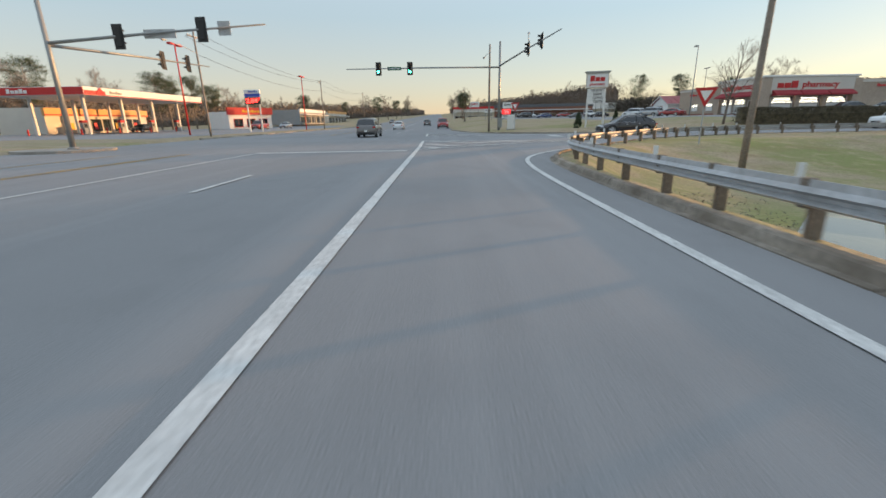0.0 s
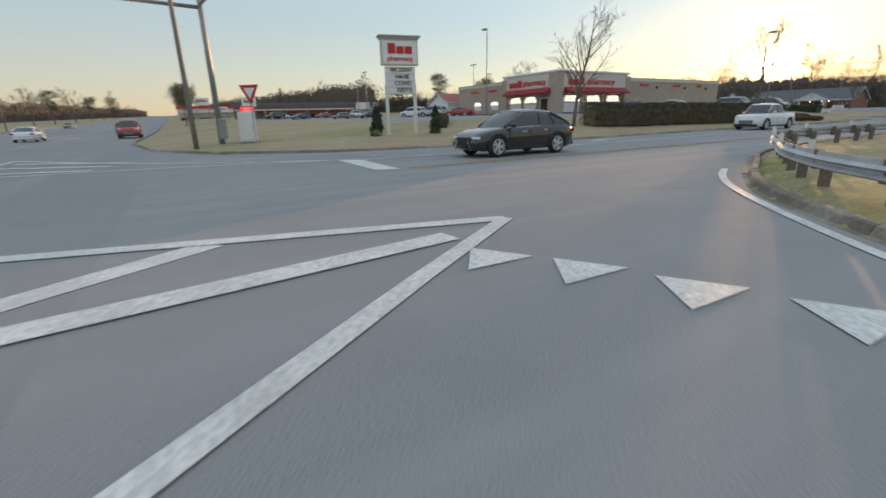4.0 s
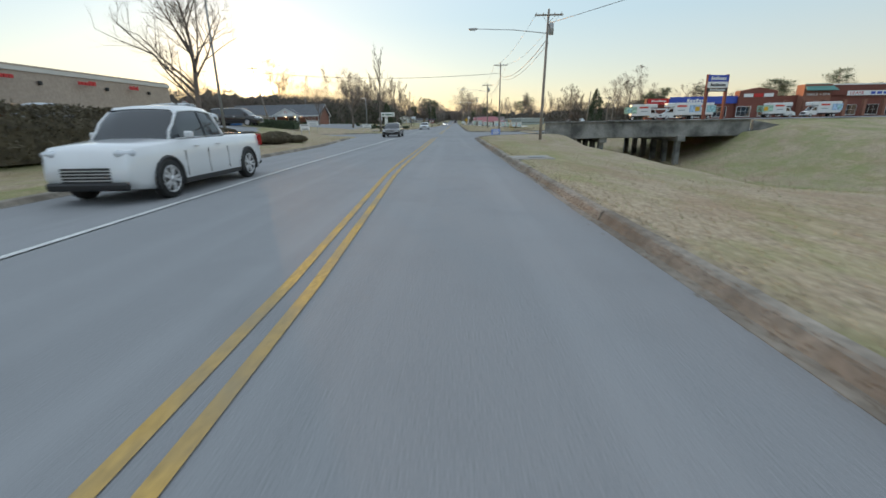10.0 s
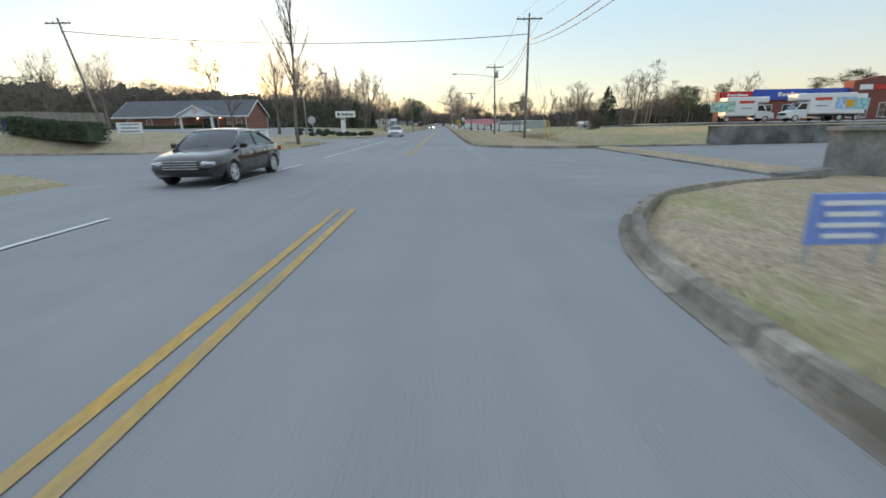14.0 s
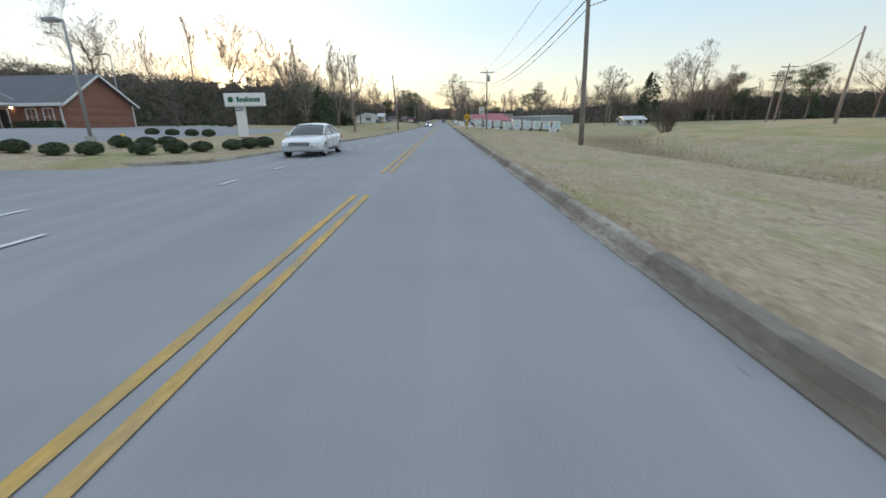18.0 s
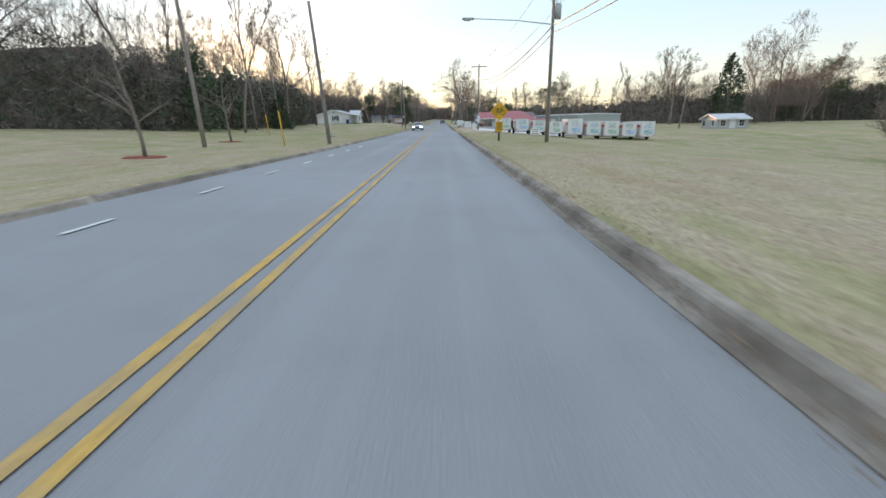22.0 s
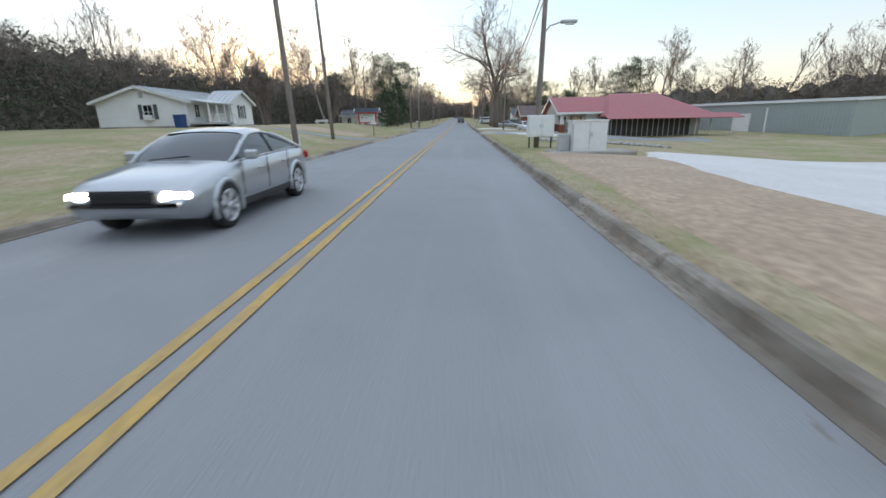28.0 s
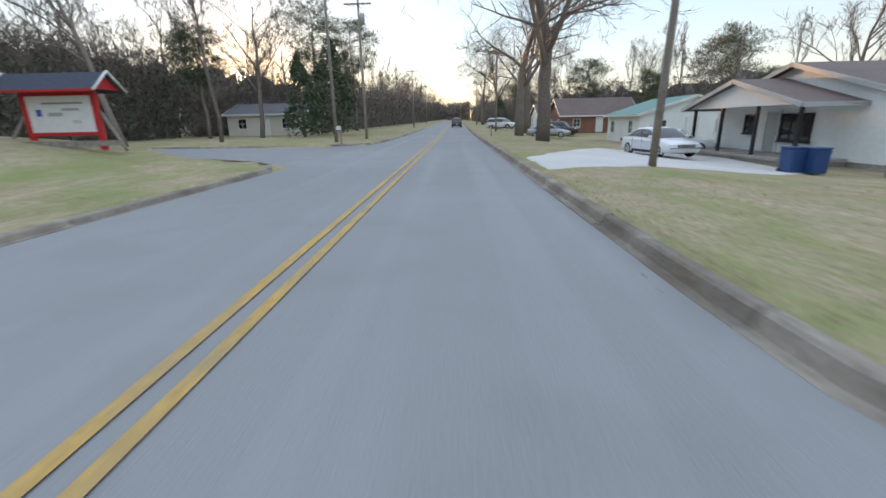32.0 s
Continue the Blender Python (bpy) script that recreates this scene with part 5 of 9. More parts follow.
for x in (2.9, 5.4, 6.9):
    box("lamp", (0.16, 0.14, 0.22), (x, -4.98, 2.35), WINDOW_GLOW, cu, "small glowing wall lamp", bevel=0.02)
box("downspout", (0.1, 0.1, 2.7), (11.5, -5.0, 1.35), WHITE_METAL, cu)
box("downspout", (0.1, 0.1, 2.7), (11.7, 4.5, 1.35), WHITE_METAL, cu)
box("gutter", (24.4, 0.14, 0.14), (-0.2, -5.45, 2.6), WHITE_METAL, cu)
# bricks in rows on the two walls that face the road, as raised courses
for face in range(2):
    for r_ in range(16):
        if face == 0:
            for xa, xb in ((-11.9, 1.2), (7.6, 11.55)):
                box("brick_course", (xb - xa, 0.016, 0.135), ((xa + xb) / 2, -4.905, 0.12 + r_ * 0.165), BRICK, cu)
        else:
            box("brick_course", (0.016, 9.3, 0.135), (11.605, -0.15, 0.12 + r_ * 0.165), BRICK, cu)

# its sign
cs = thing("roadside_sign", pose(-16.6, 113.6, ground_z(-16.6, 113.6)), "white roadside sign cabinet on a broad white pillar", "sign")
box("pillar", (0.75, 0.4, 2.6), (-0.6, 0.05, 1.3), WHITE_METAL, cs, "broad white pillar", bevel=0.02)
box("cabinet", (3.3, 0.5, 1.05), (-0.1, 0, 3.1), WHITE_METAL, cs, "white sign cabinet", bevel=0.03)
box("sign_face", (3.1, 0.03, 0.85), (-0.1, -0.26, 3.1), WHITE_SIGN, cs)
sign_bars(cs, Matrix.Translation((0.3, -0.27, 3.12)), 2.0, 0.42, SIGN_GREEN, 8, th=0.02)
prism("emblem", disc(0.24, 16), 0.02, SIGN_GREEN, cs, "", Matrix.Translation((-1.2, -0.29, 3.12)))
box("number_plate", (0.6, 0.03, 0.28), (-0.6, -0.16, 2.35), BLACK, cs)
for k in range(4):
    box("number_bar", (0.08, 0.01, 0.16), (-0.78 + k * 0.12, -0.18, 2.35), WHITE_SIGN, cs)

# ---- pharmacy's pylon sign ----
py_ = thing("pylon_sign", pose(-17.6, -15.5, 0.35, 0, 0, 78), "white pylon sign with red emblem and letter board", "sign")
for s in (-0.98, 0.98):
    box("post", (0.2, 0.2, 3.4), (s, 0, 1.6), WHITE_METAL, py_, "white square post", bevel=0.01)
lb = box("letter_board", (2.05, 0.3, 1.75), (0, 0, 3.55), WHITE_SIGN, py_, "white board of changeable black letters", bevel=0.015)
for k, line in enumerate(("WE DONT", "HAVE", "COVID", "TESTS")):
    words("board_line", line, 0.36, Matrix.Translation((0.05 + 0.05 * k, -0.165, 4.2 - k * 0.42)) @ FACE_S, BLACK, lb, width={0: 1.5, 1: 0.95, 2: 1.15, 3: 1.1}[k], bold=0.006)
for k in range(5):
    box("rail", (2.0, 0.03, 0.02), (0, -0.165, 4.4 - k * 0.42), GALV, lb)
cab = box("cabinet", (2.5, 0.5, 1.6), (0, 0, 5.3), CREAM, py_, "cream sign cabinet with red shapes", bevel=0.03)
box("sign_face", (2.3, 0.04, 1.38), (0, -0.25, 5.28), WHITE_SIGN, cab)
sign_bars(cab, Matrix.Translation((0, -0.275, 5.52)), 1.7, 0.62, RED, 3, th=0.03, gaps=0.12)
words("sign_word", "pharmacy", 0.42, Matrix.Translation((0, -0.285, 4.9)) @ FACE_S, RED, cab, width=1.75, bold=0.008)
box("cap", (2.65, 0.65, 0.12), (0, 0, 6.15), GREY_SIDING, py_, "grey stepped cap of the sign", bevel=0.02)
box("cap", (2.85, 0.8, 0.12), (0, 0, 6.27), GREY_SIDING, py_, "grey stepped cap of the sign", bevel=0.02)

led = thing("message_sign", pose(-70.0, -18.6, ground_z(-70, -18.6), 0, 0, 84) @ Matrix.Scale(0.72, 4), "glowing red message sign over a white letter board", "sign")
for q_ in (-1.1, 1.1):
    box("post", (0.18, 0.18, 2.2), (q_, 0, 1.0), POLE_STEEL, led)
pn_ = box("display", (3.1, 0.4, 1.9), (0, 0, 2.55), BLACK, led, "dark case of a glowing display", bevel=0.03)
box("display_face", (2.8, 0.03, 1.6), (0, -0.21, 2.55), DISPLAY_RED, pn_, "glowing red display")
for k in range(3):
    box("display_bar", (1.5, 0.02, 0.18), (0.1 * k, -0.235, 3.0 - 0.42 * k), WHITE_SIGN, pn_)
bd_ = box("letter_board", (2.7, 0.25, 0.95), (0, 0, 1.05), WHITE_SIGN, led, "white letter board", bevel=0.02)
for k in range(3):
    box("letter_bar", (2.1 - 0.3 * k, 0.02, 0.1), (0, -0.135, 1.32 - 0.26 * k), BLACK, bd_)
for x, y, w_, h_, z_ in ((-86, -16.0, 2.6, 1.5, 3.6), (-92, -20.5, 2.2, 1.1, 2.6), (-120, -22.5, 3.4, 1.8, 5.0)):
    rs_ = thing("roadside_sign", pose(x, y, ground_z(x, y), 0, 0, 84), "small white roadside sign on two posts", "sign", "small shop signs along the highway")
    for q_ in (-0.4, 0.4):
        box("post", (0.14, 0.14, z_), (q_ * w_, 0, z_ / 2), POLE_STEEL, rs_)
    p_ = box("panel", (w_, 0.25, h_), (0, 0, z_), WHITE_SIGN, rs_, bevel=0.02)
    sign_bars(p_, Matrix.Translation((0, -0.13, z_ + h_ * 0.12)), w_ * 0.7, h_ * 0.3, BLACK if w_ < 3 else RED, 6, th=0.02)

# ---- petrol station ----
can = thing("fuel_canopy", pose(-44.0, -88.5, 0.3), "white and red petrol station canopy on square columns", "canopy")
box("canopy_roof", (31.5, 14.5, 1.15), (0, -3.0, 6.1), WHITE_METAL, can, "white canopy edge with a red end", bevel=0.03)
box("red_band", (0.06, 14.6, 1.0), (15.78, -3.0, 6.1), RED, can, "red canopy end")
box("red_band", (4.0, 0.06, 0.5), (13.6, 4.28, 5.95), RED, can)
box("red_band", (31.4, 0.05, 0.12), (0, 4.28, 5.62), RED, can)
prism("emblem", [(-0.9, -0.35), (0.9, -0.35), (0, 0.55)], 0.05, RED, can, "red triangular emblem", Matrix.Translation((12.6, 4.35, 6.15)))
sign_bars(can, Matrix.Translation((9.4, 4.3, 6.1)) @ Matrix.Rotation(math.pi, 4, "Z"), 2.6, 0.4, POLE_STEEL, 6)
sign_bars(can, Matrix.Translation((15.83, -5.0, 6.1)) @ Matrix.Rotation(math.pi / 2, 4, "Z"), 3.0, 0.6, WHITE_SIGN, 5)
for x in (-12, -4, 4, 12):
    for y in (1.0, -7.0):
        box("column", (0.4, 0.4, 5.6), (x, y, 2.8), WHITE_METAL, can, bevel=0.02)
        box("bumper_post", (0.22, 0.22, 0.9), (x + 1.6, y, 0.45), RED, can, "red bollard", bevel=0.04)
for x in (-12, -4, 4, 12):
    fp = thing("fuel_pump", pose(-44.0 + x + 0.9, -87.5, 0.35), "red and dark fuel pump beneath the canopy", "fuel pump", "fuel pumps under the canopy")
    box("body", (0.95, 0.5, 1.7), (0, 0, 0.85), POLE_STEEL, fp, bevel=0.03)
    box("screen", (0.6, 0.03, 0.5), (0, 0.26, 1.25), BLACK, fp)
    box("topper", (1.05, 0.55, 0.35), (0, 0, 1.9), RED, fp, bevel=0.04)
    tube("hose", [(0.45, 0.2, 1.3), (0.65, 0.3, 0.6), (0.5, 0.3, 0.3), (0.35, 0.28, 1.0)], 0.025, RUBBER, fp, sides=6)
shop = thing("petrol_shop", pose(-52.0, -100, 0.3), "cream convenience shop with sun-coloured fascia and glass front", "shop")
box("wall", (26, 8, 4.4), (0, -4, 2.2), CREAM, shop, "cream rendered walls")
# low sunlight on a cream fascia, put into the colour as orange
SUN_ORANGE = material("sun_orange_fascia", (0.66, 0.36, 0.13), 0.6, var=0.08)
box("fascia", (26.3, 0.5, 1.3), (0, 0.1, 3.7), SUN_ORANGE, shop, "cream fascia coloured orange like low sun on it")
box("stripe", (26.4, 0.06, 0.22), (0, 0.38, 3.25), RED, shop)
for k in range(3, 8):
    window(shop, -10.6 + k * 2.9, 1.45, 2.6, 2.3, -0.03, frame=POLE_STEEL, muntins=(2, 1), face="n")
for k in range(4):
    box("poster", (0.9, 0.04, 1.2), (-9 + k * 5.6, 0.1, 1.3), YELLOW_SIGN if k % 2 else RED, shop, "bright poster on the glass")
red_shop = thing("small_shop", pose(-82, -86, 0.3, 0, 0, -35), "white shop with a bright red fascia", "shop")
box("wall", (12, 9, 4.2), (0, -0.5, 2.1), WHITE_METAL, red_shop)
box("fascia", (12.4, 0.6, 1.7), (0, 4.1, 4.3), RED, red_shop, "red sign fascia")
sign_bars(red_shop, Matrix.Translation((0, 4.42, 4.3)) @ Matrix.Rotation(math.pi, 4, "Z"), 5, 0.6, YELLOW_SIGN, 6)
for k in range(3):
    window(red_shop, -3.5 + k * 3.5, 1.5, 2.4, 2.0, -4.02, frame=RED, muntins=(2, 1), face="n")
price = thing("fuel_price_sign", pose(-36.7, -64.0, 0.25, 0, 0, 90), "fuel price sign with glowing red digits on two posts", "sign")
for s in (-1.0, 1.0):
    box("post", (0.16, 0.16, 6.2), (s, 0, 3.1), WHITE_METAL, price)
box("top_panel", (2.5, 0.35, 0.6), (0, 0, 6.15), WHITE_SIGN, price, "white brand panel with blue blocks", bevel=0.02)
sign_bars(price, Matrix.Translation((0.2, -0.18, 6.15)), 1.5, 0.3, BLUE_SIGN, 5, th=0.02)
box("grade_panel", (2.4, 0.32, 0.5), (0, 0, 5.6), BLUE_SIGN, price)
pd = box("digit_panel", (2.4, 0.32, 1.1), (0, 0, 4.75), BLACK, price, "black price panel")
words("price_text", "2.84", 0.95, Matrix.Translation((-0.1, -0.17, 4.75)) @ FACE_S, LAMP_RED, pd, width=1.8, bold=0.015)
words("small_digit", "9", 0.35, Matrix.Translation((1.0, -0.17, 5.0)) @ FACE_S, LAMP_RED, pd)
for x, y, z, h in ((-17.4, -64.2, 0.3, 10.0), (-50.4, -60.0, 0.2, 9.6)):
    lp = thing("car_park_lamp", pose(x, y, z), "tall red lamp post with two shoebox heads", "lamp post", "red lamp posts at the petrol station")
    tube("post", [(0, 0, 0), (0, 0, h)], [0.1, 0.07], RED, lp, sides=10)
    for s in (-1, 1):
        box("lamp_head", (0.8, 0.45, 0.22), (s * 0.75, 0, h), RED, lp, "red lamp head", bevel=0.03)
        tube("bracket", [(0, 0, h - 0.05), (s * 0.4, 0, h)], 0.035, RED, lp, sides=6)


def lot_lamp(x, y, h, z=None, rz=0, two=False, label="slim dark car-park lamp post with a shoebox head"):
    z = ground_z(x, y) if z is None else z
    lp = thing("car_park_lamp", pose(x, y, z - 0.05, 0, 0, rz), label, "lamp post", "car-park lamps")
    tube("post", [(0, 0, 0), (0, 0, h)], [0.1, 0.06], POLE_STEEL, lp, sides=10)
    tube("footing", [(0, 0, -0.1), (0, 0, 0.55)], [0.27, 0.25], CONCRETE, lp, sides=12)
    for s in ((-1, 1) if two else (1,)):
        tube("bracket", [(0, 0, h - 0.08), (s * 0.4, 0, h)], 0.03, POLE_STEEL, lp, sides=6)
        box("lamp_head", (0.75, 0.42, 0.2), (s * 0.6, 0, h), POLE_STEEL, lp, "brown shoebox lamp head", bevel=0.03)
        box("lens", (0.5, 0.3, 0.03), (s * 0.6, 0, h - 0.11), WHITE_METAL, lp)


lot_lamp(-40.0, 8.1, 11.6, 0.9, 180)
lot_lamp(-16.01, 31.25, 9.6, 0.4, 180)
lot_lamp(-100, 14, 11.5, 1.3, 0, True)
lot_lamp(-128, 22, 11.5, 1.5, 0, True)
lot_lamp(-75, 30, 11.0, 1.5, 0, True)
lot_lamp(-37.3, 176.5, 12.6, 1.2, 180)
lot_lamp(-45.9, 140.0, 10.0, 1.2, 180)
lot_lamp(-19.3, 99.5, 6.3, None, 180)

# ---- far shops along the highway ----
def shop_row(x, y, w, d, h, rz, mat, band, n, label):
    t = thing("shop_building", pose(x, y, 1.0, 0, 0, rz), label, "shop")
    box("wall", (w, d, h), (0, d / 2, h / 2), mat, t)
    box("parapet", (w + 0.4, 0.5, 1.0), (0, -0.1, h - 0.2), band, t)
    box("canopy", (w * 0.96, 2.0, 0.25), (0, -1.0, h * 0.68), WHITE_METAL, t)
    for k in range(n):
        window(t, -w / 2 + w * (k + 0.5) / n, 1.5, w / n * 0.75, 2.0, -0.02, frame=POLE_STEEL, muntins=(2, 1))
        tube("canopy_post", [(-w / 2 + w * (k + 0.5) / n, -1.9, 0), (-w / 2 + w * (k + 0.5) / n, -1.9, h * 0.68)], 0.07, WHITE_METAL, t, sides=6)
    return t


shop_row(-125, 2, 34, 14, 5.2, 75, BRICK, SHINGLE, 6, "low brick shops with a dark band beside a car park")
shop_row(-150, 24, 26, 14, 6.0, 75, WHITE_METAL, WHITE_METAL, 4, "plain white low shop building")
shop_row(-190, -8, 40, 16, 6.5, 80, CREAM, RED, 6, "far pale shops along the highway")
shop_row(-120, -78, 30, 12, 4.5, 180, POLE_STEEL, WHITE_METAL, 5, "low grey workshop beyond the petrol station")
shop_row(-175, -82, 36, 12, 5.0, 180, CREAM, SUN_ORANGE, 6, "far low shops along the highway")
wash = thing("car_wash", pose(-66, 19.5, 1.3), "small white gabled hut with a red metal roof", "shop")
gable(wash, -3.5, 3.5, -4, 6, 2.9, 4.5, WHITE_SIDING, RED_METAL, "y", 0.4, seams=8)
door(wash, 0, 0, 2.6, 2.4, -4.02, glass=True)

# ---- store with towers, beyond the bridge ----
st = thing("strip_store", pose(47.5, 114.5, 1.2), "red brick shop row with blue fascia and parapet towers", "shop")
box("wall", (9.5, 1.2, 4.9), (4.75, 0.6, 2.45), BRICK_DARK, st, "dark red brick end bay")
box("wall", (64.5, 6, 5.0), (41.75, 3, 2.5), BRICK_DARK, st, "dark red brick walls")
box("fascia", (16.4, 0.6, 1.7), (13.6, -0.1, 4.3), BLUE_SIGN, st, "blue sign fascia")
sign_bars(st, Matrix.Translation((12.0, -0.42, 4.3)), 5.0, 0.7, WHITE_SIGN, 7)
box("fascia", (5, 0.6, 1.4), (2.7, -0.1, 4.15), RED, st, "red sign fascia")
sign_bars(st, Matrix.Translation((2.7, -0.42, 4.3)), 3.6, 0.4, WHITE_SIGN, 6)
box("stripe", (5.0, 0.1, 0.3), (2.7, -0.05, 2.4), WHITE_METAL, st)
box("stripe", (5.0, 0.1, 0.3), (2.7, -0.05, 1.0), WHITE_METAL, st)
prism("tower", [(-4.5, 0), (4.5, 0), (4.5, 6.2), (0, 7.0), (-4.5, 6.2)], 2.0, BRICK_DARK, st, "brick tower with a low peak", Matrix.Translation((26.2, -1.0, 0)))
for k, c in enumerate((WHITE_SIGN, RED, WHITE_SIGN)):
    box("sign_plate", (2.2, 0.08, 0.8), (23.8 + k * 2.4, -1.05, 5.2), c, st)
box("tower", (6.5, 2.5, 7.4), (39.5, -0.5, 3.7), BRICK, st, "orange-lit brick tower")
slab(st, "roof", (36.0, -3.0, 6.0), (43.5, -3.0, 6.0), (42.7, -1.0, 7.6), (36.8, -1.0, 7.6), 0.12, GREEN_ROOF, "green metal awning roof")
words("sign_word", "NAILS + SPA", 0.9, Matrix.Translation((39.7, -1.78, 5.1)) @ FACE_S, WHITE_SIGN, st, width=5.4)
box("parapet", (29, 1.0, 2.4), (57.5, 0.0, 6.1), BRICK_DARK, st, "brick parapet")
box("cornice", (29.4, 1.2, 0.3), (57.5, 0.0, 7.35), WHITE_METAL, st)
box("banner", (16, 0.06, 1.1), (55.5, -0.55, 5.3), WHITE_SIGN, st, "white letting banner")
words("banner_word", "LEASE", 0.95, Matrix.Translation((49.7, -0.6, 5.3)) @ FACE_S, RED, st, width=3.2)
for k in range(6):
    box("letter_bar", (1.1, 0.03, 0.6), (53.5 + k * 1.5, -0.6, 5.3), BLUE_SIGN, st)
for k in range(12):
    window(st, 7.5 + k * 5.2, 1.5, 3.4, 2.4, -0.02 - (1.0 if 3 <= k <= 4 else 0), frame=WHITE_METAL, muntins=(3, 2))
for k in range(9):
    box("pillar", (0.7, 0.7, 3.8), (32 + k * 4.6, -2.4, 1.9), BRICK, st, "square brick pillar", bevel=0.02)
es = thing("roadside_sign", pose(36.4, 65.0, ground_z(36.4, 65.0), 0, 0, 12), "tall sign with blue and white panels on two red posts", "sign")
for s in (-1.5, 1.5):
    box("post", (0.32, 0.32, 6.2), (s, 0, 3.0), BRICK_DARK, es, "dark red post")
for z_, h_, m_ in ((5.6, 0.85, BLUE_SIGN), (4.75, 0.75, WHITE_SIGN), (4.1, 0.45, BLACK)):
    p_ = box("panel", (3.2, 0.36, h_), (0, 0, z_), m_, es, bevel=0.02)
    sign_bars(p_, Matrix.Translation((0, -0.19, z_)), 2.4, h_ * 0.5, WHITE_SIGN if m_ is not WHITE_SIGN else BLACK, 8, th=0.02)
sl = thing("store_car_park", pose(0, 0, 0), "grey asphalt car park in front of the shops", "car park", kind="structure")
mesh_ob("asphalt_sheet", [(x, y, ground_z(60, 80) + 0.06) for x, y in ((36.2, 66), (120, 66), (120, 114.2), (36.2, 114.2))], [(0, 1, 2, 3)], LOT, sl)

# ---- bridge ----
br = thing("bridge", pose(0, 0, 0), "low concrete road bridge with stained solid parapets", "bridge")
slab(br, "deck", (8.8, 46.2, 0.02), (31.5, 47.5, 0.1), (31.5, 62.6, 0.1), (8.8, 62.4, 0.02), 0.42, STAINED)
for k in range(8):
    xa, xb = 9.4 + k * 2.66, 9.4 + (k + 1) * 2.66 - 0.02
    ya, yb = 46.3 + (xa - 9.4) * 0.058, 46.3 + (xb - 9.4) * 0.058
    slab(br, "parapet_panel", (xa, ya, 1.18), (xb, yb, 1.18), (xb, yb + 0.34, 1.18), (xa, ya + 0.34, 1.18), 1.62, STAINED, "stained concrete parapet")
    xa2, xb2 = 15.6 + k * 2.0, 15.6 + (k + 1) * 2.0 - 0.02
    slab(br, "parapet_panel", (xa2, 61.9, 1.12), (xb2, 61.9, 1.12), (xb2, 62.25, 1.12), (xa2, 62.25, 1.12), 1.2, STAINED, "stained concrete parapet")
for s in range(2):
    yb_ = 46.2 if s == 0 else 61.9
    slab(br, "coping", (9.3, yb_ - 0.06, 1.26), (30.8 if s == 0 else 31.6, yb_ + (1.2 if s == 0 else 0) - 0.06, 1.26), (30.8 if s == 0 else 31.6, yb_ + (1.2 if s == 0 else 0) + 0.46, 1.26), (9.3 if s == 0 else 15.6, yb_ + 0.46, 1.26), 0.09, STAINED)
for bx in (15.5, 23.5):
    box("pier_cap", (0.8, 15.5, 0.6), (bx, 54.6, -0.6), STAINED, br, "concrete pier cap", bevel=0.03)
    for k in range(6):
        box("pier", (0.5, 0.5, 3.6), (bx, 47.6 + k * 2.8, -2.5), STAINED, br, "square concrete pier", bevel=0.02)
for bx in (9.2, 31.2):
    box("abutment", (0.7, 15.8, 2.2), (bx, 54.4, -1.25), STAINED, br, "concrete abutment")
prism("wing_wall", [(0, -1.2), (4.6, -0.6), (4.6, -0.1), (2.6, 0.6), (0, 1.1)], 0.35, STAINED, br, "sloping concrete wing wall", Matrix.Translation((31.0, 47.6, 0.0)))
prism("wing_wall", [(-1.2, -1.0), (0, -1.0), (0, 0.3), (-1.2, 0.2)], 0.35, STAINED, br, "short concrete wing wall", Matrix.Translation((9.3, 46.2, 0.0)))

mesh_ob("asphalt_sheet", [(8.9, 46.7, 0.035), (31.4, 47.95, 0.11), (31.4, 61.85, 0.11), (8.9, 61.8, 0.035)], [(0, 1, 2, 3)], LOT, br, "asphalt carriageway on the deck")

# ---- creek ----
cw = resample([(x, y) for x, y in CREEK[:11]], 3.0)
v, f = [], []
for i, p in enumerate(cw):
    d_ = (cw[min(i + 1, len(cw) - 1)] - cw[max(i - 1, 0)]).normalized()
    r_ = Vector((d_.y, -d_.x, 0)) * 1.0
    zz = ground_z(p.x, p.y) + 0.06
    v += [(p.x - r_.x, p.y - r_.y, zz), (p.x + r_.x, p.y + r_.y, zz)]
f = [(2 * i, 2 * i + 1, 2 * i + 3, 2 * i + 2) for i in range(len(cw) - 1)]
tagged(mesh_ob("creek_water", v, f, WATER), "shallow dark creek in a grassy channel", "water", kind="structure")
# ---- white house ----
wh = thing("white_house", pose(-25.75, 227.0, 1.1) @ Matrix.Scale(0.93, 4), "white clapboard bungalow with a pale metal roof and front porch", "house")
PALE_ROOF = material("pale_metal_roof", (0.5, 0.52, 0.53), 0.45, 0.3, var=0.08, scale=4, big=0.25, big_scale=0.6)
SHUTTER = material("grey_green_shutter", (0.09, 0.11, 0.11), 0.6, var=0.1)
gable(wh, -4.05, 4.05, 0, 10, 2.4, 3.6, WHITE_SIDING, PALE_ROOF, "y", 0.4, seams=16, wall_label="white clapboard walls")
gable(wh, 3.5, 5.6, 4.2, 8.9, 2.4, 3.5, WHITE_SIDING, PALE_ROOF, "x", 0.35, seams=6)
lap_boards(wh, 4.05, 0.35, 2.4, WHITE_SIDING, Matrix.Translation((0, -0.004, 0)), 0.19, apex=3.5, ze=2.4)
lap_boards(wh, 2.35, 0.35, 2.4, WHITE_SIDING, Matrix.Translation((5.604, 6.55, 0)) @ Matrix.Rotation(radians(90), 4, "Z"), 0.19, apex=3.4, ze=2.4)
box("foundation", (8.3, 10.2, 0.5), (0, 5, 0.08), CONCRETE, wh, "low block foundation")
box("foundation", (2.3, 4.8, 0.5), (4.6, 6.55, 0.08), CONCRETE, wh)
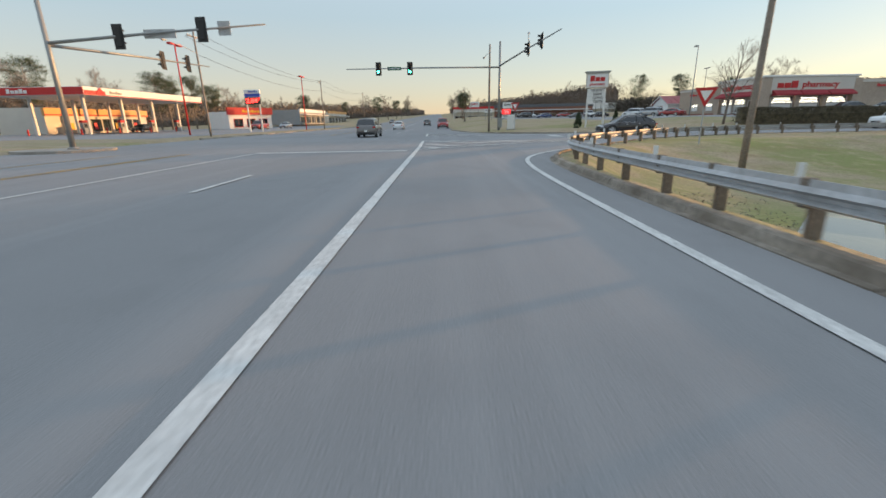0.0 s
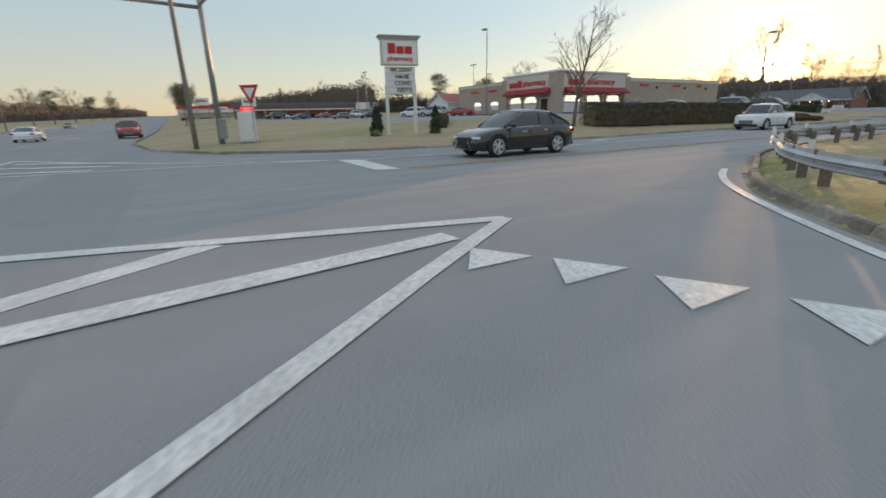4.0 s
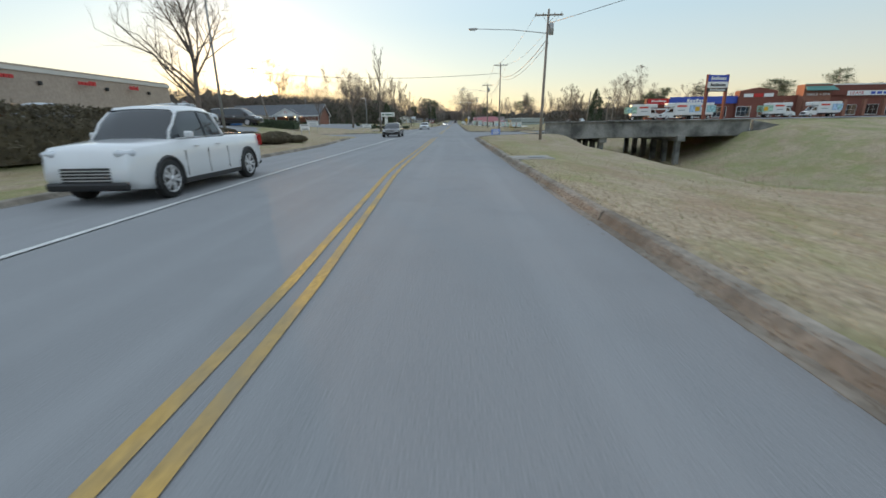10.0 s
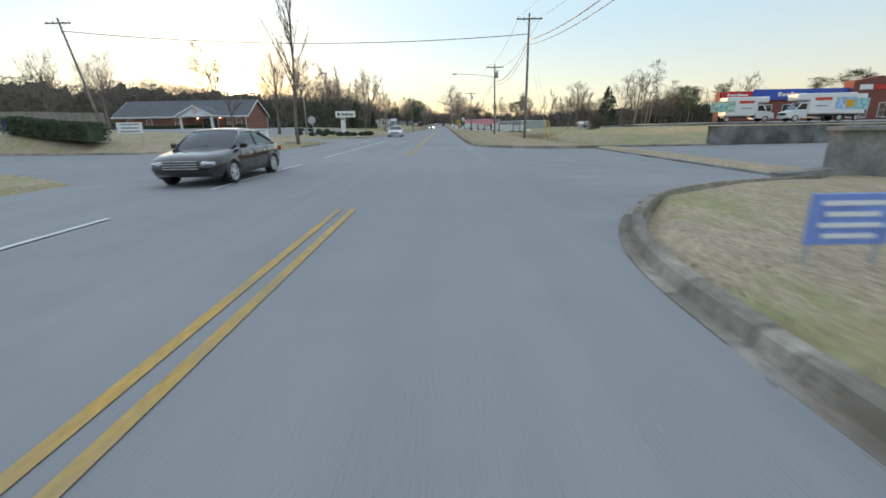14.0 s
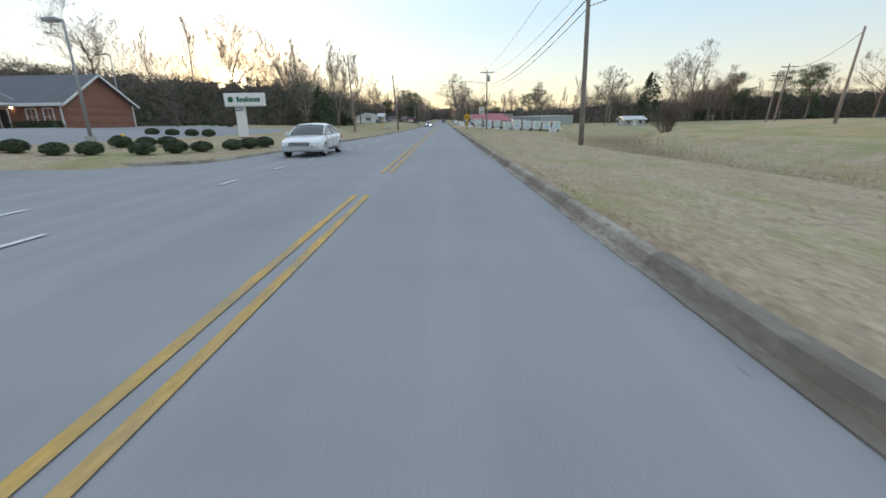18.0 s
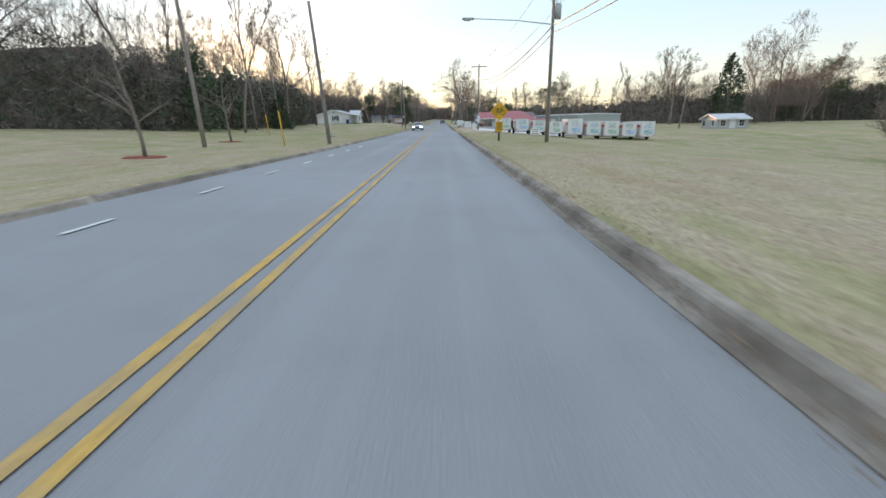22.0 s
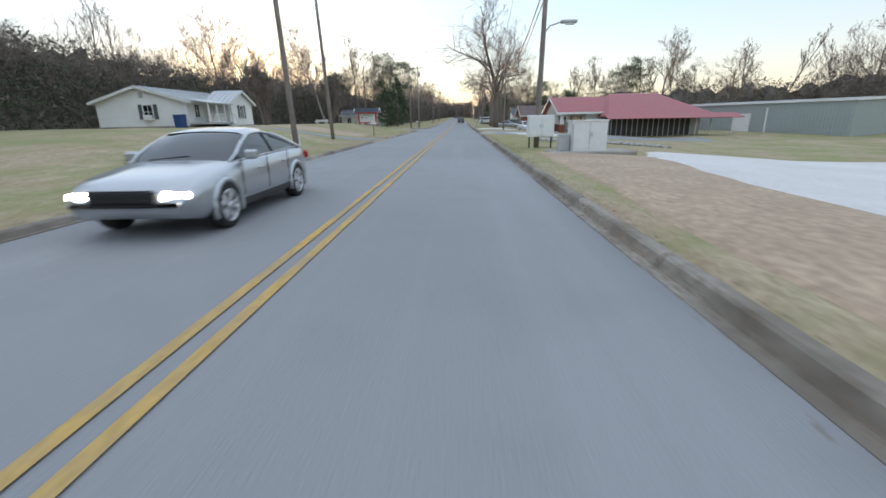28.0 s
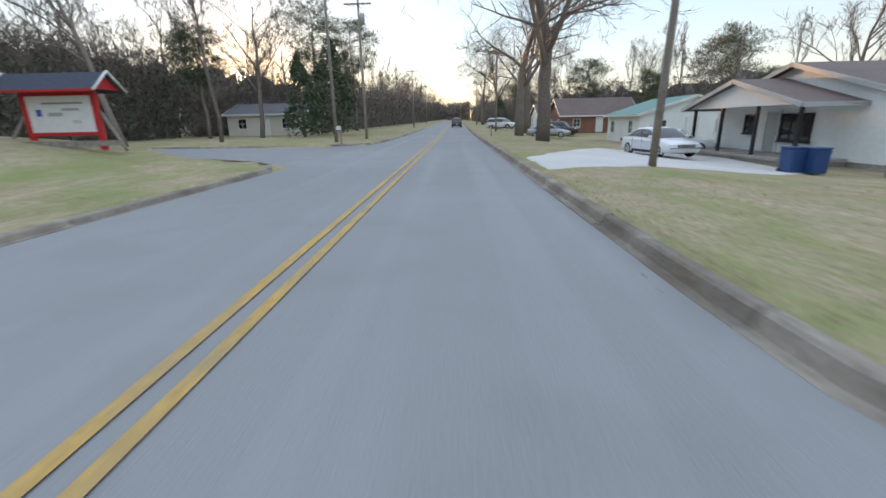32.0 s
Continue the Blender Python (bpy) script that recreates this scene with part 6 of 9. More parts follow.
window(wh, 0.6, 1.55, 0.95, 1.25, -0.03, shutters=SHUTTER)
window(wh, 6.55, 1.55, 0.8, 1.3, -5.63, face="e", shutters=SHUTTER)
box("air_conditioner", (0.6, 0.4, 0.42), (0.6, -0.25, 1.08), WHITE_METAL, wh, "white window air conditioner", bevel=0.02)
box("vent", (0.35, 0.06, 0.45), (0.2, -0.05, 2.95), GREY_SIDING, wh, "gable vent")
box("porch_floor", (2.0, 4.1, 0.16), (4.95, 2.1, 0.52), GREY_SIDING, wh, "grey porch floor")
slab(wh, "porch_roof", (3.9, 0.1, 2.62), (6.1, 0.1, 2.25), (6.1, 4.2, 2.25), (3.9, 4.2, 2.62), 0.1, PALE_ROOF)
for y in (0.2, 1.5, 2.8, 4.1):
    box("porch_post", (0.12, 0.12, 1.75), (5.85, y, 1.45), WHITE_METAL, wh)
for y in np.arange(0.35, 2.7, 0.16):
    box("baluster", (0.035, 0.035, 0.7), (5.85, y, 0.95), WHITE_METAL, wh)
for z_ in (0.66, 1.3):
    box("handrail", (0.07, 2.7, 0.06), (5.85, 1.5, z_), WHITE_METAL, wh)
for k in range(3):
    box("step", (0.32, 1.1, 0.16), (6.1 + k * 0.3, 3.45, 0.36 - k * 0.16), GREY_SIDING, wh)
for s in (2.88, 4.02):
    tube("stair_rail", [(5.9, s, 1.35), (6.9, s, 0.85)], 0.03, WHITE_METAL, wh, sides=6)
    box("stair_post", (0.07, 0.07, 0.9), (6.9, s, 0.4), WHITE_METAL, wh)
window(wh, 1.4, 1.6, 0.9, 1.2, -4.08, face="e")
door(wh, 3.1, 0.6, 0.9, 1.95, -4.08, face="e", mat=CREAM)
bin_ = thing("wheelie_bin", pose(-22.2, 226.2, 1.15), "dark blue wheeled refuse bin beside the porch", "bin", "refuse bins")
BIN_BLUE = material("bin_blue", (0.02, 0.06, 0.18), 0.5, var=0.08)


def bin_parts(t):
    bm = bmesh.new()
    add_box(bm, (0.58, 0.66, 0.98), (0, 0, 0.56), bevel=0.03, taper=1.12)
    part("body", bm, BIN_BLUE, t)
    box("lid", (0.68, 0.78, 0.07), (0, 0, 1.09), BIN_BLUE, t, bevel=0.025)
    for s in (-1, 1):
        tube("wheel", [(s * 0.27, 0.3, 0.1), (s * 0.33, 0.3, 0.1)], 0.1, RUBBER, t, sides=12)
    tube("handle", [(-0.25, 0.42, 1.04), (0.25, 0.42, 1.04)], 0.02, BLACK, t, sides=6)


bin_parts(bin_)

# ---- house with red metal roof, brick-footed porch and a slatted carport ----
rh = thing("red_roof_house", pose(12, 242.6, -0.25), "grey clapboard house with faded red metal roof and porch", "house")
gable(rh, -1.6, 5.0, -4.2, 4.2, 2.25, 3.75, GREY_SIDING, RED_METAL, "x", 0.45, wall_label="pale grey clapboard walls", zb=2.05)
box("wall", (4.2, 7.8, 2.3), (3.2, 0, 1.1), WHITE_SIDING, rh, "white clapboard walls")
lap_boards(rh, 4.1, 2.3, 2.3, GREY_SIDING, Matrix.Translation((-1.606, 0, 0)) @ Matrix.Rotation(radians(-90), 4, "Z"), 0.19, apex=3.6, ze=2.28)
lap_boards(rh, 3.9, 0.2, 2.0, WHITE_SIDING, Matrix.Translation((1.096, 0, 0)) @ Matrix.Rotation(radians(-90), 4, "Z"), 0.19)
box("porch_floor", (2.9, 8.2, 0.3), (-0.3, 0, 0.12), CONCRETE, rh, "concrete porch floor")
box("porch_beam", (0.25, 8.3, 0.3), (-1.45, 0, 2.1), WHITE_METAL, rh)
for y in (-3.9, -1.4, 0.6, 3.9):
    box("brick_pier", (0.55, 0.55, 0.85), (-1.4, y, 0.55), BRICK_DARK, rh, "red brick porch pier", bevel=0.015)
    box("pier_cap", (0.62, 0.62, 0.07), (-1.4, y, 1.0), CONCRETE, rh)
    bm = bmesh.new()
    add_box(bm, (0.4, 0.4, 1.0), (-1.4, y, 1.5), taper=0.72, bevel=0.01)
    part("column", bm, WHITE_METAL, rh, "tapered white column")
window(rh, -2.2, 1.3, 1.2, 1.2, 1.06, face="w")
window(rh, 2.2, 1.3, 1.2, 1.2, 1.06, face="w")
door(rh, 0.0, 0.25, 0.95, 2.0, 1.06, face="w")
window(rh, 3.0, 1.3, 1.1, 1.3, -3.93)
# hipped carport roof
H = [(2.2, -7.6, 1.75), (12.2, -7.6, 1.75), (12.2, 6.4, 1.75), (2.2, 6.4, 1.75)]
R_ = [(4.4, -0.2, 4.1), (9.4, -0.2, 4.1)]
for a_, b_, c_, d_ in ((H[0], H[1], R_[1], R_[0]), (H[2], H[3], R_[0], R_[1])):
    r_ = slab(rh, "roof", a_, b_, c_, d_, 0.1, RED_METAL, "faded red metal roof")
for a_, b_, c_ in ((H[1], H[2], R_[1]), (H[3], H[0], R_[0])):
    v = [Vector(a_), Vector(b_), Vector(c_)]
    mesh_ob("roof_hip", v + [p - Vector((0, 0, 0.1)) for p in v], [(0, 1, 2), (5, 4, 3), (0, 3, 4, 1), (1, 4, 5, 2), (2, 5, 3, 0)], RED_METAL, rh)
slab(rh, "porch_skirt_roof", (1.9, -8.5, 1.5), (14.2, -8.7, 1.45), (14.2, -7.2, 1.88), (1.9, -7.2, 1.9), 0.06, RED_METAL)
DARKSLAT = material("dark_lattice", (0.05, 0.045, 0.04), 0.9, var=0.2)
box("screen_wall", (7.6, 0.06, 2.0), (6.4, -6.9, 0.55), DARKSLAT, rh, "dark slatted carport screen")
for k in range(16):
    box("slat", (0.06, 0.05, 2.05), (2.7 + k * 0.5, -6.96, 0.55), GREY_SIDING, rh, "pale upright slat")
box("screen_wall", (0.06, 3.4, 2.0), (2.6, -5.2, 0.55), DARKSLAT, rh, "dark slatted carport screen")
for k in range(7):
    box("slat", (0.05, 0.06, 2.05), (2.56, -6.8 + k * 0.52, 0.55), GREY_SIDING, rh, "pale upright slat")
box("sill_beam", (7.8, 0.12, 0.12), (6.4, -6.98, -0.45), WHITE_METAL, rh)
for x in (10.6, 12.0, 14.0):
    tube("carport_post", [(x, -7.3, -0.7), (x, -7.3, 1.7)], 0.06, WHITE_METAL, rh, sides=6)
box("wall", (8.6, 11.5, 2.2), (7.6, 0.3, 0.5), GREY_SIDING, rh)

# ---- long metal warehouse ----
wr = thing("metal_warehouse", pose(30.0, 238.6, -0.75, 0, 0, -64.5), "long pale green-grey corrugated metal warehouse", "warehouse")
METAL_SIDING = material("pale_green_metal_siding", (0.36, 0.4, 0.39), 0.5, 0.2, var=0.06, scale=4, big=0.25, big_scale=0.4, tint=(0.28, 0.3, 0.29))
gable(wr, -8.8, 8.3, 0, 14, 3.2, 3.4, METAL_SIDING, PALE_ROOF, "x", 0.15, seams=22)
for k in range(58):
    box("rib", (0.05, 0.04, 3.1), (-8.6 + k * 0.29, -0.02, 1.57), METAL_SIDING, wr)
door(wr, -1.2, 0.02, 1.6, 2.1, -0.03)
box("corner_trim", (0.16, 0.1, 2.75), (1.2, -0.05, 1.37), WHITE_METAL, wr)
box("wall_lamp", (0.25, 0.2, 0.16), (-0.2, -0.12, 2.4), GALV, wr, bevel=0.02)
wr2 = thing("low_shed", pose(26.0, 249.0, -0.7, 0, 0, -64.5), "low grey shed joined to the warehouse", "shed")
gable(wr2, -5, 3.0, 0, 8, 2.1, 2.7, METAL_SIDING, PALE_ROOF, "x", 0.15, seams=10)

# ---- bungalow with brown roof ----
bh = thing("brown_roof_house", pose(14, 263.6, -0.45), "pale clapboard bungalow with brown roof and open porch", "house")
gable(bh, 0.0, 5.2, -4.4, 4.4, 2.4, 3.55, WHITE_SIDING, BROWN_ROOF, "x", 0.4, trim=GREY_SIDING, wall_label="white clapboard walls", zb=2.35)
gable(bh, 2.2, 14.0, -6.8, 5.4, 2.5, 4.2, WHITE_SIDING, BROWN_ROOF, "x", 0.4, trim=GREY_SIDING, wall_label="white clapboard walls")
box("foundation", (11.7, 12.0, 1.1), (8.1, -0.7, -0.53), CONCRETE, bh, "low concrete foundation")
box("foundation", (2.2, 8.7, 0.9), (1.1, 0, -0.47), CONCRETE, bh, "concrete porch base")
lap_boards(bh, 5.8, 0.2, 2.4, WHITE_SIDING, Matrix.Translation((8.1, -6.806, 0)), 0.2)
lap_boards(bh, 4.3, 2.45, 2.4, WHITE_SIDING, Matrix.Translation((-0.006, 0, 0)) @ Matrix.Rotation(radians(-90), 4, "Z"), 0.2, apex=3.45, ze=2.42)
for y in (-4.1, -1.4, 1.4, 4.1):
    box("porch_post", (0.13, 0.13, 2.4), (0.15, y, 1.2), BLACK, bh, "dark porch post")
box("porch_floor", (2.4, 8.8, 0.14), (1.1, 0, 0.05), CONCRETE, bh)
window(bh, 1.2, 1.35, 2.0, 1.3, 2.17, face="w", muntins=(3, 1), frame=BLACK)
window(bh, -2.2, 1.5, 0.9, 1.0, 2.17, face="w", frame=BLACK)
door(bh, -0.4, 0.1, 0.95, 2.0, 2.17, face="w", mat=GREY_SIDING)
box("air_conditioner", (0.8, 0.5, 0.5), (8.0, -7.0, 1.7), WHITE_METAL, bh, "white air conditioner in the wall", bevel=0.03)
WOODFENCE = material("grey_fence_boards", (0.27, 0.24, 0.21), 0.9, var=0.25, scale=9, bump=0.3, rand=0.12)


def board_fence(a, b, h, label):
    t = thing("board_fence", pose(0, 0, 0), label, "fence")
    a, b = Vector((*a, 0)), Vector((*b, 0))
    n = int((b - a).length / 0.15)
    rz = math.degrees(math.atan2(b.y - a.y, b.x - a.x))
    for k in range(n):
        p = a.lerp(b, (k + 0.5) / n)
        box("board", (0.138, 0.025, h), (p.x, p.y, ground_z(p.x, p.y) + h / 2 - 0.1), WOODFENCE, t, rz=rz)
    for k in range(2):
        mid = (a + b) / 2
        box("rail", ((b - a).length, 0.05, 0.09), (mid.x, mid.y + 0.04, ground_z(mid.x, mid.y) + 0.35 + k * 0.9), WOODFENCE, t, rz=rz)


board_fence((14.6, 255.8), (17.5, 255.0), 1.6, "grey weathered board fence beside the bungalow")
board_fence((10.9, 250.2), (13.6, 249.6), 1.6, "grey weathered board fence between two houses")
board_fence((12.4, 271.0), (14.2, 270.6), 1.6, "grey weathered board fence beside the bungalow")
for x, y in ((14.2, 257.0), (14.75, 256.6)):
    b_ = thing("wheelie_bin", pose(x - 1.6, y + 0.4, ground_z(x - 1.6, y + 0.4)) @ Matrix.Scale(0.88, 4), "dark blue wheeled refuse bin at a house wall", "bin", "refuse bins")
    bin_parts(b_)

# ---- other houses ----
def small_house(x, y, w, d, ze, zr, wall, roof, label, rz=0.0, axis="x", z=None):
    t = thing("house", pose(x, y, ground_z(x, y) if z is None else z, 0, 0, rz), label, "house", "houses along the road")
    gable(t, -w / 2, w / 2, -d / 2, d / 2, ze, zr, wall, roof, axis, 0.4)
    for k in (-0.3, 0.28):
        window(t, w * k, ze * 0.56, 1.1, 1.2, -d / 2 - 0.02)
        window(t, d * k, ze * 0.56, 1.0, 1.2, -w / 2 - 0.02, face="e")
        window(t, d * k, ze * 0.56, 1.0, 1.2, -w / 2 - 0.02, face="w")
    door(t, 0, 0.1, 0.95, 2.0, -d / 2 - 0.02)
    return t


small_house(20.3, 284, 9, 8, 2.5, 3.9, WHITE_SIDING, GREEN_ROOF, "small white house with a green metal roof", axis="y")
small_house(21, 312, 11, 9, 2.6, 5.0, BRICK, BROWN_ROOF, "brick house with a steep brown roof")
small_house(21, 330, 11, 9, 2.6, 4.6, WHITE_SIDING, SHINGLE, "pale house among trees")
small_house(-22.5, 297, 9, 8, 2.5, 3.7, CREAM, SHINGLE, "cream bungalow behind a lawn")
small_house(-34, 306, 14, 8, 2.5, 3.6, CREAM, BROWN_ROOF, "long low house beneath trees")
small_house(-24, 345, 10, 8, 2.6, 4.0, WHITE_SIDING, SHINGLE, "white house among bare trees")
small_house(108, 268, 9, 7, 2.4, 4.2, WHITE_SIDING, SHINGLE, "small pale house at the wood's edge beyond the field")
small_house(54.6, 207, 6, 5, 1.9, 2.7, GREY_SIDING, PALE_ROOF, "low pale house at the wood's edge")
small_house(-58, 84, 10, 8, 2.6, 4.4, CREAM, SHINGLE, "cream house behind a hedge", z=1.4)

# ---- notice board with a little roof ----
kb = thing("notice_board", pose(-13.2, 255.2, 0.75), "red-framed roofed notice board with a white map", "notice board")
for x in (-1.2, 1.2):
    box("post", (0.17, 0.17, 1.9), (x, 0, 0.95), RED, kb, "red post", bevel=0.01)
    tube("prop", [(x * 1.05, 0.05, 1.3), (x * 1.75, -0.2, 0.0)], 0.05, WOODFENCE, kb, sides=6)
pn = box("panel", (2.25, 0.1, 1.25), (0, 0, 1.2), WHITE_SIGN, kb, "white panel with a faded map")
for z_ in (0.56, 1.84):
    box("frame_bar", (2.3, 0.16, 0.12), (0, 0, z_), RED, kb)
for x_, z_, w_, h_, m_ in ((-0.75, 1.25, 0.18, 0.22, BLUE_SIGN), (-0.2, 1.2, 0.5, 0.12, GREY_SIDING), (0.35, 1.35, 0.6, 0.08, GREY_SIDING), (0.5, 0.95, 0.3, 0.1, CREAM), (0.1, 1.55, 1.4, 0.06, POLE_STEEL)):
    box("map_mark", (w_, 0.01, h_), (x_, -0.056, z_), m_, pn)
ROOF_DARK = material("dark_blue_shingle", (0.05, 0.06, 0.085), 0.9, var=0.25, scale=14, bump=0.3)
slab(kb, "roof", (-1.75, -0.65, 1.92), (1.75, -0.65, 1.92), (1.75, 0.05, 2.5), (-1.75, 0.05, 2.5), 0.06, ROOF_DARK)
slab(kb, "roof", (1.75, 0.75, 1.92), (-1.75, 0.75, 1.92), (-1.75, 0.05, 2.5), (1.75, 0.05, 2.5), 0.06, ROOF_DARK)
for s in (-1, 1):
    prism("gable_end", [(-0.55, 1.95), (0.65, 1.95), (0.05, 2.42)], 0.05, RED, kb, "", Matrix.Translation((s * 1.6, 0, 0)) @ Matrix.Rotation(radians(90), 4, "Z") @ Matrix.Translation((0, -0.02, 0)))
    for a_, b_ in (((-0.68, 1.9), (0.05, 2.52)), ((0.78, 1.9), (0.05, 2.52))):
        tube("rake_board", [(s * 1.78, a_[0], a_[1]), (s * 1.78, b_[0], b_[1])], 0.05, WHITE_METAL, kb, sides=4)
box("eave_strip", (3.5, 0.05, 0.07), (0, -0.68, 1.9), RED, kb)
tagged(box("timber_edging", (4.6, 0.18, 0.16), (-13.2, 254.5, ground_z(-13.2, 254.5) + 0.05), WOODFENCE), "dark timber edging beneath the notice board", "edging")
bn = thing("garden_bench", pose(-20.4, 257.0, 1.15), "low pale concrete bench on a lawn", "bench")
box("seat", (1.9, 0.5, 0.12), (0, 0, 0.42), PALE_CONCRETE, bn, bevel=0.03)
for s in (-0.65, 0.65):
    box("leg", (0.3, 0.42, 0.4), (s, 0, 0.18), PALE_CONCRETE, bn, bevel=0.03)
box("back", (1.9, 0.1, 0.3), (0, 0.22, 0.55), PALE_CONCRETE, bn, bevel=0.03)

# ---- meter boxes at the gravel yard ----
c1 = thing("meter_cabinet", pose(3.72, 211.9, 0.1), "pale grey steel meter cabinet on legs", "cabinet")
bm = bmesh.new()
add_box(bm, (1.15, 0.5, 0.95), (0, 0, 1.0), bevel=0.015)
part("body", bm, WHITE_METAL, c1)
for s in (-0.29, 0.29):
    d_ = box("door", (0.54, 0.02, 0.88), (s, -0.262, 1.0), WHITE_METAL, c1, bevel=0.004)
    box("handle", (0.03, 0.03, 0.16), (s * 0.2, -0.285, 1.0), GALV, d_)
for s in (-0.5, 0.5):
    box("leg", (0.06, 0.06, 0.7), (s, 0.0, 0.25), BLACK, c1)
c2 = thing("meter_cabinet", pose(5.05, 209.0, 0.1), "large pale steel cabinet on a concrete pad", "cabinet")
bm = bmesh.new()
add_box(bm, (1.35, 0.75, 1.15), (0, 0, 0.62), bevel=0.015)
part("body", bm, WHITE_METAL, c2)
box("lid", (1.42, 0.82, 0.05), (0, 0, 1.22), WHITE_METAL, c2, bevel=0.01)
box("side_box", (0.4, 0.4, 0.65), (-0.9, 0.05, 0.4), GREY_SIDING, c2, bevel=0.015)
box("door_seam", (0.012, 0.02, 1.05), (0.0, -0.376, 0.62), POLE_STEEL, c2)
box("conduit", (0.06, 0.06, 1.1), (-0.66, -0.4, 0.55), GALV, c2)
box("handle", (0.04, 0.04, 0.15), (0.08, -0.39, 0.7), GALV, c2)
box("pad", (3.2, 1.9, 0.14), (0.1, 0.1, 0.0), CONCRETE, c2, "cracked concrete pad", bevel=0.02)
c3 = thing("meter_cabinet", pose(4.9, 188.9, 0.05), "white service pedestal at a pole's foot", "cabinet")
box("body", (0.5, 0.4, 0.95), (0, 0, 0.47), WHITE_METAL, c3, bevel=0.03)
box("lid", (0.54, 0.44, 0.06), (0, 0, 0.97), WHITE_METAL, c3, bevel=0.02)
for k in range(3):
    tagged(box("notice", (0.36, 0.01, 0.26), (5.6, 189.5 - 0.17, 1.35 + k * 0.33), WHITE_SIGN), "small printed notice nailed to a pole", "notice")
c4 = thing("meter_cabinet", pose(-7.75, 212.0, ground_z(-7.75, 212.0)), "small grey service box at a pole's foot", "cabinet")
box("body", (0.34, 0.3, 0.7), (0, 0, 0.35), WHITE_METAL, c4, bevel=0.03)
box("lid", (0.38, 0.34, 0.05), (0, 0, 0.72), WHITE_METAL, c4, bevel=0.015)


# ---- letter boxes and small ground signs ----
def mailbox(x, y, label, mat=WHITE_METAL, two=False):
    t = thing("letter_box", pose(x, y, ground_z(x, y)), label, "letter box")
    box("post", (0.1, 0.1, 1.0), (0, 0, 0.5), WOODFENCE, t)
    for k in range(2 if two else 1):
        prof = [(-0.1, 0), (0.1, 0), (0.1, 0.14)] + [(0.1 * math.cos(a), 0.14 + 0.1 * math.sin(a)) for a in np.linspace(0.3, math.pi - 0.3, 6)] + [(-0.1, 0.14)]
        prism("box", prof, 0.5, mat, t, "", Matrix.Translation((k * 0.26 - 0.1, -0.3, 1.0)))
        box("flag", (0.012, 0.04, 0.16), (k * 0.26 + 0.01, -0.1, 1.2), RED, t)
    return t


mailbox(-7.9, 232.0, "pair of pale letter boxes on a wooden post", two=True)
mailbox(-7.3, 268.4, "white letter box by the kerb")
mailbox(3.2, 282.0, "white letter box by the kerb")


PALE_BLUE = material("faded_blue_board", (0.18, 0.27, 0.62), 0.5, var=0.2, scale=5)


def yard_sign(x, y, w, h, z0, mat, label, bars, rz=0.0, bar=None):
    t = thing("ground_sign", pose(x, y, ground_z(x, y), 0, 0, rz), label, "sign")
    for s in (-1, 1):
        box("stake", (0.04, 0.04, z0 + h), (s * w * 0.42, 0.02, (z0 + h) / 2), GALV, t)
    p_ = box("board", (w, 0.03, h), (0, 0, z0 + h / 2), mat, t, bevel=0.006)
    for k in range(bars):
        box("letter_bar", (w * (0.75 - 0.12 * (k % 2)), 0.008, h * 0.6 / bars * 0.6), (0, -0.02, z0 + h * (0.82 - 0.64 * k / max(1, bars - 1 or 1))), bar or POLE_STEEL, p_)


yard_sign(3.75, 39.65, 0.78, 0.48, 0.2, PALE_BLUE, "small blue and white placard on wire stakes", 4, bar=WHITE_SIGN)
yard_sign(13.0, 128.8, 0.95, 0.6, 0.25, WHITE_SIGN, "small white placard in the grass", 3)
yard_sign(8.8, 162.1, 0.9, 0.55, 0.25, WHITE_SIGN, "small white placard before the trailers", 3)
yard_sign(-20.6, 65.4, 1.5, 0.7, 0.65, WHITE_SIGN, "white estate board on two white posts", 3, rz=15)
yard_sign(-13.2, 68.0, 1.3, 0.6, 0.55, WHITE_SIGN, "white estate board on two white posts", 3, rz=15)
yard_sign(-14.6, 44.0, 0.9, 0.55, 0.45, WHITE_SIGN, "white board on two posts near the corner", 2)
for x, y, mat in ((9.6, 76.4, YELLOW_SIGN), (9.9, 76.0, YELLOW_SIGN), (-9.8, 147.5, YELLOW_SIGN), (-17.6, 165.5, YELLOW_SIGN)):
    g = thing("guy_wire_guard", pose(x, y, ground_z(x, y), 0, -15 if x > 0 else -4, 0), "yellow plastic guard on a pole's guy wire", "guy guard")
    tube("sleeve", [(0, 0, 0), (0, 0, 2.1)], 0.04, mat, g, sides=8)
    tube("guy_wire", [(0, 0, 0), (0, 0, 6.0)], 0.008, GALV, g, sides=4)

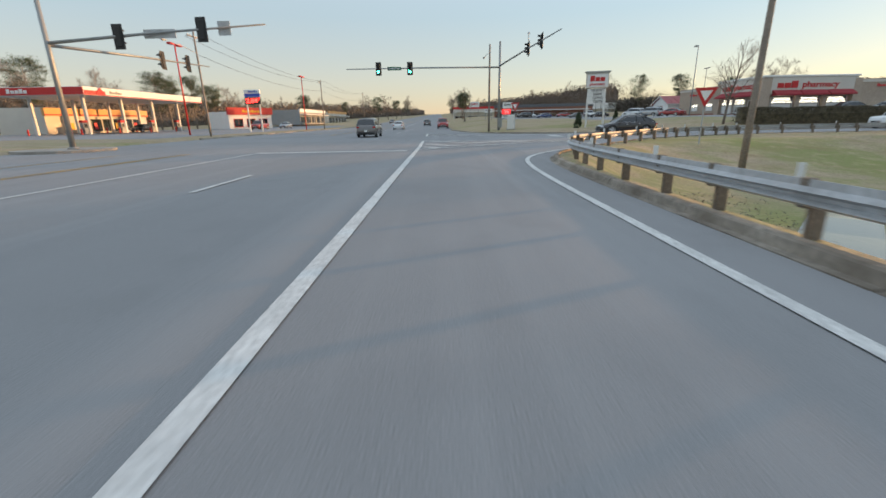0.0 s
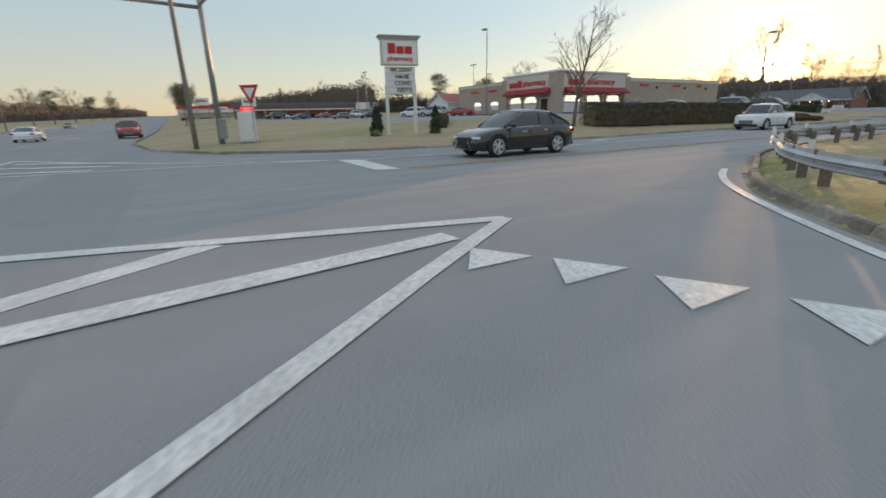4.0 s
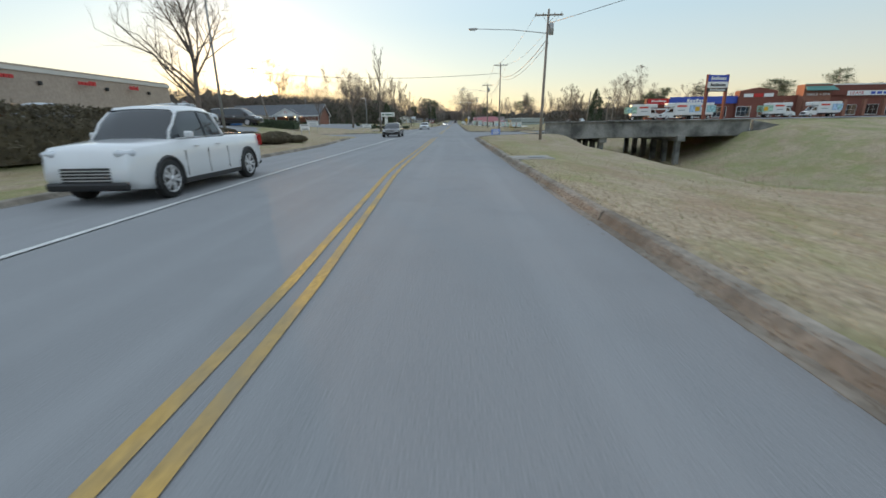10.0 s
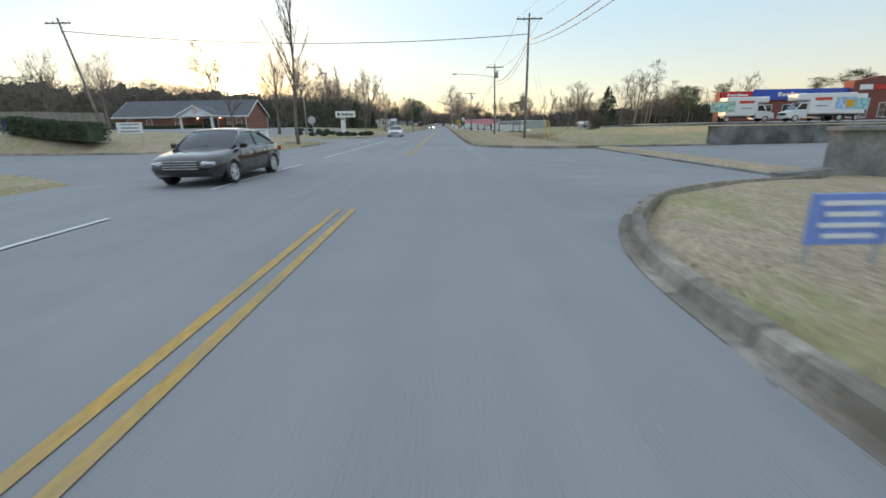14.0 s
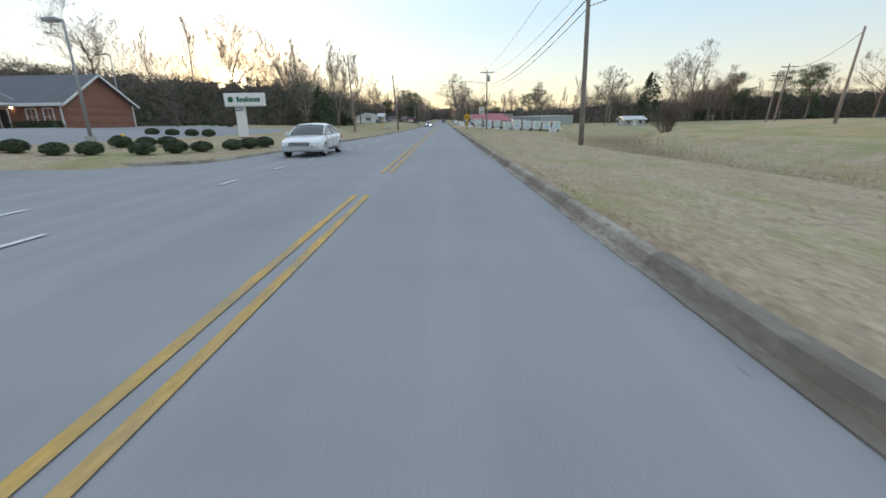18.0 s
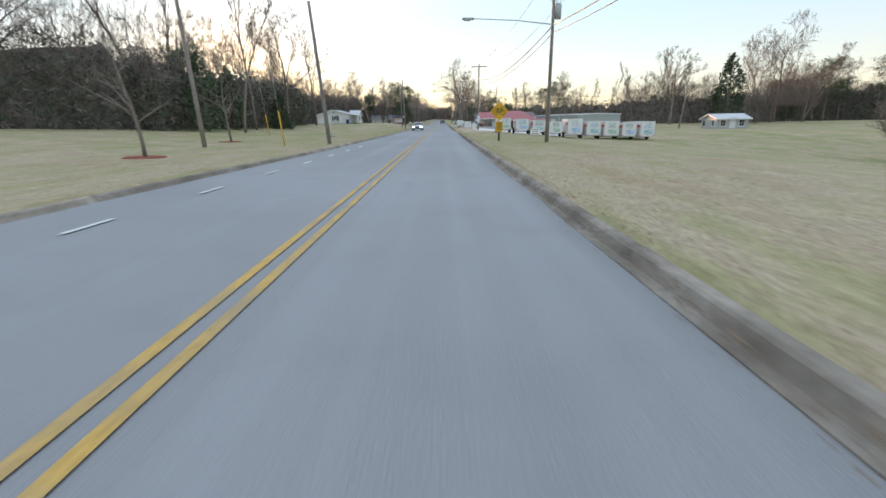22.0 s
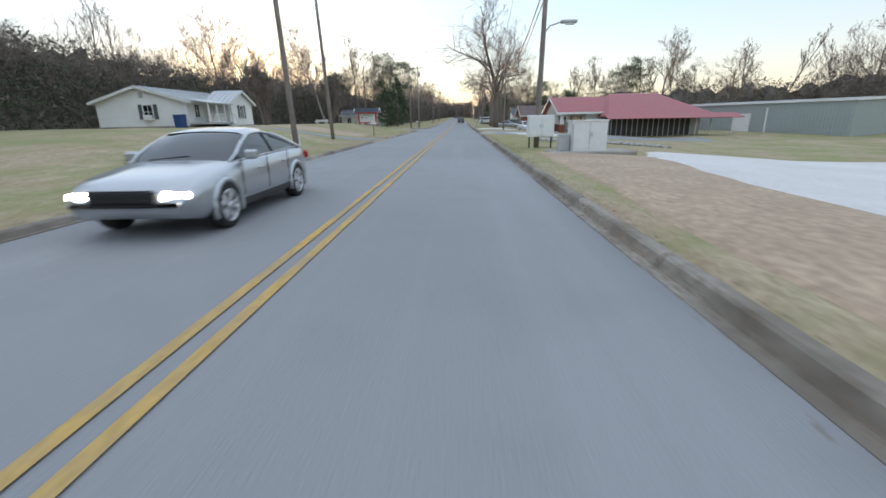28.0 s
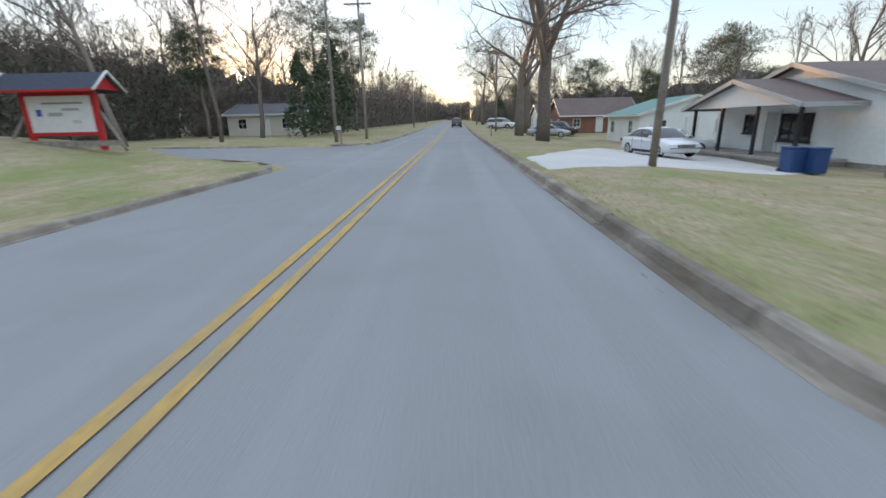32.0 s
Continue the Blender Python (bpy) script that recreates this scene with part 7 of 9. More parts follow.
# ---- yard surfaces: gravel, drives ----
def patch(name, pts, mat, label, lift=0.02, n=14):
    """A sheet that lies on the ground, with a wavy edge."""
    c = Vector((sum(p[0] for p in pts) / len(pts), sum(p[1] for p in pts) / len(pts)))
    ring = [Vector(p) for p in pts]
    edge = []
    for a, b in zip(ring, ring[1:] + ring[:1]):
        for k in range(6):
            q = a.lerp(b, k / 6)
            edge.append(q + Vector((noise.noise((q.x, q.y, 1)), noise.noise((q.x, q.y, 9)))) * 0.4)
    f, m = [], len(edge)
    flat_ = [c.lerp(e, r / n) for r in range(n + 1) for e in edge]
    zs = sheet_z([q.x for q in flat_], [q.y for q in flat_])
    v = [(q.x, q.y, float(z_) + lift * (1.0 if i < n * m else -1.5)) for i, (q, z_) in enumerate(zip(flat_, zs))]
    for r in range(n):
        for k in range(m):
            f.append((r * m + k, r * m + (k + 1) % m, (r + 1) * m + (k + 1) % m, (r + 1) * m + k))
    return tagged(mesh_ob(name, v, f, mat), label, "yard surface", kind="structure")


for y0, y1 in ((232.2, 240.4),):
    n_ = 12
    ys_ = [y0 + (y1 - y0) * k / n_ for k in range(n_ + 1)]
    apron = mesh_ob("drive_apron", [(x, y, (0.015, 0.145, ground_z(3.4, y) + 0.05)[j] - (0.16 if y in (ys_[0], ys_[-1]) and j else 0.0)) for y in ys_ for j, x in enumerate((1.93, 2.25, 3.4))], [(k * 3 + j, k * 3 + j + 1, k * 3 + j + 4, k * 3 + j + 3) for k in range(n_) for j in range(2)], CONCRETE)
    tagged(apron, "worn concrete apron where the drive meets the road", "pavement", kind="structure")
patch("gravel_yard", [(4.6, 183), (9, 180), (30, 186), (34, 205), (28, 213), (8, 211.5), (6.5, 208), (5.2, 200)], GRAVEL, "pale gravel yard beside the road", 0.05)
patch("bare_verge", [(2.6, 174), (6.0, 176), (8.0, 181), (5.5, 186), (6.5, 198), (7.5, 208), (3.0, 210), (2.5, 190)], SOIL, "bare brown soil along the yard's edge", 0.035)
patch("gravel_drive", [(-6.1, 224.0), (-8.8, 223.7), (-13, 223.4), (-16, 224.0), (-13, 225.3), (-8.5, 225.5), (-6.2, 227.8)], LOT, "worn grey drive across the verge", 0.025)
patch("bare_yard", [(-8.2, 228.4), (-13, 226.8), (-18, 228.6), (-15, 232.5), (-8.6, 233.6)], SOIL, "bare tan patch in a lawn", 0.02)
patch("house_drive", [(2.9, 231.0), (6, 230.0), (22, 228.5), (22, 232), (9.5, 235), (2.9, 241.2)], LOT, "grey asphalt drive before the red-roofed house", 0.04)
patch("concrete_drive", [(4.2, 235.2), (5.0, 230.5), (6.2, 228.2), (9.4, 227.6), (9.8, 230.5), (8.4, 233.8)], PALE_CONCRETE, "pale concrete slab before the porch", 0.06)
patch("bungalow_drive", [(2.2, 256.5), (2.2, 252.2), (9.5, 255.0), (13.4, 257.0), (15.5, 272.5), (9.0, 269.0), (4.5, 260.0)], PALE_CONCRETE, "pale concrete drive before the bungalow", 0.045)
entry = [(-15.2, 0), (-16.2, 0.25), (-17.4, 0.6), (-18.6, 0.9), (-20.0, 1.0), (-23.0, 1.0)]
mesh_ob_ = mesh_ob("car_park_entry", [(x, y, -0.008 * (1 - w) + (ground_z(x, y) + 0.055) * w) for x, w in entry for y in (81.4, 84.0, 87.0, 89.5, 91.6)], [(i * 5 + j, i * 5 + j + 1, i * 5 + j + 6, i * 5 + j + 5) for i in range(5) for j in range(4)], LOT)
tagged(mesh_ob_, "grey asphalt entry to the car park", "road", kind="structure")
patch("credit_union_car_park", [(-21.5, 82), (-58, 88), (-62, 116), (-36, 116.3), (-34, 140), (-20.5, 137.5), (-19.2, 127), (-20.0, 110), (-21.5, 96)], LOT, "grey asphalt car park before the credit union", 0.05)
patch("pharmacy_car_park", [(-36, 16.4), (-34.5, 50), (-20, 47.5), (-17.0, 40), (-19.5, 8), (-24, -8), (-34, -14), (-140, -16), (-145, 12), (-62, 16)], LOT, "grey asphalt car park round the pharmacy", 0.05, n=40)
patch("petrol_forecourt", [(-8, -62.5), (-110, -62.5), (-110, -100), (-20, -110), (-4, -90)], LOT, "grey asphalt forecourt", 0.05)
for mx_, my_ in ((-12.6, 138.5), (-15.6, 127.2), (-15.2, 152.0), (-16.6, 113.4)):
    patch("mulch_bed", [(mx_ + 0.95 * math.cos(a), my_ + 0.95 * math.sin(a)) for a in np.linspace(0, 2 * math.pi, 10)[:-1]], MULCH, "ring of red mulch round a young tree", 0.05, n=4)
rs = random.Random(8)
rip = tagged(new("rip_rap"), "heap of grey stones in a roadside ditch", "stones", kind="structure")
for k in range(260):
    x, y = rs.uniform(5.0, 12.5), rs.uniform(218.0, 221.6)
    bm = bmesh.new()
    bmesh.ops.create_icosphere(bm, subdivisions=1, radius=rs.uniform(0.07, 0.19))
    for vv in bm.verts:
        vv.co *= rs.uniform(0.75, 1.2)
        vv.co.z *= 0.7
    bmesh.ops.translate(bm, verts=bm.verts, vec=(x, y, ground_z(x, y) + 0.05))
    part("stone", bm, STONE, rip)
# drain inlet
di = thing("drain_inlet", pose(2.7, 16.5, 0.12), "concrete drain inlet slab with an iron cover", "drain")
box("slab", (1.5, 1.6, 0.1), (0.3, 0, -0.02), CONCRETE, di, bevel=0.02)
tube("cover", [(0.5, 0, 0.03), (0.5, 0, 0.05)], 0.32, POLE_STEEL, di, sides=20)
for x, y in ((-11.2, 165.0), (-13.0, 74.0)):
    di2 = thing("manhole", pose(x, y, ground_z(x, y)), "round concrete manhole lid in the grass", "manhole")
    tube("ring", [(0, 0, -0.1), (0, 0, 0.1)], 0.6, CONCRETE, di2, sides=18)
    tube("lid", [(0, 0, 0.1), (0, 0, 0.13)], 0.42, POLE_STEEL, di2, sides=18)
hy = thing("fire_hydrant", pose(-17.2, 99.0, ground_z(-17.2, 99.0)), "yellow fire hydrant among clipped shrubs", "hydrant")
tube("barrel", [(0, 0, 0), (0, 0, 0.5), (0, 0, 0.62), (0, 0, 0.72)], [0.13, 0.13, 0.12, 0.04], YELLOW_SIGN, hy, sides=12)
for s in (-1, 1):
    tube("nozzle", [(s * 0.1, 0, 0.42), (s * 0.2, 0, 0.42)], 0.06, YELLOW_SIGN, hy, sides=8)

dm = thing("dumpster", pose(-36.5, 74.5, 1.2, 0, 0, 20), "blue steel dumpster in a board enclosure", "dumpster")
DUMP_BLUE = material("dumpster_blue", (0.03, 0.12, 0.32), 0.5, var=0.12, scale=4, big=0.3, big_scale=1)
prism("body", [(-1.0, 0.15), (0.8, 0.15), (1.1, 1.3), (-1.0, 1.5)], 1.8, DUMP_BLUE, dm, "", Matrix.Rotation(radians(0), 4, "Z"))
for k in range(2):
    box("lid", (1.05, 0.86, 0.05), (0.0, 0.45 + k * 0.9, 1.47), BLACK, dm, ry=5)
for k in range(3):
    box("rib", (2.1, 0.06, 0.08), (0.05, -0.03, 0.5 + k * 0.32), DUMP_BLUE, dm)
board_fence((-41, 77.5), (-33, 80.0), 1.9, "brown board screen behind a dumpster")
isl = tagged(mesh_ob("traffic_island", *tube_data([(9.2, -57.2, -0.05), (9.2, -57.2, 0.15)], 2.6, 24), CONCRETE), "low concrete island at the signal mast", "traffic island", kind="structure")
# ---- trees ----
def grow_tree(seed, h, r0, first=0.3, kids=(9, 6, 4, 3), spread=0.8, up=0.35, lean=0.0, wobble=0.12, thin=0.012, reach=0.55, stems=1, sticks=12, stick=0.04):
    """Bare tree: returns (trunk verts, faces), (limb verts, faces), (twig verts, faces)."""
    r = random.Random(seed)
    out = [([], []), ([], []), ([], [])]

    def branch(p, d, length, rad, level):
        n = (7, 5, 4, 3, 2)[level]
        pts, rr, dirs = [p], [rad], [d]
        for i in range(n):
            d = (d + Vector((r.gauss(0, wobble), r.gauss(0, wobble), r.gauss(0, wobble) + up * 0.12 * (level > 0)))).normalized()
            p = p + d * (length / n)
            pts.append(p)
            rr.append(max(thin * 0.6, rad * (1 - 0.78 * (i + 1) / n)))
            dirs.append(d)
        v, f = out[min(level, 2)]
        tube_data(pts, rr, (8, 5, 4, 3, 3)[level], v, f)
        if level >= len(kids) - 1 or level >= 2:
            tv, tf = out[2]
            for k in range(sticks):
                w = r.random() ** 0.7
                i = min(n - 1, int(w * n))
                q = pts[i].lerp(pts[i + 1], w * n - i)
                e = (dirs[i] * 0.6 + Vector((r.gauss(0, 0.55), r.gauss(0, 0.55), r.gauss(0.15 + up * 0.3, 0.4)))).normalized()
                s_ = e.cross(Vector((r.gauss(0, 1), r.gauss(0, 1), r.gauss(0, 1)))).normalized() * (stick * r.uniform(0.15, 0.4))
                ll = min(1.7, length * r.uniform(0.35, 0.8))
                j = len(tv)
                bend = q + e * ll * 0.55 + Vector((r.gauss(0, 0.06), r.gauss(0, 0.06), r.gauss(0, 0.06))) * ll
                tv += [q - s_, q + s_, bend + s_ * 0.8, bend - s_ * 0.8, q + e * ll]
                tf += [(j, j + 1, j + 2, j + 3), (j + 3, j + 2, j + 4)]
        if level >= len(kids):
            return
        for k in range(kids[level]):
            w = (first + (1 - first) * (k + r.random()) / kids[level]) if level == 0 else (0.25 + 0.75 * (k + r.random()) / kids[level])
            i = min(n - 1, int(w * n))
            q = pts[i].lerp(pts[i + 1], w * n - i)
            a = r.uniform(0, 2 * math.pi)
            base = dirs[i]
            side = base.cross(Vector((math.cos(a), math.sin(a), 0.3))).normalized()
            dd = (base * (1 - spread * 0.5) + side * spread + Vector((0, 0, up))).normalized()
            ll = length * reach * (1.15 - 0.6 * w) * r.uniform(0.75, 1.25)
            branch(q, dd, ll, max(thin, rr[i] * 0.55), level + 1)

    for s in range(stems):
        a = 2 * math.pi * s / max(1, stems)
        tilt = 0.0 if stems == 1 else 0.22
        branch(Vector((0.12 * math.cos(a) * (stems > 1), 0.12 * math.sin(a) * (stems > 1), -0.15)), Vector((lean + tilt * math.cos(a), tilt * math.sin(a), 1)).normalized(), h * 0.92, r0, 0)
    return out


def tree_thing(name, data, label, category="tree", mats=None, group="", names=("trunk", "framework", "crown")):
    t = tagged(new(name), label, category, group)
    for (v, f), nm, mt in zip(data, names, mats or (BARK, BARK, TWIG)):
        if v:
            mesh_ob(nm, v, f, mt, t, smooth=True)
    return t


def cards(r, n, place, size, v, f, fat=0.45):
    """n small leaf cards: bent quads at places drawn by place()."""
    for _ in range(n):
        p = place()
        a = Vector((r.gauss(0, 1), r.gauss(0, 1), r.gauss(0, 1))).normalized()
        b = a.cross(Vector((r.gauss(0, 1), r.gauss(0, 1), r.gauss(0, 1)))).normalized()
        s = size * r.uniform(0.5, 1.3)
        i = len(v)
        v += [p - a * s, p + b * s * fat, p + a * s, p - b * s * fat + a * s * 0.2]
        f.append((i, i + 1, i + 2, i + 3))


def pine_data(seed, h, r0, crown=0.5, wide=0.2, clumps=4, n_branch=46):
    r = random.Random(seed)
    tv, tf = tube_data([(r.gauss(0, 0.03) * k, r.gauss(0, 0.03) * k, h * k / 8 - 0.15) for k in range(9)], [r0 * (1 - 0.09 * k) for k in range(9)], 8)
    lv, lf, nv, nf = [], [], [], []
    for b in range(n_branch):
        w = 1 - crown + crown * (b / n_branch) ** 0.85
        z = h * w
        q = (1 - w) / crown
        ln = h * wide * (0.3 + 0.9 * math.sin(math.pi * min(1, 0.12 + q * 0.85))) * r.uniform(0.6, 1.2)
        a = r.uniform(0, 2 * math.pi)
        end = Vector((math.cos(a) * ln, math.sin(a) * ln, z + ln * r.uniform(0.05, 0.5)))
        tube_data([(0, 0, z), end * 0.5 + Vector((0, 0, z * 0.5)), end], [0.05, 0.035, 0.015], 4, lv, lf)
        for c in range(clumps):
            at = Vector((0, 0, z)).lerp(end, 0.45 + 0.6 * c / clumps) + Vector((r.gauss(0, 0.25), r.gauss(0, 0.25), r.gauss(0.1, 0.15)))
            rad = h * 0.042 * r.uniform(0.7, 1.3)
            cards(r, 40, lambda: at + Vector((r.gauss(0, rad), r.gauss(0, rad), r.gauss(0, rad * 0.5))), 0.34, nv, nf, 0.09)
    return [(tv, tf), (lv, lf), (nv, nf)]


def cedar_data(seed, h, wide, n=2200, base=0.04, round_=0.7):
    r = random.Random(seed)
    tv, tf = tube_data([(0, 0, -0.1), (0, 0, h * 0.95)], [h * 0.022, 0.02], 6)
    v, f = [], []
    lobes = [(r.uniform(0, 6.28), r.uniform(base, 0.9), r.uniform(0.75, 1.2)) for _ in range(26)]

    def place():
        a0, w, k = r.choice(lobes)
        w = min(0.99, max(base, w + r.gauss(0, 0.07)))
        rad = wide * (1 - w) ** round_ * k * r.uniform(0.55, 1.05)
        a = a0 + r.gauss(0, 0.5)
        return Vector((math.cos(a) * rad, math.sin(a) * rad, h * w))
    cards(r, n if h > 4 else n * 3, place, 0.1 if h < 4 else 0.36, v, f, 0.28)
    return [(tv, tf), ([], []), (v, f)]


HIDE = pose(0, 0, -60)
GROVE = {}
for k in range(4):
    GROVE["oak%d" % k] = tree_thing("bare_tree", grow_tree(20 + k, 13 + k, 0.26, first=0.35, kids=(10, 6, 3), spread=0.75, up=0.32, sticks=11, stick=0.055), "tall leafless grey tree at the wood's edge", group="trees of the wood")
for k in range(3):
    GROVE["slim%d" % k] = tree_thing("bare_tree", grow_tree(40 + k, 15 + k, 0.17, first=0.5, kids=(10, 5, 2), spread=0.5, up=0.6, wobble=0.07, reach=0.35, sticks=10, stick=0.05), "slim leafless tree in the wood", group="trees of the wood")
for k in range(3):
    GROVE["pine%d" % k] = tree_thing("pine_tree", pine_data(60 + k, 13 + 1.5 * k, 0.24, crown=0.5 + 0.08 * k, wide=0.25, n_branch=42), "dark green pine with a clumpy crown", mats=(BARK, BARK, NEEDLES), names=("trunk", "framework", "crown"), group="trees of the wood")
for k in range(3):
    GROVE["cedar%d" % k] = tree_thing("evergreen_tree", cedar_data(80 + k, 7.5 + 1.2 * k, 2.6 + 0.3 * k, 1900), "dense dark evergreen at the wood's edge", mats=(BARK, BARK, EVERGREEN), names=("trunk", "framework", "crown"), group="trees of the wood")
used = set()


def plant(key, x, y, s=1.0, rz=None, z=None, lean=0.0, label=""):
    z = ground_z(x, y) if z is None else z
    rz = (x * 37 + y * 53) % 360 if rz is None else rz
    m = pose(x, y, z - 0.05, lean, 0, rz) @ Matrix.Scale(s, 4)
    src = GROVE[key]
    if key not in used:
        used.add(key)
        src.matrix_world = m
        ob = src
    else:
        ob = copy_thing(src, pose(x, y, z - 0.05, lean, 0, rz))
        ob.scale = (s, s, s)
    if label:
        ob["label"] = label
    return ob


# the wood on the west side, in front-edge order
WEST = [(-150, 30), (-120, 62), (-92, 92), (-72, 128), (-52, 146), (-36, 156), (-27, 164), (-25, 185), (-27, 212), (-38, 222), (-42, 240), (-38, 255), (-32, 278), (-30, 292), (-17, 312), (-15, 340), (-13, 400), (-12, 520)]
EAST_WOOD = [(260, 150), (205, 215), (150, 272), (118, 280), (96, 256), (78, 242), (63, 244), (52, 264), (40, 290), (26, 318), (16, 360), (11, 430), (9, 520)]


def along(line, step):
    pts = resample(line, step)
    return [(p, (pts[min(i + 1, len(pts) - 1)] - pts[max(i - 1, 0)]).normalized()) for i, p in enumerate(pts)]


rp = random.Random(12)
for line, side, tall in ((WEST, -1, 1.0), (EAST_WOOD, 1, 1.0)):
    for i, (p, d) in enumerate(along(line, 5.6)):
        n = Vector((-d.y, d.x, 0)) if side < 0 else Vector((d.y, -d.x, 0))
        n = -n if (n.x * side) < 0 else n
        q = p + n * rp.uniform(0.5, 12)
        key = rp.choices(["oak0", "oak1", "oak2", "oak3", "slim0", "slim1", "slim2", "pine0", "pine1", "cedar0", "cedar1", "cedar2"], [4, 4, 4, 4, 5, 5, 5, 0.6, 0.6, 0.25, 0.25, 0.25])[0]
        low = 0.52 if p.y < 145 and side < 0 else (1.0 if side < 0 else 0.92)
        if key[:3] in ("oak", "sli"):
            q = q + n * 2
        plant(key, q.x, q.y, low * tall * rp.uniform(0.75, 1.1), z=ground_z(q.x, q.y))


def undergrowth(name, line, side, h0, h1, depth, per_m, size, mat, label, seed, base=0.0, core=True):
    """A brushy mass along the wood's edge: one heap of small cards with an uneven top."""
    r = random.Random(seed)
    v, f, tops = [], [], []
    for p, d in along(line, 1.0):
        n = Vector((-d.y, d.x, 0))
        n = -n if n.x * side < 0 else n
        z0 = ground_z(p.x, p.y) + base
        top = h0 + (h1 - h0) * (0.5 + 0.5 * noise.noise((p.x * 0.09, p.y * 0.09, seed))) + 0.9 * noise.noise((p.x * 0.5, p.y * 0.5, seed))
        tops.append((p + n * depth * 0.45, z0, top))
        cards(r, per_m, lambda: p + n * (r.random() ** 1.5 * depth) + d * r.uniform(-1, 1) + Vector((0, 0, z0 + top * r.random() ** 0.85)), size * 1.25, v, f, 0.2)
    if core:
        j = len(v)
        for i, (p, z0, top) in enumerate(tops):
            for w in (0.0, 0.3, 0.62, 0.86):
                wob = noise.noise((p.x * 0.6, p.y * 0.6, w * 5 + seed)) * 0.9
                v.append(p + Vector((wob, wob, z0 + top * w * (1 + 0.25 * wob))))
        for i in range(len(tops) - 1):
            for k in range(3):
                q = j + i * 4 + k
                f.append((q, q + 1, q + 5, q + 4))
    return tagged(mesh_ob(name, v, f, mat), label, "woodland", kind="stuff")


def canopy(name, line, side, lo, hi, depth, per_m, label, seed, mat):
    """The haze of bare twigs over the brush: one heap of thin sticks."""
    r = random.Random(seed)
    v, f = [], []
    for p, d in along(line, 1.0):
        n = Vector((-d.y, d.x, 0))
        n = -n if n.x * side < 0 else n
        z0 = ground_z(p.x, p.y)
        top = lo + (hi - lo) * max(0.05, 0.55 + 0.9 * noise.noise((p.x * 0.13, p.y * 0.13, seed)))
        for _ in range(per_m):
            q = p + n * r.uniform(0.5, depth) + d * r.uniform(-1, 1) + Vector((0, 0, z0 + lo * 0.6 + (top - lo * 0.6) * r.random() ** 1.3))
            e = Vector((r.gauss(0, 0.4), r.gauss(0, 0.4), 1)).normalized() * r.uniform(0.7, 2.2)
            s_ = e.cross(Vector((r.gauss(0, 1), r.gauss(0, 1), 0.1))).normalized() * r.uniform(0.012, 0.035)
            j = len(v)
            v += [q - s_, q + s_, q + e]
            f.append((j, j + 1, j + 2))
    return tagged(mesh_ob(name, v, f, mat), label, "woodland", kind="stuff")


undergrowth("wood_brush", WEST[2:7], -1, 7.0, 10.0, 6.0, 330, 0.23, UNDERGROWTH, "dense brown and dark green brush along the wood", 1)
undergrowth("wood_brush", WEST[6:9], -1, 5.5, 8.0, 6.0, 330, 0.21, UNDERGROWTH, "dense brown and dark green brush along the wood", 9)
undergrowth("wood_brush", WEST[8:14], -1, 7.5, 10.0, 6.0, 380, 0.23, UNDERGROWTH, "dense brown brush behind the white house", 11)
undergrowth("wood_brush", WEST[13:], -1, 6.0, 9.0, 6.0, 200, 0.25, UNDERGROWTH, "dense brown brush along the far road", 12)
undergrowth("wood_brush", WEST[:3], -1, 4.0, 6.0, 8.0, 120, 0.5, UNDERGROWTH, "dense brown brush on the far hillside", 2)
undergrowth("wood_evergreen", WEST[4:14], -1, 4.0, 8.5, 4.0, 120, 0.26, EVERGREEN, "dark evergreen thicket in the wood's edge", 3, core=False)
BACK = [(-98, 128), (-84, 158), (-66, 186), (-58, 205), (-56, 240), (-50, 290), (-40, 330)]
undergrowth("wood_brush", BACK, -1, 10.5, 14.0, 8.0, 240, 0.32, UNDERGROWTH, "dense grey-brown wood on the rise behind", 14)
undergrowth("wood_brush", EAST_WOOD[:5], 1, 9.0, 14.0, 8.0, 300, 0.28, UNDERGROWTH, "dense brown brush along the far wood", 4)
undergrowth("wood_brush", EAST_WOOD[4:], 1, 6.2, 9.5, 7.0, 260, 0.24, UNDERGROWTH, "dense brown brush behind the houses", 15)
undergrowth("wood_evergreen", EAST_WOOD[1:5], 1, 6.0, 12.0, 6.0, 60, 0.42, EVERGREEN, "dark evergreens along the far wood", 5, core=False)
canopy("wood_canopy", WEST[3:7], -1, 7.0, 14.0, 9.0, 220, "haze of bare twigs over the wood", 6, TWIG)
canopy("wood_canopy", WEST[6:], -1, 6.0, 11.5, 9.0, 130, "haze of bare twigs over the wood", 10, TWIG)
canopy("wood_canopy", WEST[8:14], -1, 7.0, 13.0, 9.0, 150, "haze of bare twigs behind the white house", 13, TWIG)
canopy("wood_canopy", WEST[:4], -1, 5.0, 7.5, 10.0, 60, "haze of bare twigs over the hillside", 7, TWIG)
canopy("wood_canopy", EAST_WOOD[:8], 1, 7.0, 13.0, 12.0, 260, "haze of bare twigs over the far wood", 8, TWIG_FAR)
# far woods that close the horizon
FAR = [[(-1200, -10), (-700, -4), (-420, 10), (-260, 45), (-215, 58)], [(-1200, -92), (-700, -90), (-420, -98), (-250, -112), (-160, -128), (-60, -140), (60, -140), (160, -130)],
       [(-190, 110), (-150, 180), (-120, 300), (-60, 500)], [(240, 30), (220, 120), (200, 240), (140, 420)], [(300, -110), (290, -60), (260, 20)], [(-12, 520), (-6, 720)], [(9, 520), (6, 720)]]
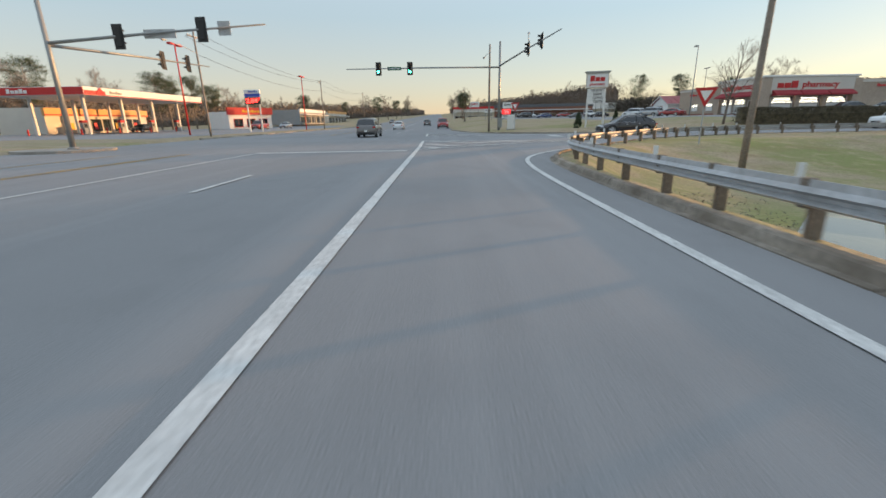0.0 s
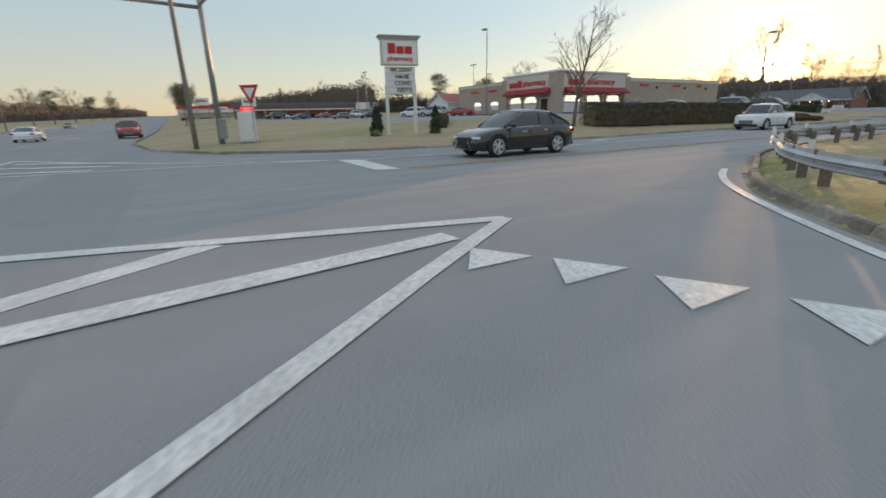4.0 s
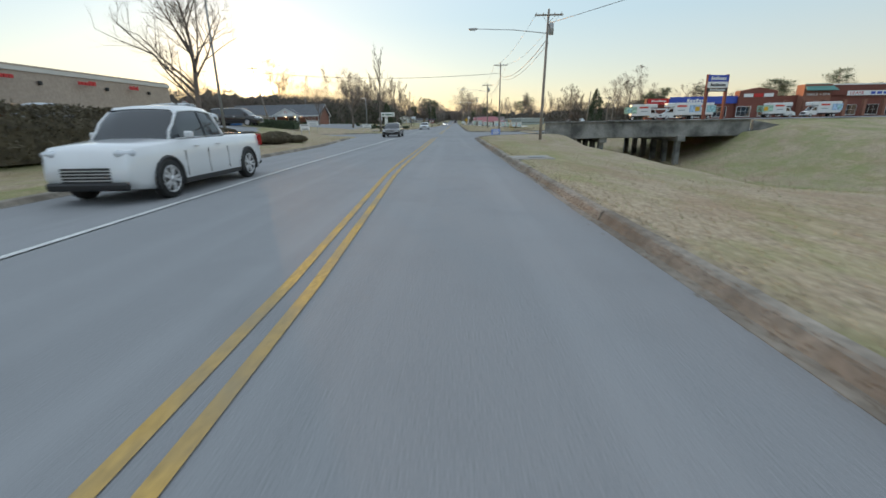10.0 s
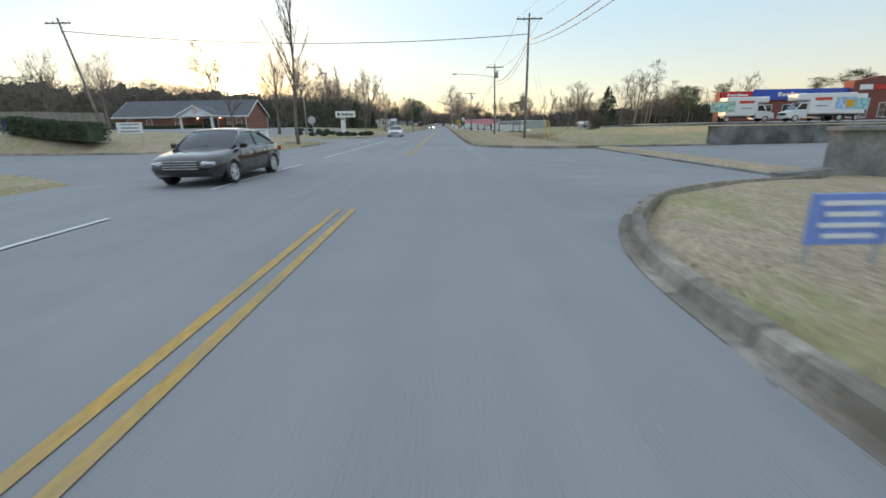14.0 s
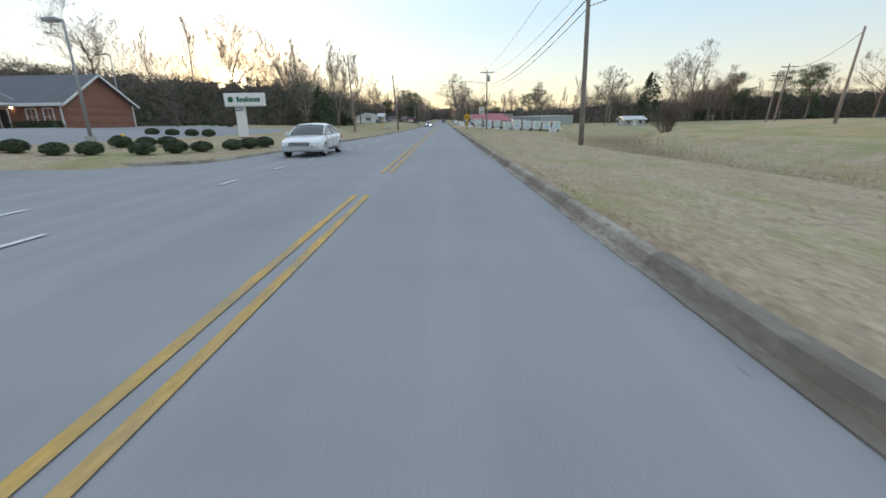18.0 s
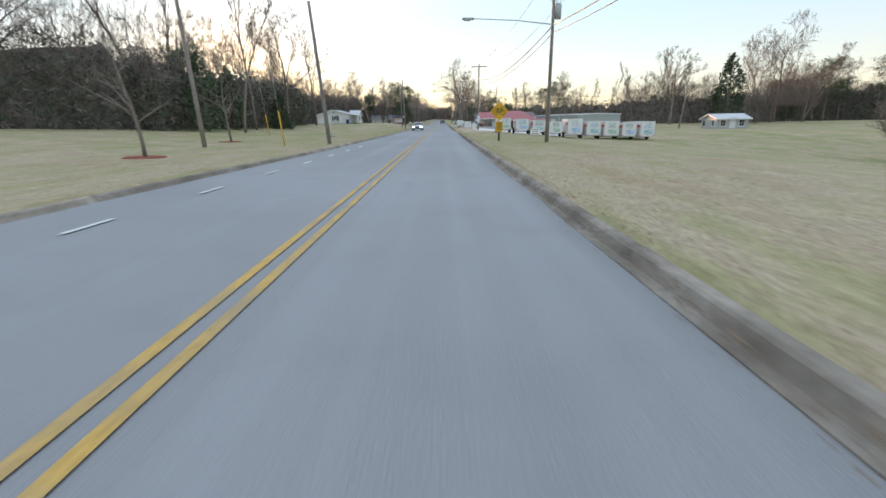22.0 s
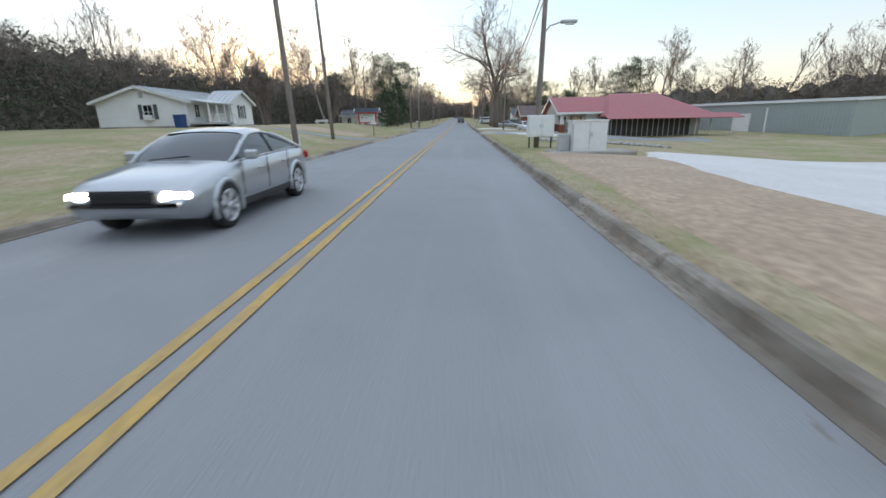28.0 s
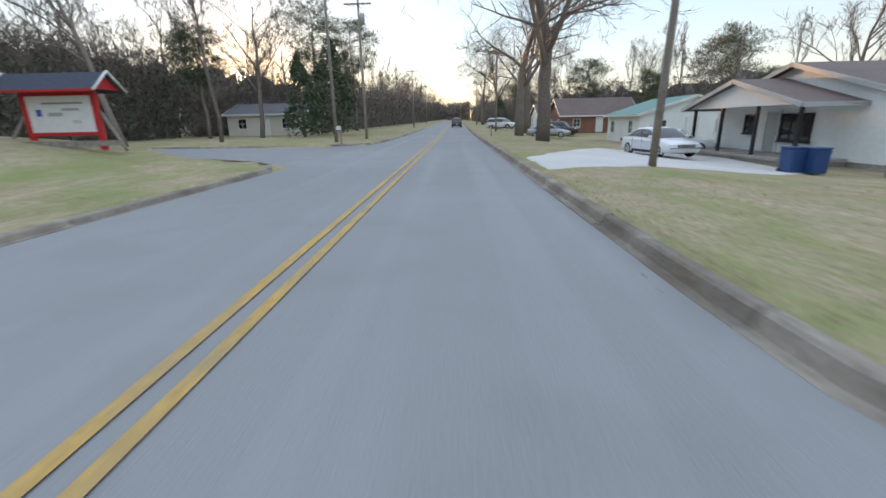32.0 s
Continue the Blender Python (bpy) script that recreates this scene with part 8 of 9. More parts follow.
for k, line in enumerate(FAR):
    undergrowth("far_wood", line, -1 if k != 3 else 1, 8 if k < 2 else 9, 13, 14, 60 if k < 2 else 75, 0.62, TWIG_FAR if k % 2 == 0 else UNDERGROWTH, "far leafless wood along the horizon", 20 + k)
    for i, (p, d) in enumerate(along(line, 55.0)):
        plant(rp.choice(["oak0", "oak1", "oak2", "oak3", "pine1", "slim0"]), p.x + rp.uniform(-4, 4), p.y + rp.uniform(-4, 4), rp.uniform(0.75, 1.0))
for x, y, k, s in ((-95, -105, "pine1", 0.95), (-88, -108, "pine0", 1.0), (-80, -106, "pine2", 0.85), (-104, -104, "pine0", 0.9), (-112, -102, "oak1", 0.8), (-70, -112, "oak2", 0.8), (-60, -120, "pine1", 1.0), (-50, -118, "oak0", 0.9),
                   (-150, -90, "pine0", 0.8), (-190, -70, "oak2", 0.7), (-210, -68, "pine1", 0.8), (-240, -66, "oak1", 0.9), (-290, -66, "pine0", 0.9), (-330, -66, "oak3", 0.9), (-400, -66, "pine2", 0.9),
                   (-100, -27, "pine0", 0.62), (-112, -26, "oak1", 0.55), (-150, -25, "oak2", 0.7), (-180, -24, "pine1", 0.7), (-230, -22, "oak0", 0.9), (-300, -24, "oak3", 0.9), (-380, -24, "pine1", 0.9), (-140, 42, "pine2", 0.8), (-125, 50, "pine1", 0.85), (-110, 58, "pine0", 0.8), (-100, 66, "oak2", 0.9)):
    plant(k, x, y, s)

# ---- trees that stand alone ----
lone = tree_thing("bare_tree", grow_tree(3, 8.2, 0.15, first=0.25, kids=(18, 6, 2), sticks=6, stick=0.014, spread=0.8, up=0.28, reach=0.46, wobble=0.05), "young leafless tree in the pharmacy's verge")
lone.matrix_world = pose(-14.9, -1.6, ground_z(-14.9, -1.6))
lot_tree = tree_thing("bare_tree", grow_tree(7, 8.2, 0.19, first=0.26, kids=(16, 7, 3), sticks=8, stick=0.011, spread=0.78, up=0.42, reach=0.55, wobble=0.09), "spreading leafless tree beside parked cars")
lot_tree.matrix_world = pose(-14.3, 25.6, ground_z(-14.3, 25.6))
tall = tree_thing("bare_tree", grow_tree(9, 12.0, 0.15, first=0.26, kids=(20, 6, 3), sticks=7, stick=0.014, spread=0.6, up=0.7, reach=0.36, wobble=0.05, thin=0.008), "tall slender leafless tree on a grass corner")
tall.matrix_world = pose(-11.7, 71.9, ground_z(-11.7, 71.9))
young = tree_thing("bare_tree", grow_tree(27, 8.0, 0.12, first=0.24, kids=(15, 5, 2), sticks=6, stick=0.012, spread=0.95, up=0.08, reach=0.44, wobble=0.06, thin=0.007), "young leafless street tree in a ring of red mulch")
young.matrix_world = pose(-15.2, 152.0, ground_z(-15.2, 152.0)) @ Matrix.Scale(0.75, 4)
for k, (x, y, s) in enumerate(((-15.6, 127.2, 0.78), (-12.6, 138.5, 0.72), (-33, 131, 0.75), (-30, 100, 0.75), (-21.2, 94.0, 1.03))):
    o = copy_thing(young if k < 3 else lot_tree, pose(x, y, ground_z(x, y), 0, 0, 70 * k))
    o.scale = (s, s, s)
    o["label"] = "young leafless street tree in a ring of red mulch"
for x, y, s in ((-52, 106, 0.9), (-66, 112, 1.0)):
    o = copy_thing(lot_tree, pose(x, y, 1.3, 0, 0, x))
    o.scale = (s * 1.3,) * 3
    o["label"] = "broad leafless tree behind the credit union"
big = tree_thing("bare_tree", grow_tree(15, 13.5, 0.42, first=0.3, kids=(9, 8, 5), sticks=8, stick=0.03, spread=0.9, up=0.28, reach=0.6), "large old leafless tree on a lawn beside the road")
big.matrix_world = pose(6.4, 274.0, ground_z(6.4, 274.0)) @ Matrix.Scale(1.3, 4)
for x, y, s, rz in ((6.6, 288.0, 1.2, 120), (10.0, 305, 1.2, 220), (8.0, 330, 1.1, 20), (7.0, 360, 1.1, 80), (44, 268, 0.75, 50)):
    o = copy_thing(big, pose(x, y, ground_z(x, y), 0, 0, rz))
    o.scale = (s, s, s)
bush = tree_thing("bare_bush", grow_tree(17, 3.0, 0.06, first=0.1, kids=(8, 6, 3), sticks=8, stick=0.02, spread=0.6, up=0.4, stems=6, reach=0.6), "rounded leafless bush in the ditch", "bush", mats=(BARK, TWIG, TWIG))
bush.matrix_world = pose(41.5, 159.0, ground_z(41.5, 159.0)) @ Matrix.Scale(2.0, 4)
for x, y, s in ((-17.2, 251.5, 1.55), (-24, 246.5, 1.8)):
    o = copy_thing(bush, pose(x, y, ground_z(x, y), 0, 0, 30 * x))
    o.scale = (s, s, s * 1.15)
    o["label"] = "large leafless many-stemmed shrub on a lawn"
for key, x, y, s in (("pine1", 22, 318, 0.75), ("pine0", 27, 305, 0.62), ("pine1", 30, 285, 0.44), ("pine0", 14, 340, 0.7), ("cedar1", 7.5, 318, 0.6), ("pine2", -18, 300, 0.95), ("pine1", -15, 308, 1.0), ("cedar2", -14.0, 292, 1.05), ("cedar1", -15.5, 286, 0.9), ("pine0", -26, 287, 0.8),
                     ("oak3", -24, 272, 0.95), ("oak1", -20, 286, 1.0), ("oak0", -33, 266, 1.0), ("slim1", -19, 276, 0.95), ("slim0", -22, 170, 0.95), ("slim2", -24, 178, 1.0), ("oak2", -26, 196, 1.05), ("slim1", -24, 206, 1.0), ("cedar2", -25, 168, 0.8), ("cedar1", -26, 176, 0.85), ("pine0", -29, 172, 0.65), ("cedar0", -23.5, 186, 0.7), ("cedar2", 72, 235, 1.7), ("oak3", 91, 244, 1.55), ("oak2", 88, 250, 1.3), ("oak1", 59, 237, 1.2), ("slim0", 54, 248, 1.1), ("slim2", 64, 252, 1.15), ("pine1", 116, 258, 1.2), ("pine2", 138, 262, 1.15), ("pine0", 124, 262, 0.95), ("cedar1", 100, 252, 1.1), ("cedar0", 150, 260, 1.3), ("pine2", 176, 250, 1.2), ("pine1", 200, 225, 1.1), ("oak0", 110, 262, 1.15), ("slim1", 104, 258, 1.2), ("pine2", 53, 330, 1.08), ("pine1", 46, 322, 1.0), ("oak2", 44, 292, 1.1), ("cedar2", 90, 152, 0.9), ("pine1", 102, 150, 0.9), ("pine2", 118, 146, 0.95), ("oak1", 80, 160, 0.9), ("pine0", 66, 158, 0.8)):
    plant(key, x, y, s)

# ---- hedges and shrubs ----
def hedge(name, line, w, h, label, mat=HEDGE_LEAF, per_m=360, size=0.10, category="hedge"):
    t = thing(name, pose(0, 0, 0), label, category)
    r = random.Random(len(line) * 7 + int(w * 10))
    v, f, cv, cf = [], [], [], []
    for p, d in along(line, 0.5):
        n = Vector((-d.y, d.x, 0))
        z0 = ground_z(p.x, p.y)
        hh = h * (1 + 0.07 * noise.noise((p.x * 0.8, p.y * 0.8, 2)))

        def place():
            a = r.uniform(-1, 1)
            b = r.random()
            if r.random() < 0.55:
                a = math.copysign(1 - abs(r.gauss(0, 0.16)), a)
            else:
                b = (1 - abs(r.gauss(0, 0.12))) * (1 - 0.22 * a ** 4)
            bulge = (1 - 0.25 * b ** 3) * (1 + 0.12 * noise.noise((p.x, p.y, b * 3)))
            return p + n * (a * w / 2 * bulge) + d * r.uniform(-0.35, 0.35) + Vector((0, 0, z0 + 0.05 + hh * max(0, b)))
        cards(r, per_m, place, size, v, f)
    core = resample(line, 1.0)
    for p in core:
        p.z = ground_z(p.x, p.y)
    sweep(core, [(-w * 0.30, 0.02), (-w * 0.33, h * 0.6), (-w * 0.2, h * 0.8), (w * 0.2, h * 0.8), (w * 0.33, h * 0.6), (w * 0.30, 0.02)], "core", mat, t)
    mesh_ob("foliage", v, f, mat, t)
    return t


hedge("hedge", [(-14.9, 0.1), (-14.3, 4), (-13.9, 9), (-13.6, 16), (-13.6, 23.6)], 2.1, 1.8, "long clipped brown-green hedge along the car park", per_m=560, size=0.075)
hedge("hedge", [(-23.0, 65.5), (-31, 68.5)], 1.6, 1.2, "clipped dark hedge behind an estate board", EVERGREEN)
hedge("hedge", [(-20.3, -11.0), (-24, -8.5)], 1.2, 0.7, "low clipped shrubs beside the pylon sign")
for x, y, hh in ((-17.4, -17.5, 1.9), (-17.0, -13.2, 1.9)):
    c_ = tree_thing("conical_shrub", cedar_data(int(hh * 10 + y), hh, 0.5, 900, 0.02, 0.6), "small conical evergreen beside the pylon sign", "shrub", (BARK, BARK, EVERGREEN), "conical shrubs", ("stem", "framework", "crown"))
    c_.matrix_world = pose(x, y, ground_z(x, y))
def round_shrub(w, h, seed, label="small dark clipped round shrub in mown grass", group="clipped shrubs at the car park", mat=EVERGREEN, n=1300):
    """A clipped ball of small leaves on a short stem."""
    r = random.Random(seed)
    v, f = [], []

    def place():
        a, b = r.uniform(0, 2 * math.pi), math.acos(r.uniform(-0.6, 1))
        k = r.uniform(0.86, 1.02) * (1 + 0.1 * noise.noise((math.cos(a) * 2, math.sin(a) * 2, b + seed)))
        return Vector((math.sin(b) * math.cos(a) * w / 2 * k, math.sin(b) * math.sin(a) * w / 2 * k, h * 0.5 + math.cos(b) * h / 2 * k))
    cards(r, n, place, 0.05, v, f, 0.6)
    bm = bmesh.new()
    bmesh.ops.create_icosphere(bm, subdivisions=2, radius=0.5)
    for q in bm.verts:
        q.co = Vector((q.co.x * w * 0.9, q.co.y * w * 0.9, h * 0.5 + q.co.z * h * 0.92))
    t = tagged(new("box_shrub"), label, "shrub", group)
    part("core", bm, mat, t, smooth=True)
    mesh_ob("foliage", v, f, mat, t)
    mesh_ob("stem", *tube_data([(0, 0, -0.05), (0, 0, h * 0.4)], 0.03, 6), BARK, t)
    return t


ball = round_shrub(1.05, 0.62, 3)
mound = round_shrub(2.3, 1.0, 8, "low spreading brown-green shrub at the car-park entrance", "low shrubs at the car park", HEDGE_LEAF, 4200)
for k, (x, y, s_) in enumerate(((-13.9, 26.6, 1.0), (-12.9, 28.0, 0.95), (-13.6, 29.3, 0.9), (-12.1, 29.9, 0.85), (-12.6, 31.6, 0.95), (-11.5, 32.6, 0.7))):
    m_ = pose(x, y, ground_z(x, y) - 0.08, 0, 0, 67 * k)
    if k == 0:
        mound.matrix_world = m_
    else:
        o = copy_thing(mound, m_)
        o.scale = (s_, s_ * 1.05, s_ * 0.88)
for k, (x, y) in enumerate(((-18.9, 94.6), (-17.0, 94.4), (-15.6, 94.6), (-17.3, 98.9), (-16.6, 99.9), (-16.0, 100.9), (-13.6, 95.0), (-12.9, 96.4), (-12.3, 97.6), (-11.5, 99.3), (-11.1, 100.4), (-10.7, 101.6), (-24, 112), (-22.6, 112.4), (-21.2, 112.8), (-20.0, 113.2), (-40.3, 145.6), (-38.2, 144.2), (-36.0, 142.8), (-33.9, 141.2), (-31.9, 139.9), (-30.2, 138.8))):
    m_ = pose(x, y, ground_z(x, y) - 0.03, 0, 0, 47 * k)
    if k == 0:
        ball.matrix_world = m_
    else:
        o = copy_thing(ball, m_)
        o.scale = (1, 1, 0.9 + 0.05 * (k % 4))
hedge("hedge", [(-58, 116.6), (-43.5, 116.6)], 0.9, 0.6, "low clipped hedge before the brick wall", EVERGREEN, 240)
hedge("hedge", [(-39.3, 116.8), (-35.8, 116.8)], 0.9, 0.6, "low clipped hedge before the brick wall", EVERGREEN, 240)

# ---- grass blades along the verges ----
def blades(name, area, n, hmin, hmax, mat, label, seed):
    r = random.Random(seed)
    v, f = [], []
    for _ in range(n):
        x, y = area(r)
        z = ground_z(x, y) if seed < 0 else None
        v_ = (x, y)
        a, hh, w = r.uniform(0, 6.28), r.uniform(hmin, hmax), r.uniform(0.006, 0.014)
        dx, dy = math.cos(a), math.sin(a)
        lx, ly = r.gauss(0, hh * 0.4), r.gauss(0, hh * 0.4)
        i = len(v)
        v += [(x - dy * w, y + dx * w, 0), (x + dy * w, y - dx * w, 0), (x + lx, y + ly, hh)]
        f.append((i, i + 1, i + 2))
    arr = np.array(v)
    base = arr[0::3, :2]
    zz = land_height(base[:, 0], base[:, 1])
    for k in range(3):
        arr[k::3, 2] += zz - 0.01
    return tagged(mesh_ob(name, arr.tolist(), f, mat), label, "grass", kind="stuff")


def verge_e(r):
    y = r.uniform(-8, 270)
    while 40 < y < 64 or 172 < y < 209 or 229 < y < 243 or 251 < y < 261:
        y = r.uniform(-8, 270)
    return x_right(y) + 0.3 + r.random() ** 1.6 * 7, y


def verge_w(r):
    y = r.uniform(-20, 268)
    while 46 < y < 65 or 76 < y < 92 or 249 < y < 270:
        y = r.uniform(-20, 268)
    return x_left(y) - 0.3 - r.random() ** 1.6 * 7, y


GREEN_BLADE = material("green_grass_blades", (0.24, 0.28, 0.11), 0.9, var=0.35, scale=2)
blades("dry_grass", verge_e, 60000, 0.02, 0.065, STRAW, "dry straw-coloured grass blades", 1)
blades("dry_grass", verge_w, 60000, 0.02, 0.06, STRAW, "dry straw-coloured grass blades", 2)
blades("green_grass", verge_e, 9000, 0.02, 0.05, GREEN_BLADE, "sparse green grass blades", 3)
blades("green_grass", verge_w, 9000, 0.02, 0.05, GREEN_BLADE, "sparse green grass blades", 4)


def creek_bank(r):
    k = r.uniform(5.5, 12.8)
    i = int(k)
    a, b = CREEK[i], CREEK[i + 1]
    w = k - i
    return a[0] * (1 - w) + b[0] * w + r.gauss(0, 2.2), a[1] * (1 - w) + b[1] * w + r.gauss(0, 2.2)


def gutter(r):
    y = r.uniform(-6, 262)
    while 38 < y < 70 or 171 < y < 192 or 235 < y < 243:
        y = r.uniform(-6, 262)
    return x_right(y) - 0.16 + abs(r.gauss(0, 0.2)) * r.choice((-0.5, 1.0)), y


def litter(name, area, n, mat, label, seed):
    """Dead leaves lying flat, each a small tilted diamond."""
    r = random.Random(seed)
    at = np.array([area(r) for _ in range(n)])
    zz = np.maximum(land_height(at[:, 0], at[:, 1]), 0.012)
    v, f = [], []
    for (x, y), z in zip(at, zz):
        a, w, h = r.uniform(0, 6.28), r.uniform(0.012, 0.03), r.uniform(0.0, 0.012)
        c, s = math.cos(a) * w, math.sin(a) * w
        i = len(v)
        v += [(x + c, y + s, z + 0.01), (x - s * 0.6, y + c * 0.6, z + h + 0.01), (x - c, y - s, z + 0.014), (x + s * 0.6, y - c * 0.6, z + 0.01)]
        f.append((i, i + 1, i + 2, i + 3))
    return tagged(mesh_ob(name, v, f, mat), label, "leaf litter", kind="stuff")


LITTER = material("dead_leaves", (0.16, 0.11, 0.07), 0.95, var=0.4, scale=3, rand=0.2)
litter("leaf_litter", gutter, 16000, LITTER, "dead brown leaves and grit along the kerb", 41)
REED = material("dead_reeds", (0.42, 0.33, 0.23), 0.95, var=0.3, scale=2)
blades("creek_reeds", creek_bank, 15000, 0.3, 1.0, REED, "dead brown reeds along the ditch", 5)
undergrowth("creek_brush", [(80, -27.6), (34, -27.4), (27, -27.0), (22, -25.8)], 1, 0.5, 1.1, 2.6, 420, 0.05, UNDERGROWTH, "dark brush and stones below the guard rail", 33, base=-0.5, core=False)
undergrowth("creek_brush", [(15.5, 70), (15.0, 82), (14.2, 95), (14.0, 108), (16, 122)], 1, 0.3, 0.7, 4.0, 240, 0.04, UNDERGROWTH, "grey-brown brush along the ditch", 31, core=False)
# ---- vehicles; each one faces -y in its own frame ----
KINDS = {  # length, width, belt-line stations (part of length, height), glasshouse (base front, roof front, roof rear, base rear), roof height, wheel radius, axles
    "sedan": (4.8, 1.84, [(0, 0.55), (0.03, 0.70), (0.08, 0.78), (0.27, 0.93), (0.8, 0.98), (0.95, 0.97), (0.985, 0.86), (1, 0.6)], (0.25, 0.42, 0.68, 0.86), 1.45, 0.32, (0.19, 0.78)),
    "coupe": (4.6, 1.82, [(0, 0.52), (0.03, 0.68), (0.08, 0.76), (0.3, 0.92), (0.8, 0.98), (0.95, 0.98), (0.985, 0.86), (1, 0.6)], (0.28, 0.46, 0.66, 0.88), 1.38, 0.33, (0.19, 0.79)),
    "crossover": (4.85, 1.9, [(0, 0.6), (0.02, 0.74), (0.06, 0.85), (0.15, 0.96), (0.27, 1.04), (0.5, 1.07), (0.8, 1.13), (0.93, 1.12), (0.98, 1.0), (1, 0.7)], (0.25, 0.44, 0.74, 0.945), 1.66, 0.385, (0.19, 0.79)),
    "suv": (4.9, 1.95, [(0, 0.65), (0.02, 0.9), (0.05, 1.0), (0.25, 1.12), (0.8, 1.15), (0.97, 1.15), (0.99, 1.0), (1, 0.65)], (0.24, 0.36, 0.90, 0.975), 1.80, 0.37, (0.19, 0.79)),
    "minivan": (5.1, 1.98, [(0, 0.6), (0.02, 0.8), (0.06, 0.92), (0.2, 1.08), (0.8, 1.12), (0.97, 1.12), (0.99, 1.0), (1, 0.6)], (0.16, 0.34, 0.92, 0.98), 1.76, 0.34, (0.19, 0.78)),
    "pickup": (5.8, 2.02, [(0, 0.7), (0.015, 1.0), (0.04, 1.1), (0.24, 1.2), (0.6, 1.22), (0.97, 1.22), (0.995, 1.2), (1, 0.7)], (0.23, 0.33, 0.56, 0.60), 1.92, 0.4, (0.17, 0.79)),
}
PAINTS = {}


def paint(name, color, metal=0.35, rough=0.28):
    if name not in PAINTS:
        PAINTS[name] = material("car_paint_" + name, color, rough, metal, var=0.03, scale=3, coat=0.8, big=0.12, big_scale=1.5)
    return PAINTS[name]


def wheel(parent, x, y, r, side):
    w = 0.22
    prof = [(0.68, -0.5), (0.93, -0.5), (1.0, -0.35), (1.0, 0.35), (0.93, 0.5), (0.68, 0.5)]
    v, f, n = [], [], 22
    for k in range(n):
        a = 2 * math.pi * k / n
        for q, o in prof:
            v.append((x + o * w, y + math.cos(a) * q * r, r + math.sin(a) * q * r))
    m = len(prof)
    for k in range(n):
        for j in range(m - 1):
            f.append((k * m + j, ((k + 1) % n) * m + j, ((k + 1) % n) * m + j + 1, k * m + j + 1))
    t = mesh_ob("wheel", v, f, RUBBER, parent, "black tyre", smooth=True)
    bm = bmesh.new()
    xo = x + side * w * 0.42
    for k in range(10):
        a = 2 * math.pi * k / 10 + (0.1 if k % 2 else -0.1)
        rot = Matrix.Rotation(a, 3, "X")
        add_box(bm, (0.03, 0.058, r * 0.64), Vector((xo, y, r)) + rot @ Vector((0, 0, r * 0.35)), rot)
    part("rim", bm, ALLOY, t, "bright alloy rim")
    tube("hub", [(xo - 0.02, y, r), (xo + side * 0.03, y, r)], r * 0.16, ALLOY, t, sides=10)
    tube("rim_ring", [(xo + 0.012 * side, y + math.cos(a) * r * 0.68, r + math.sin(a) * r * 0.68) for a in np.linspace(0, 2 * math.pi, 19)], 0.018, ALLOY, t, sides=4)
    tube("disc", [(x - side * 0.02, y, r), (x, y, r)], r * 0.6, BLACK, t, sides=14)


CACHE = {}


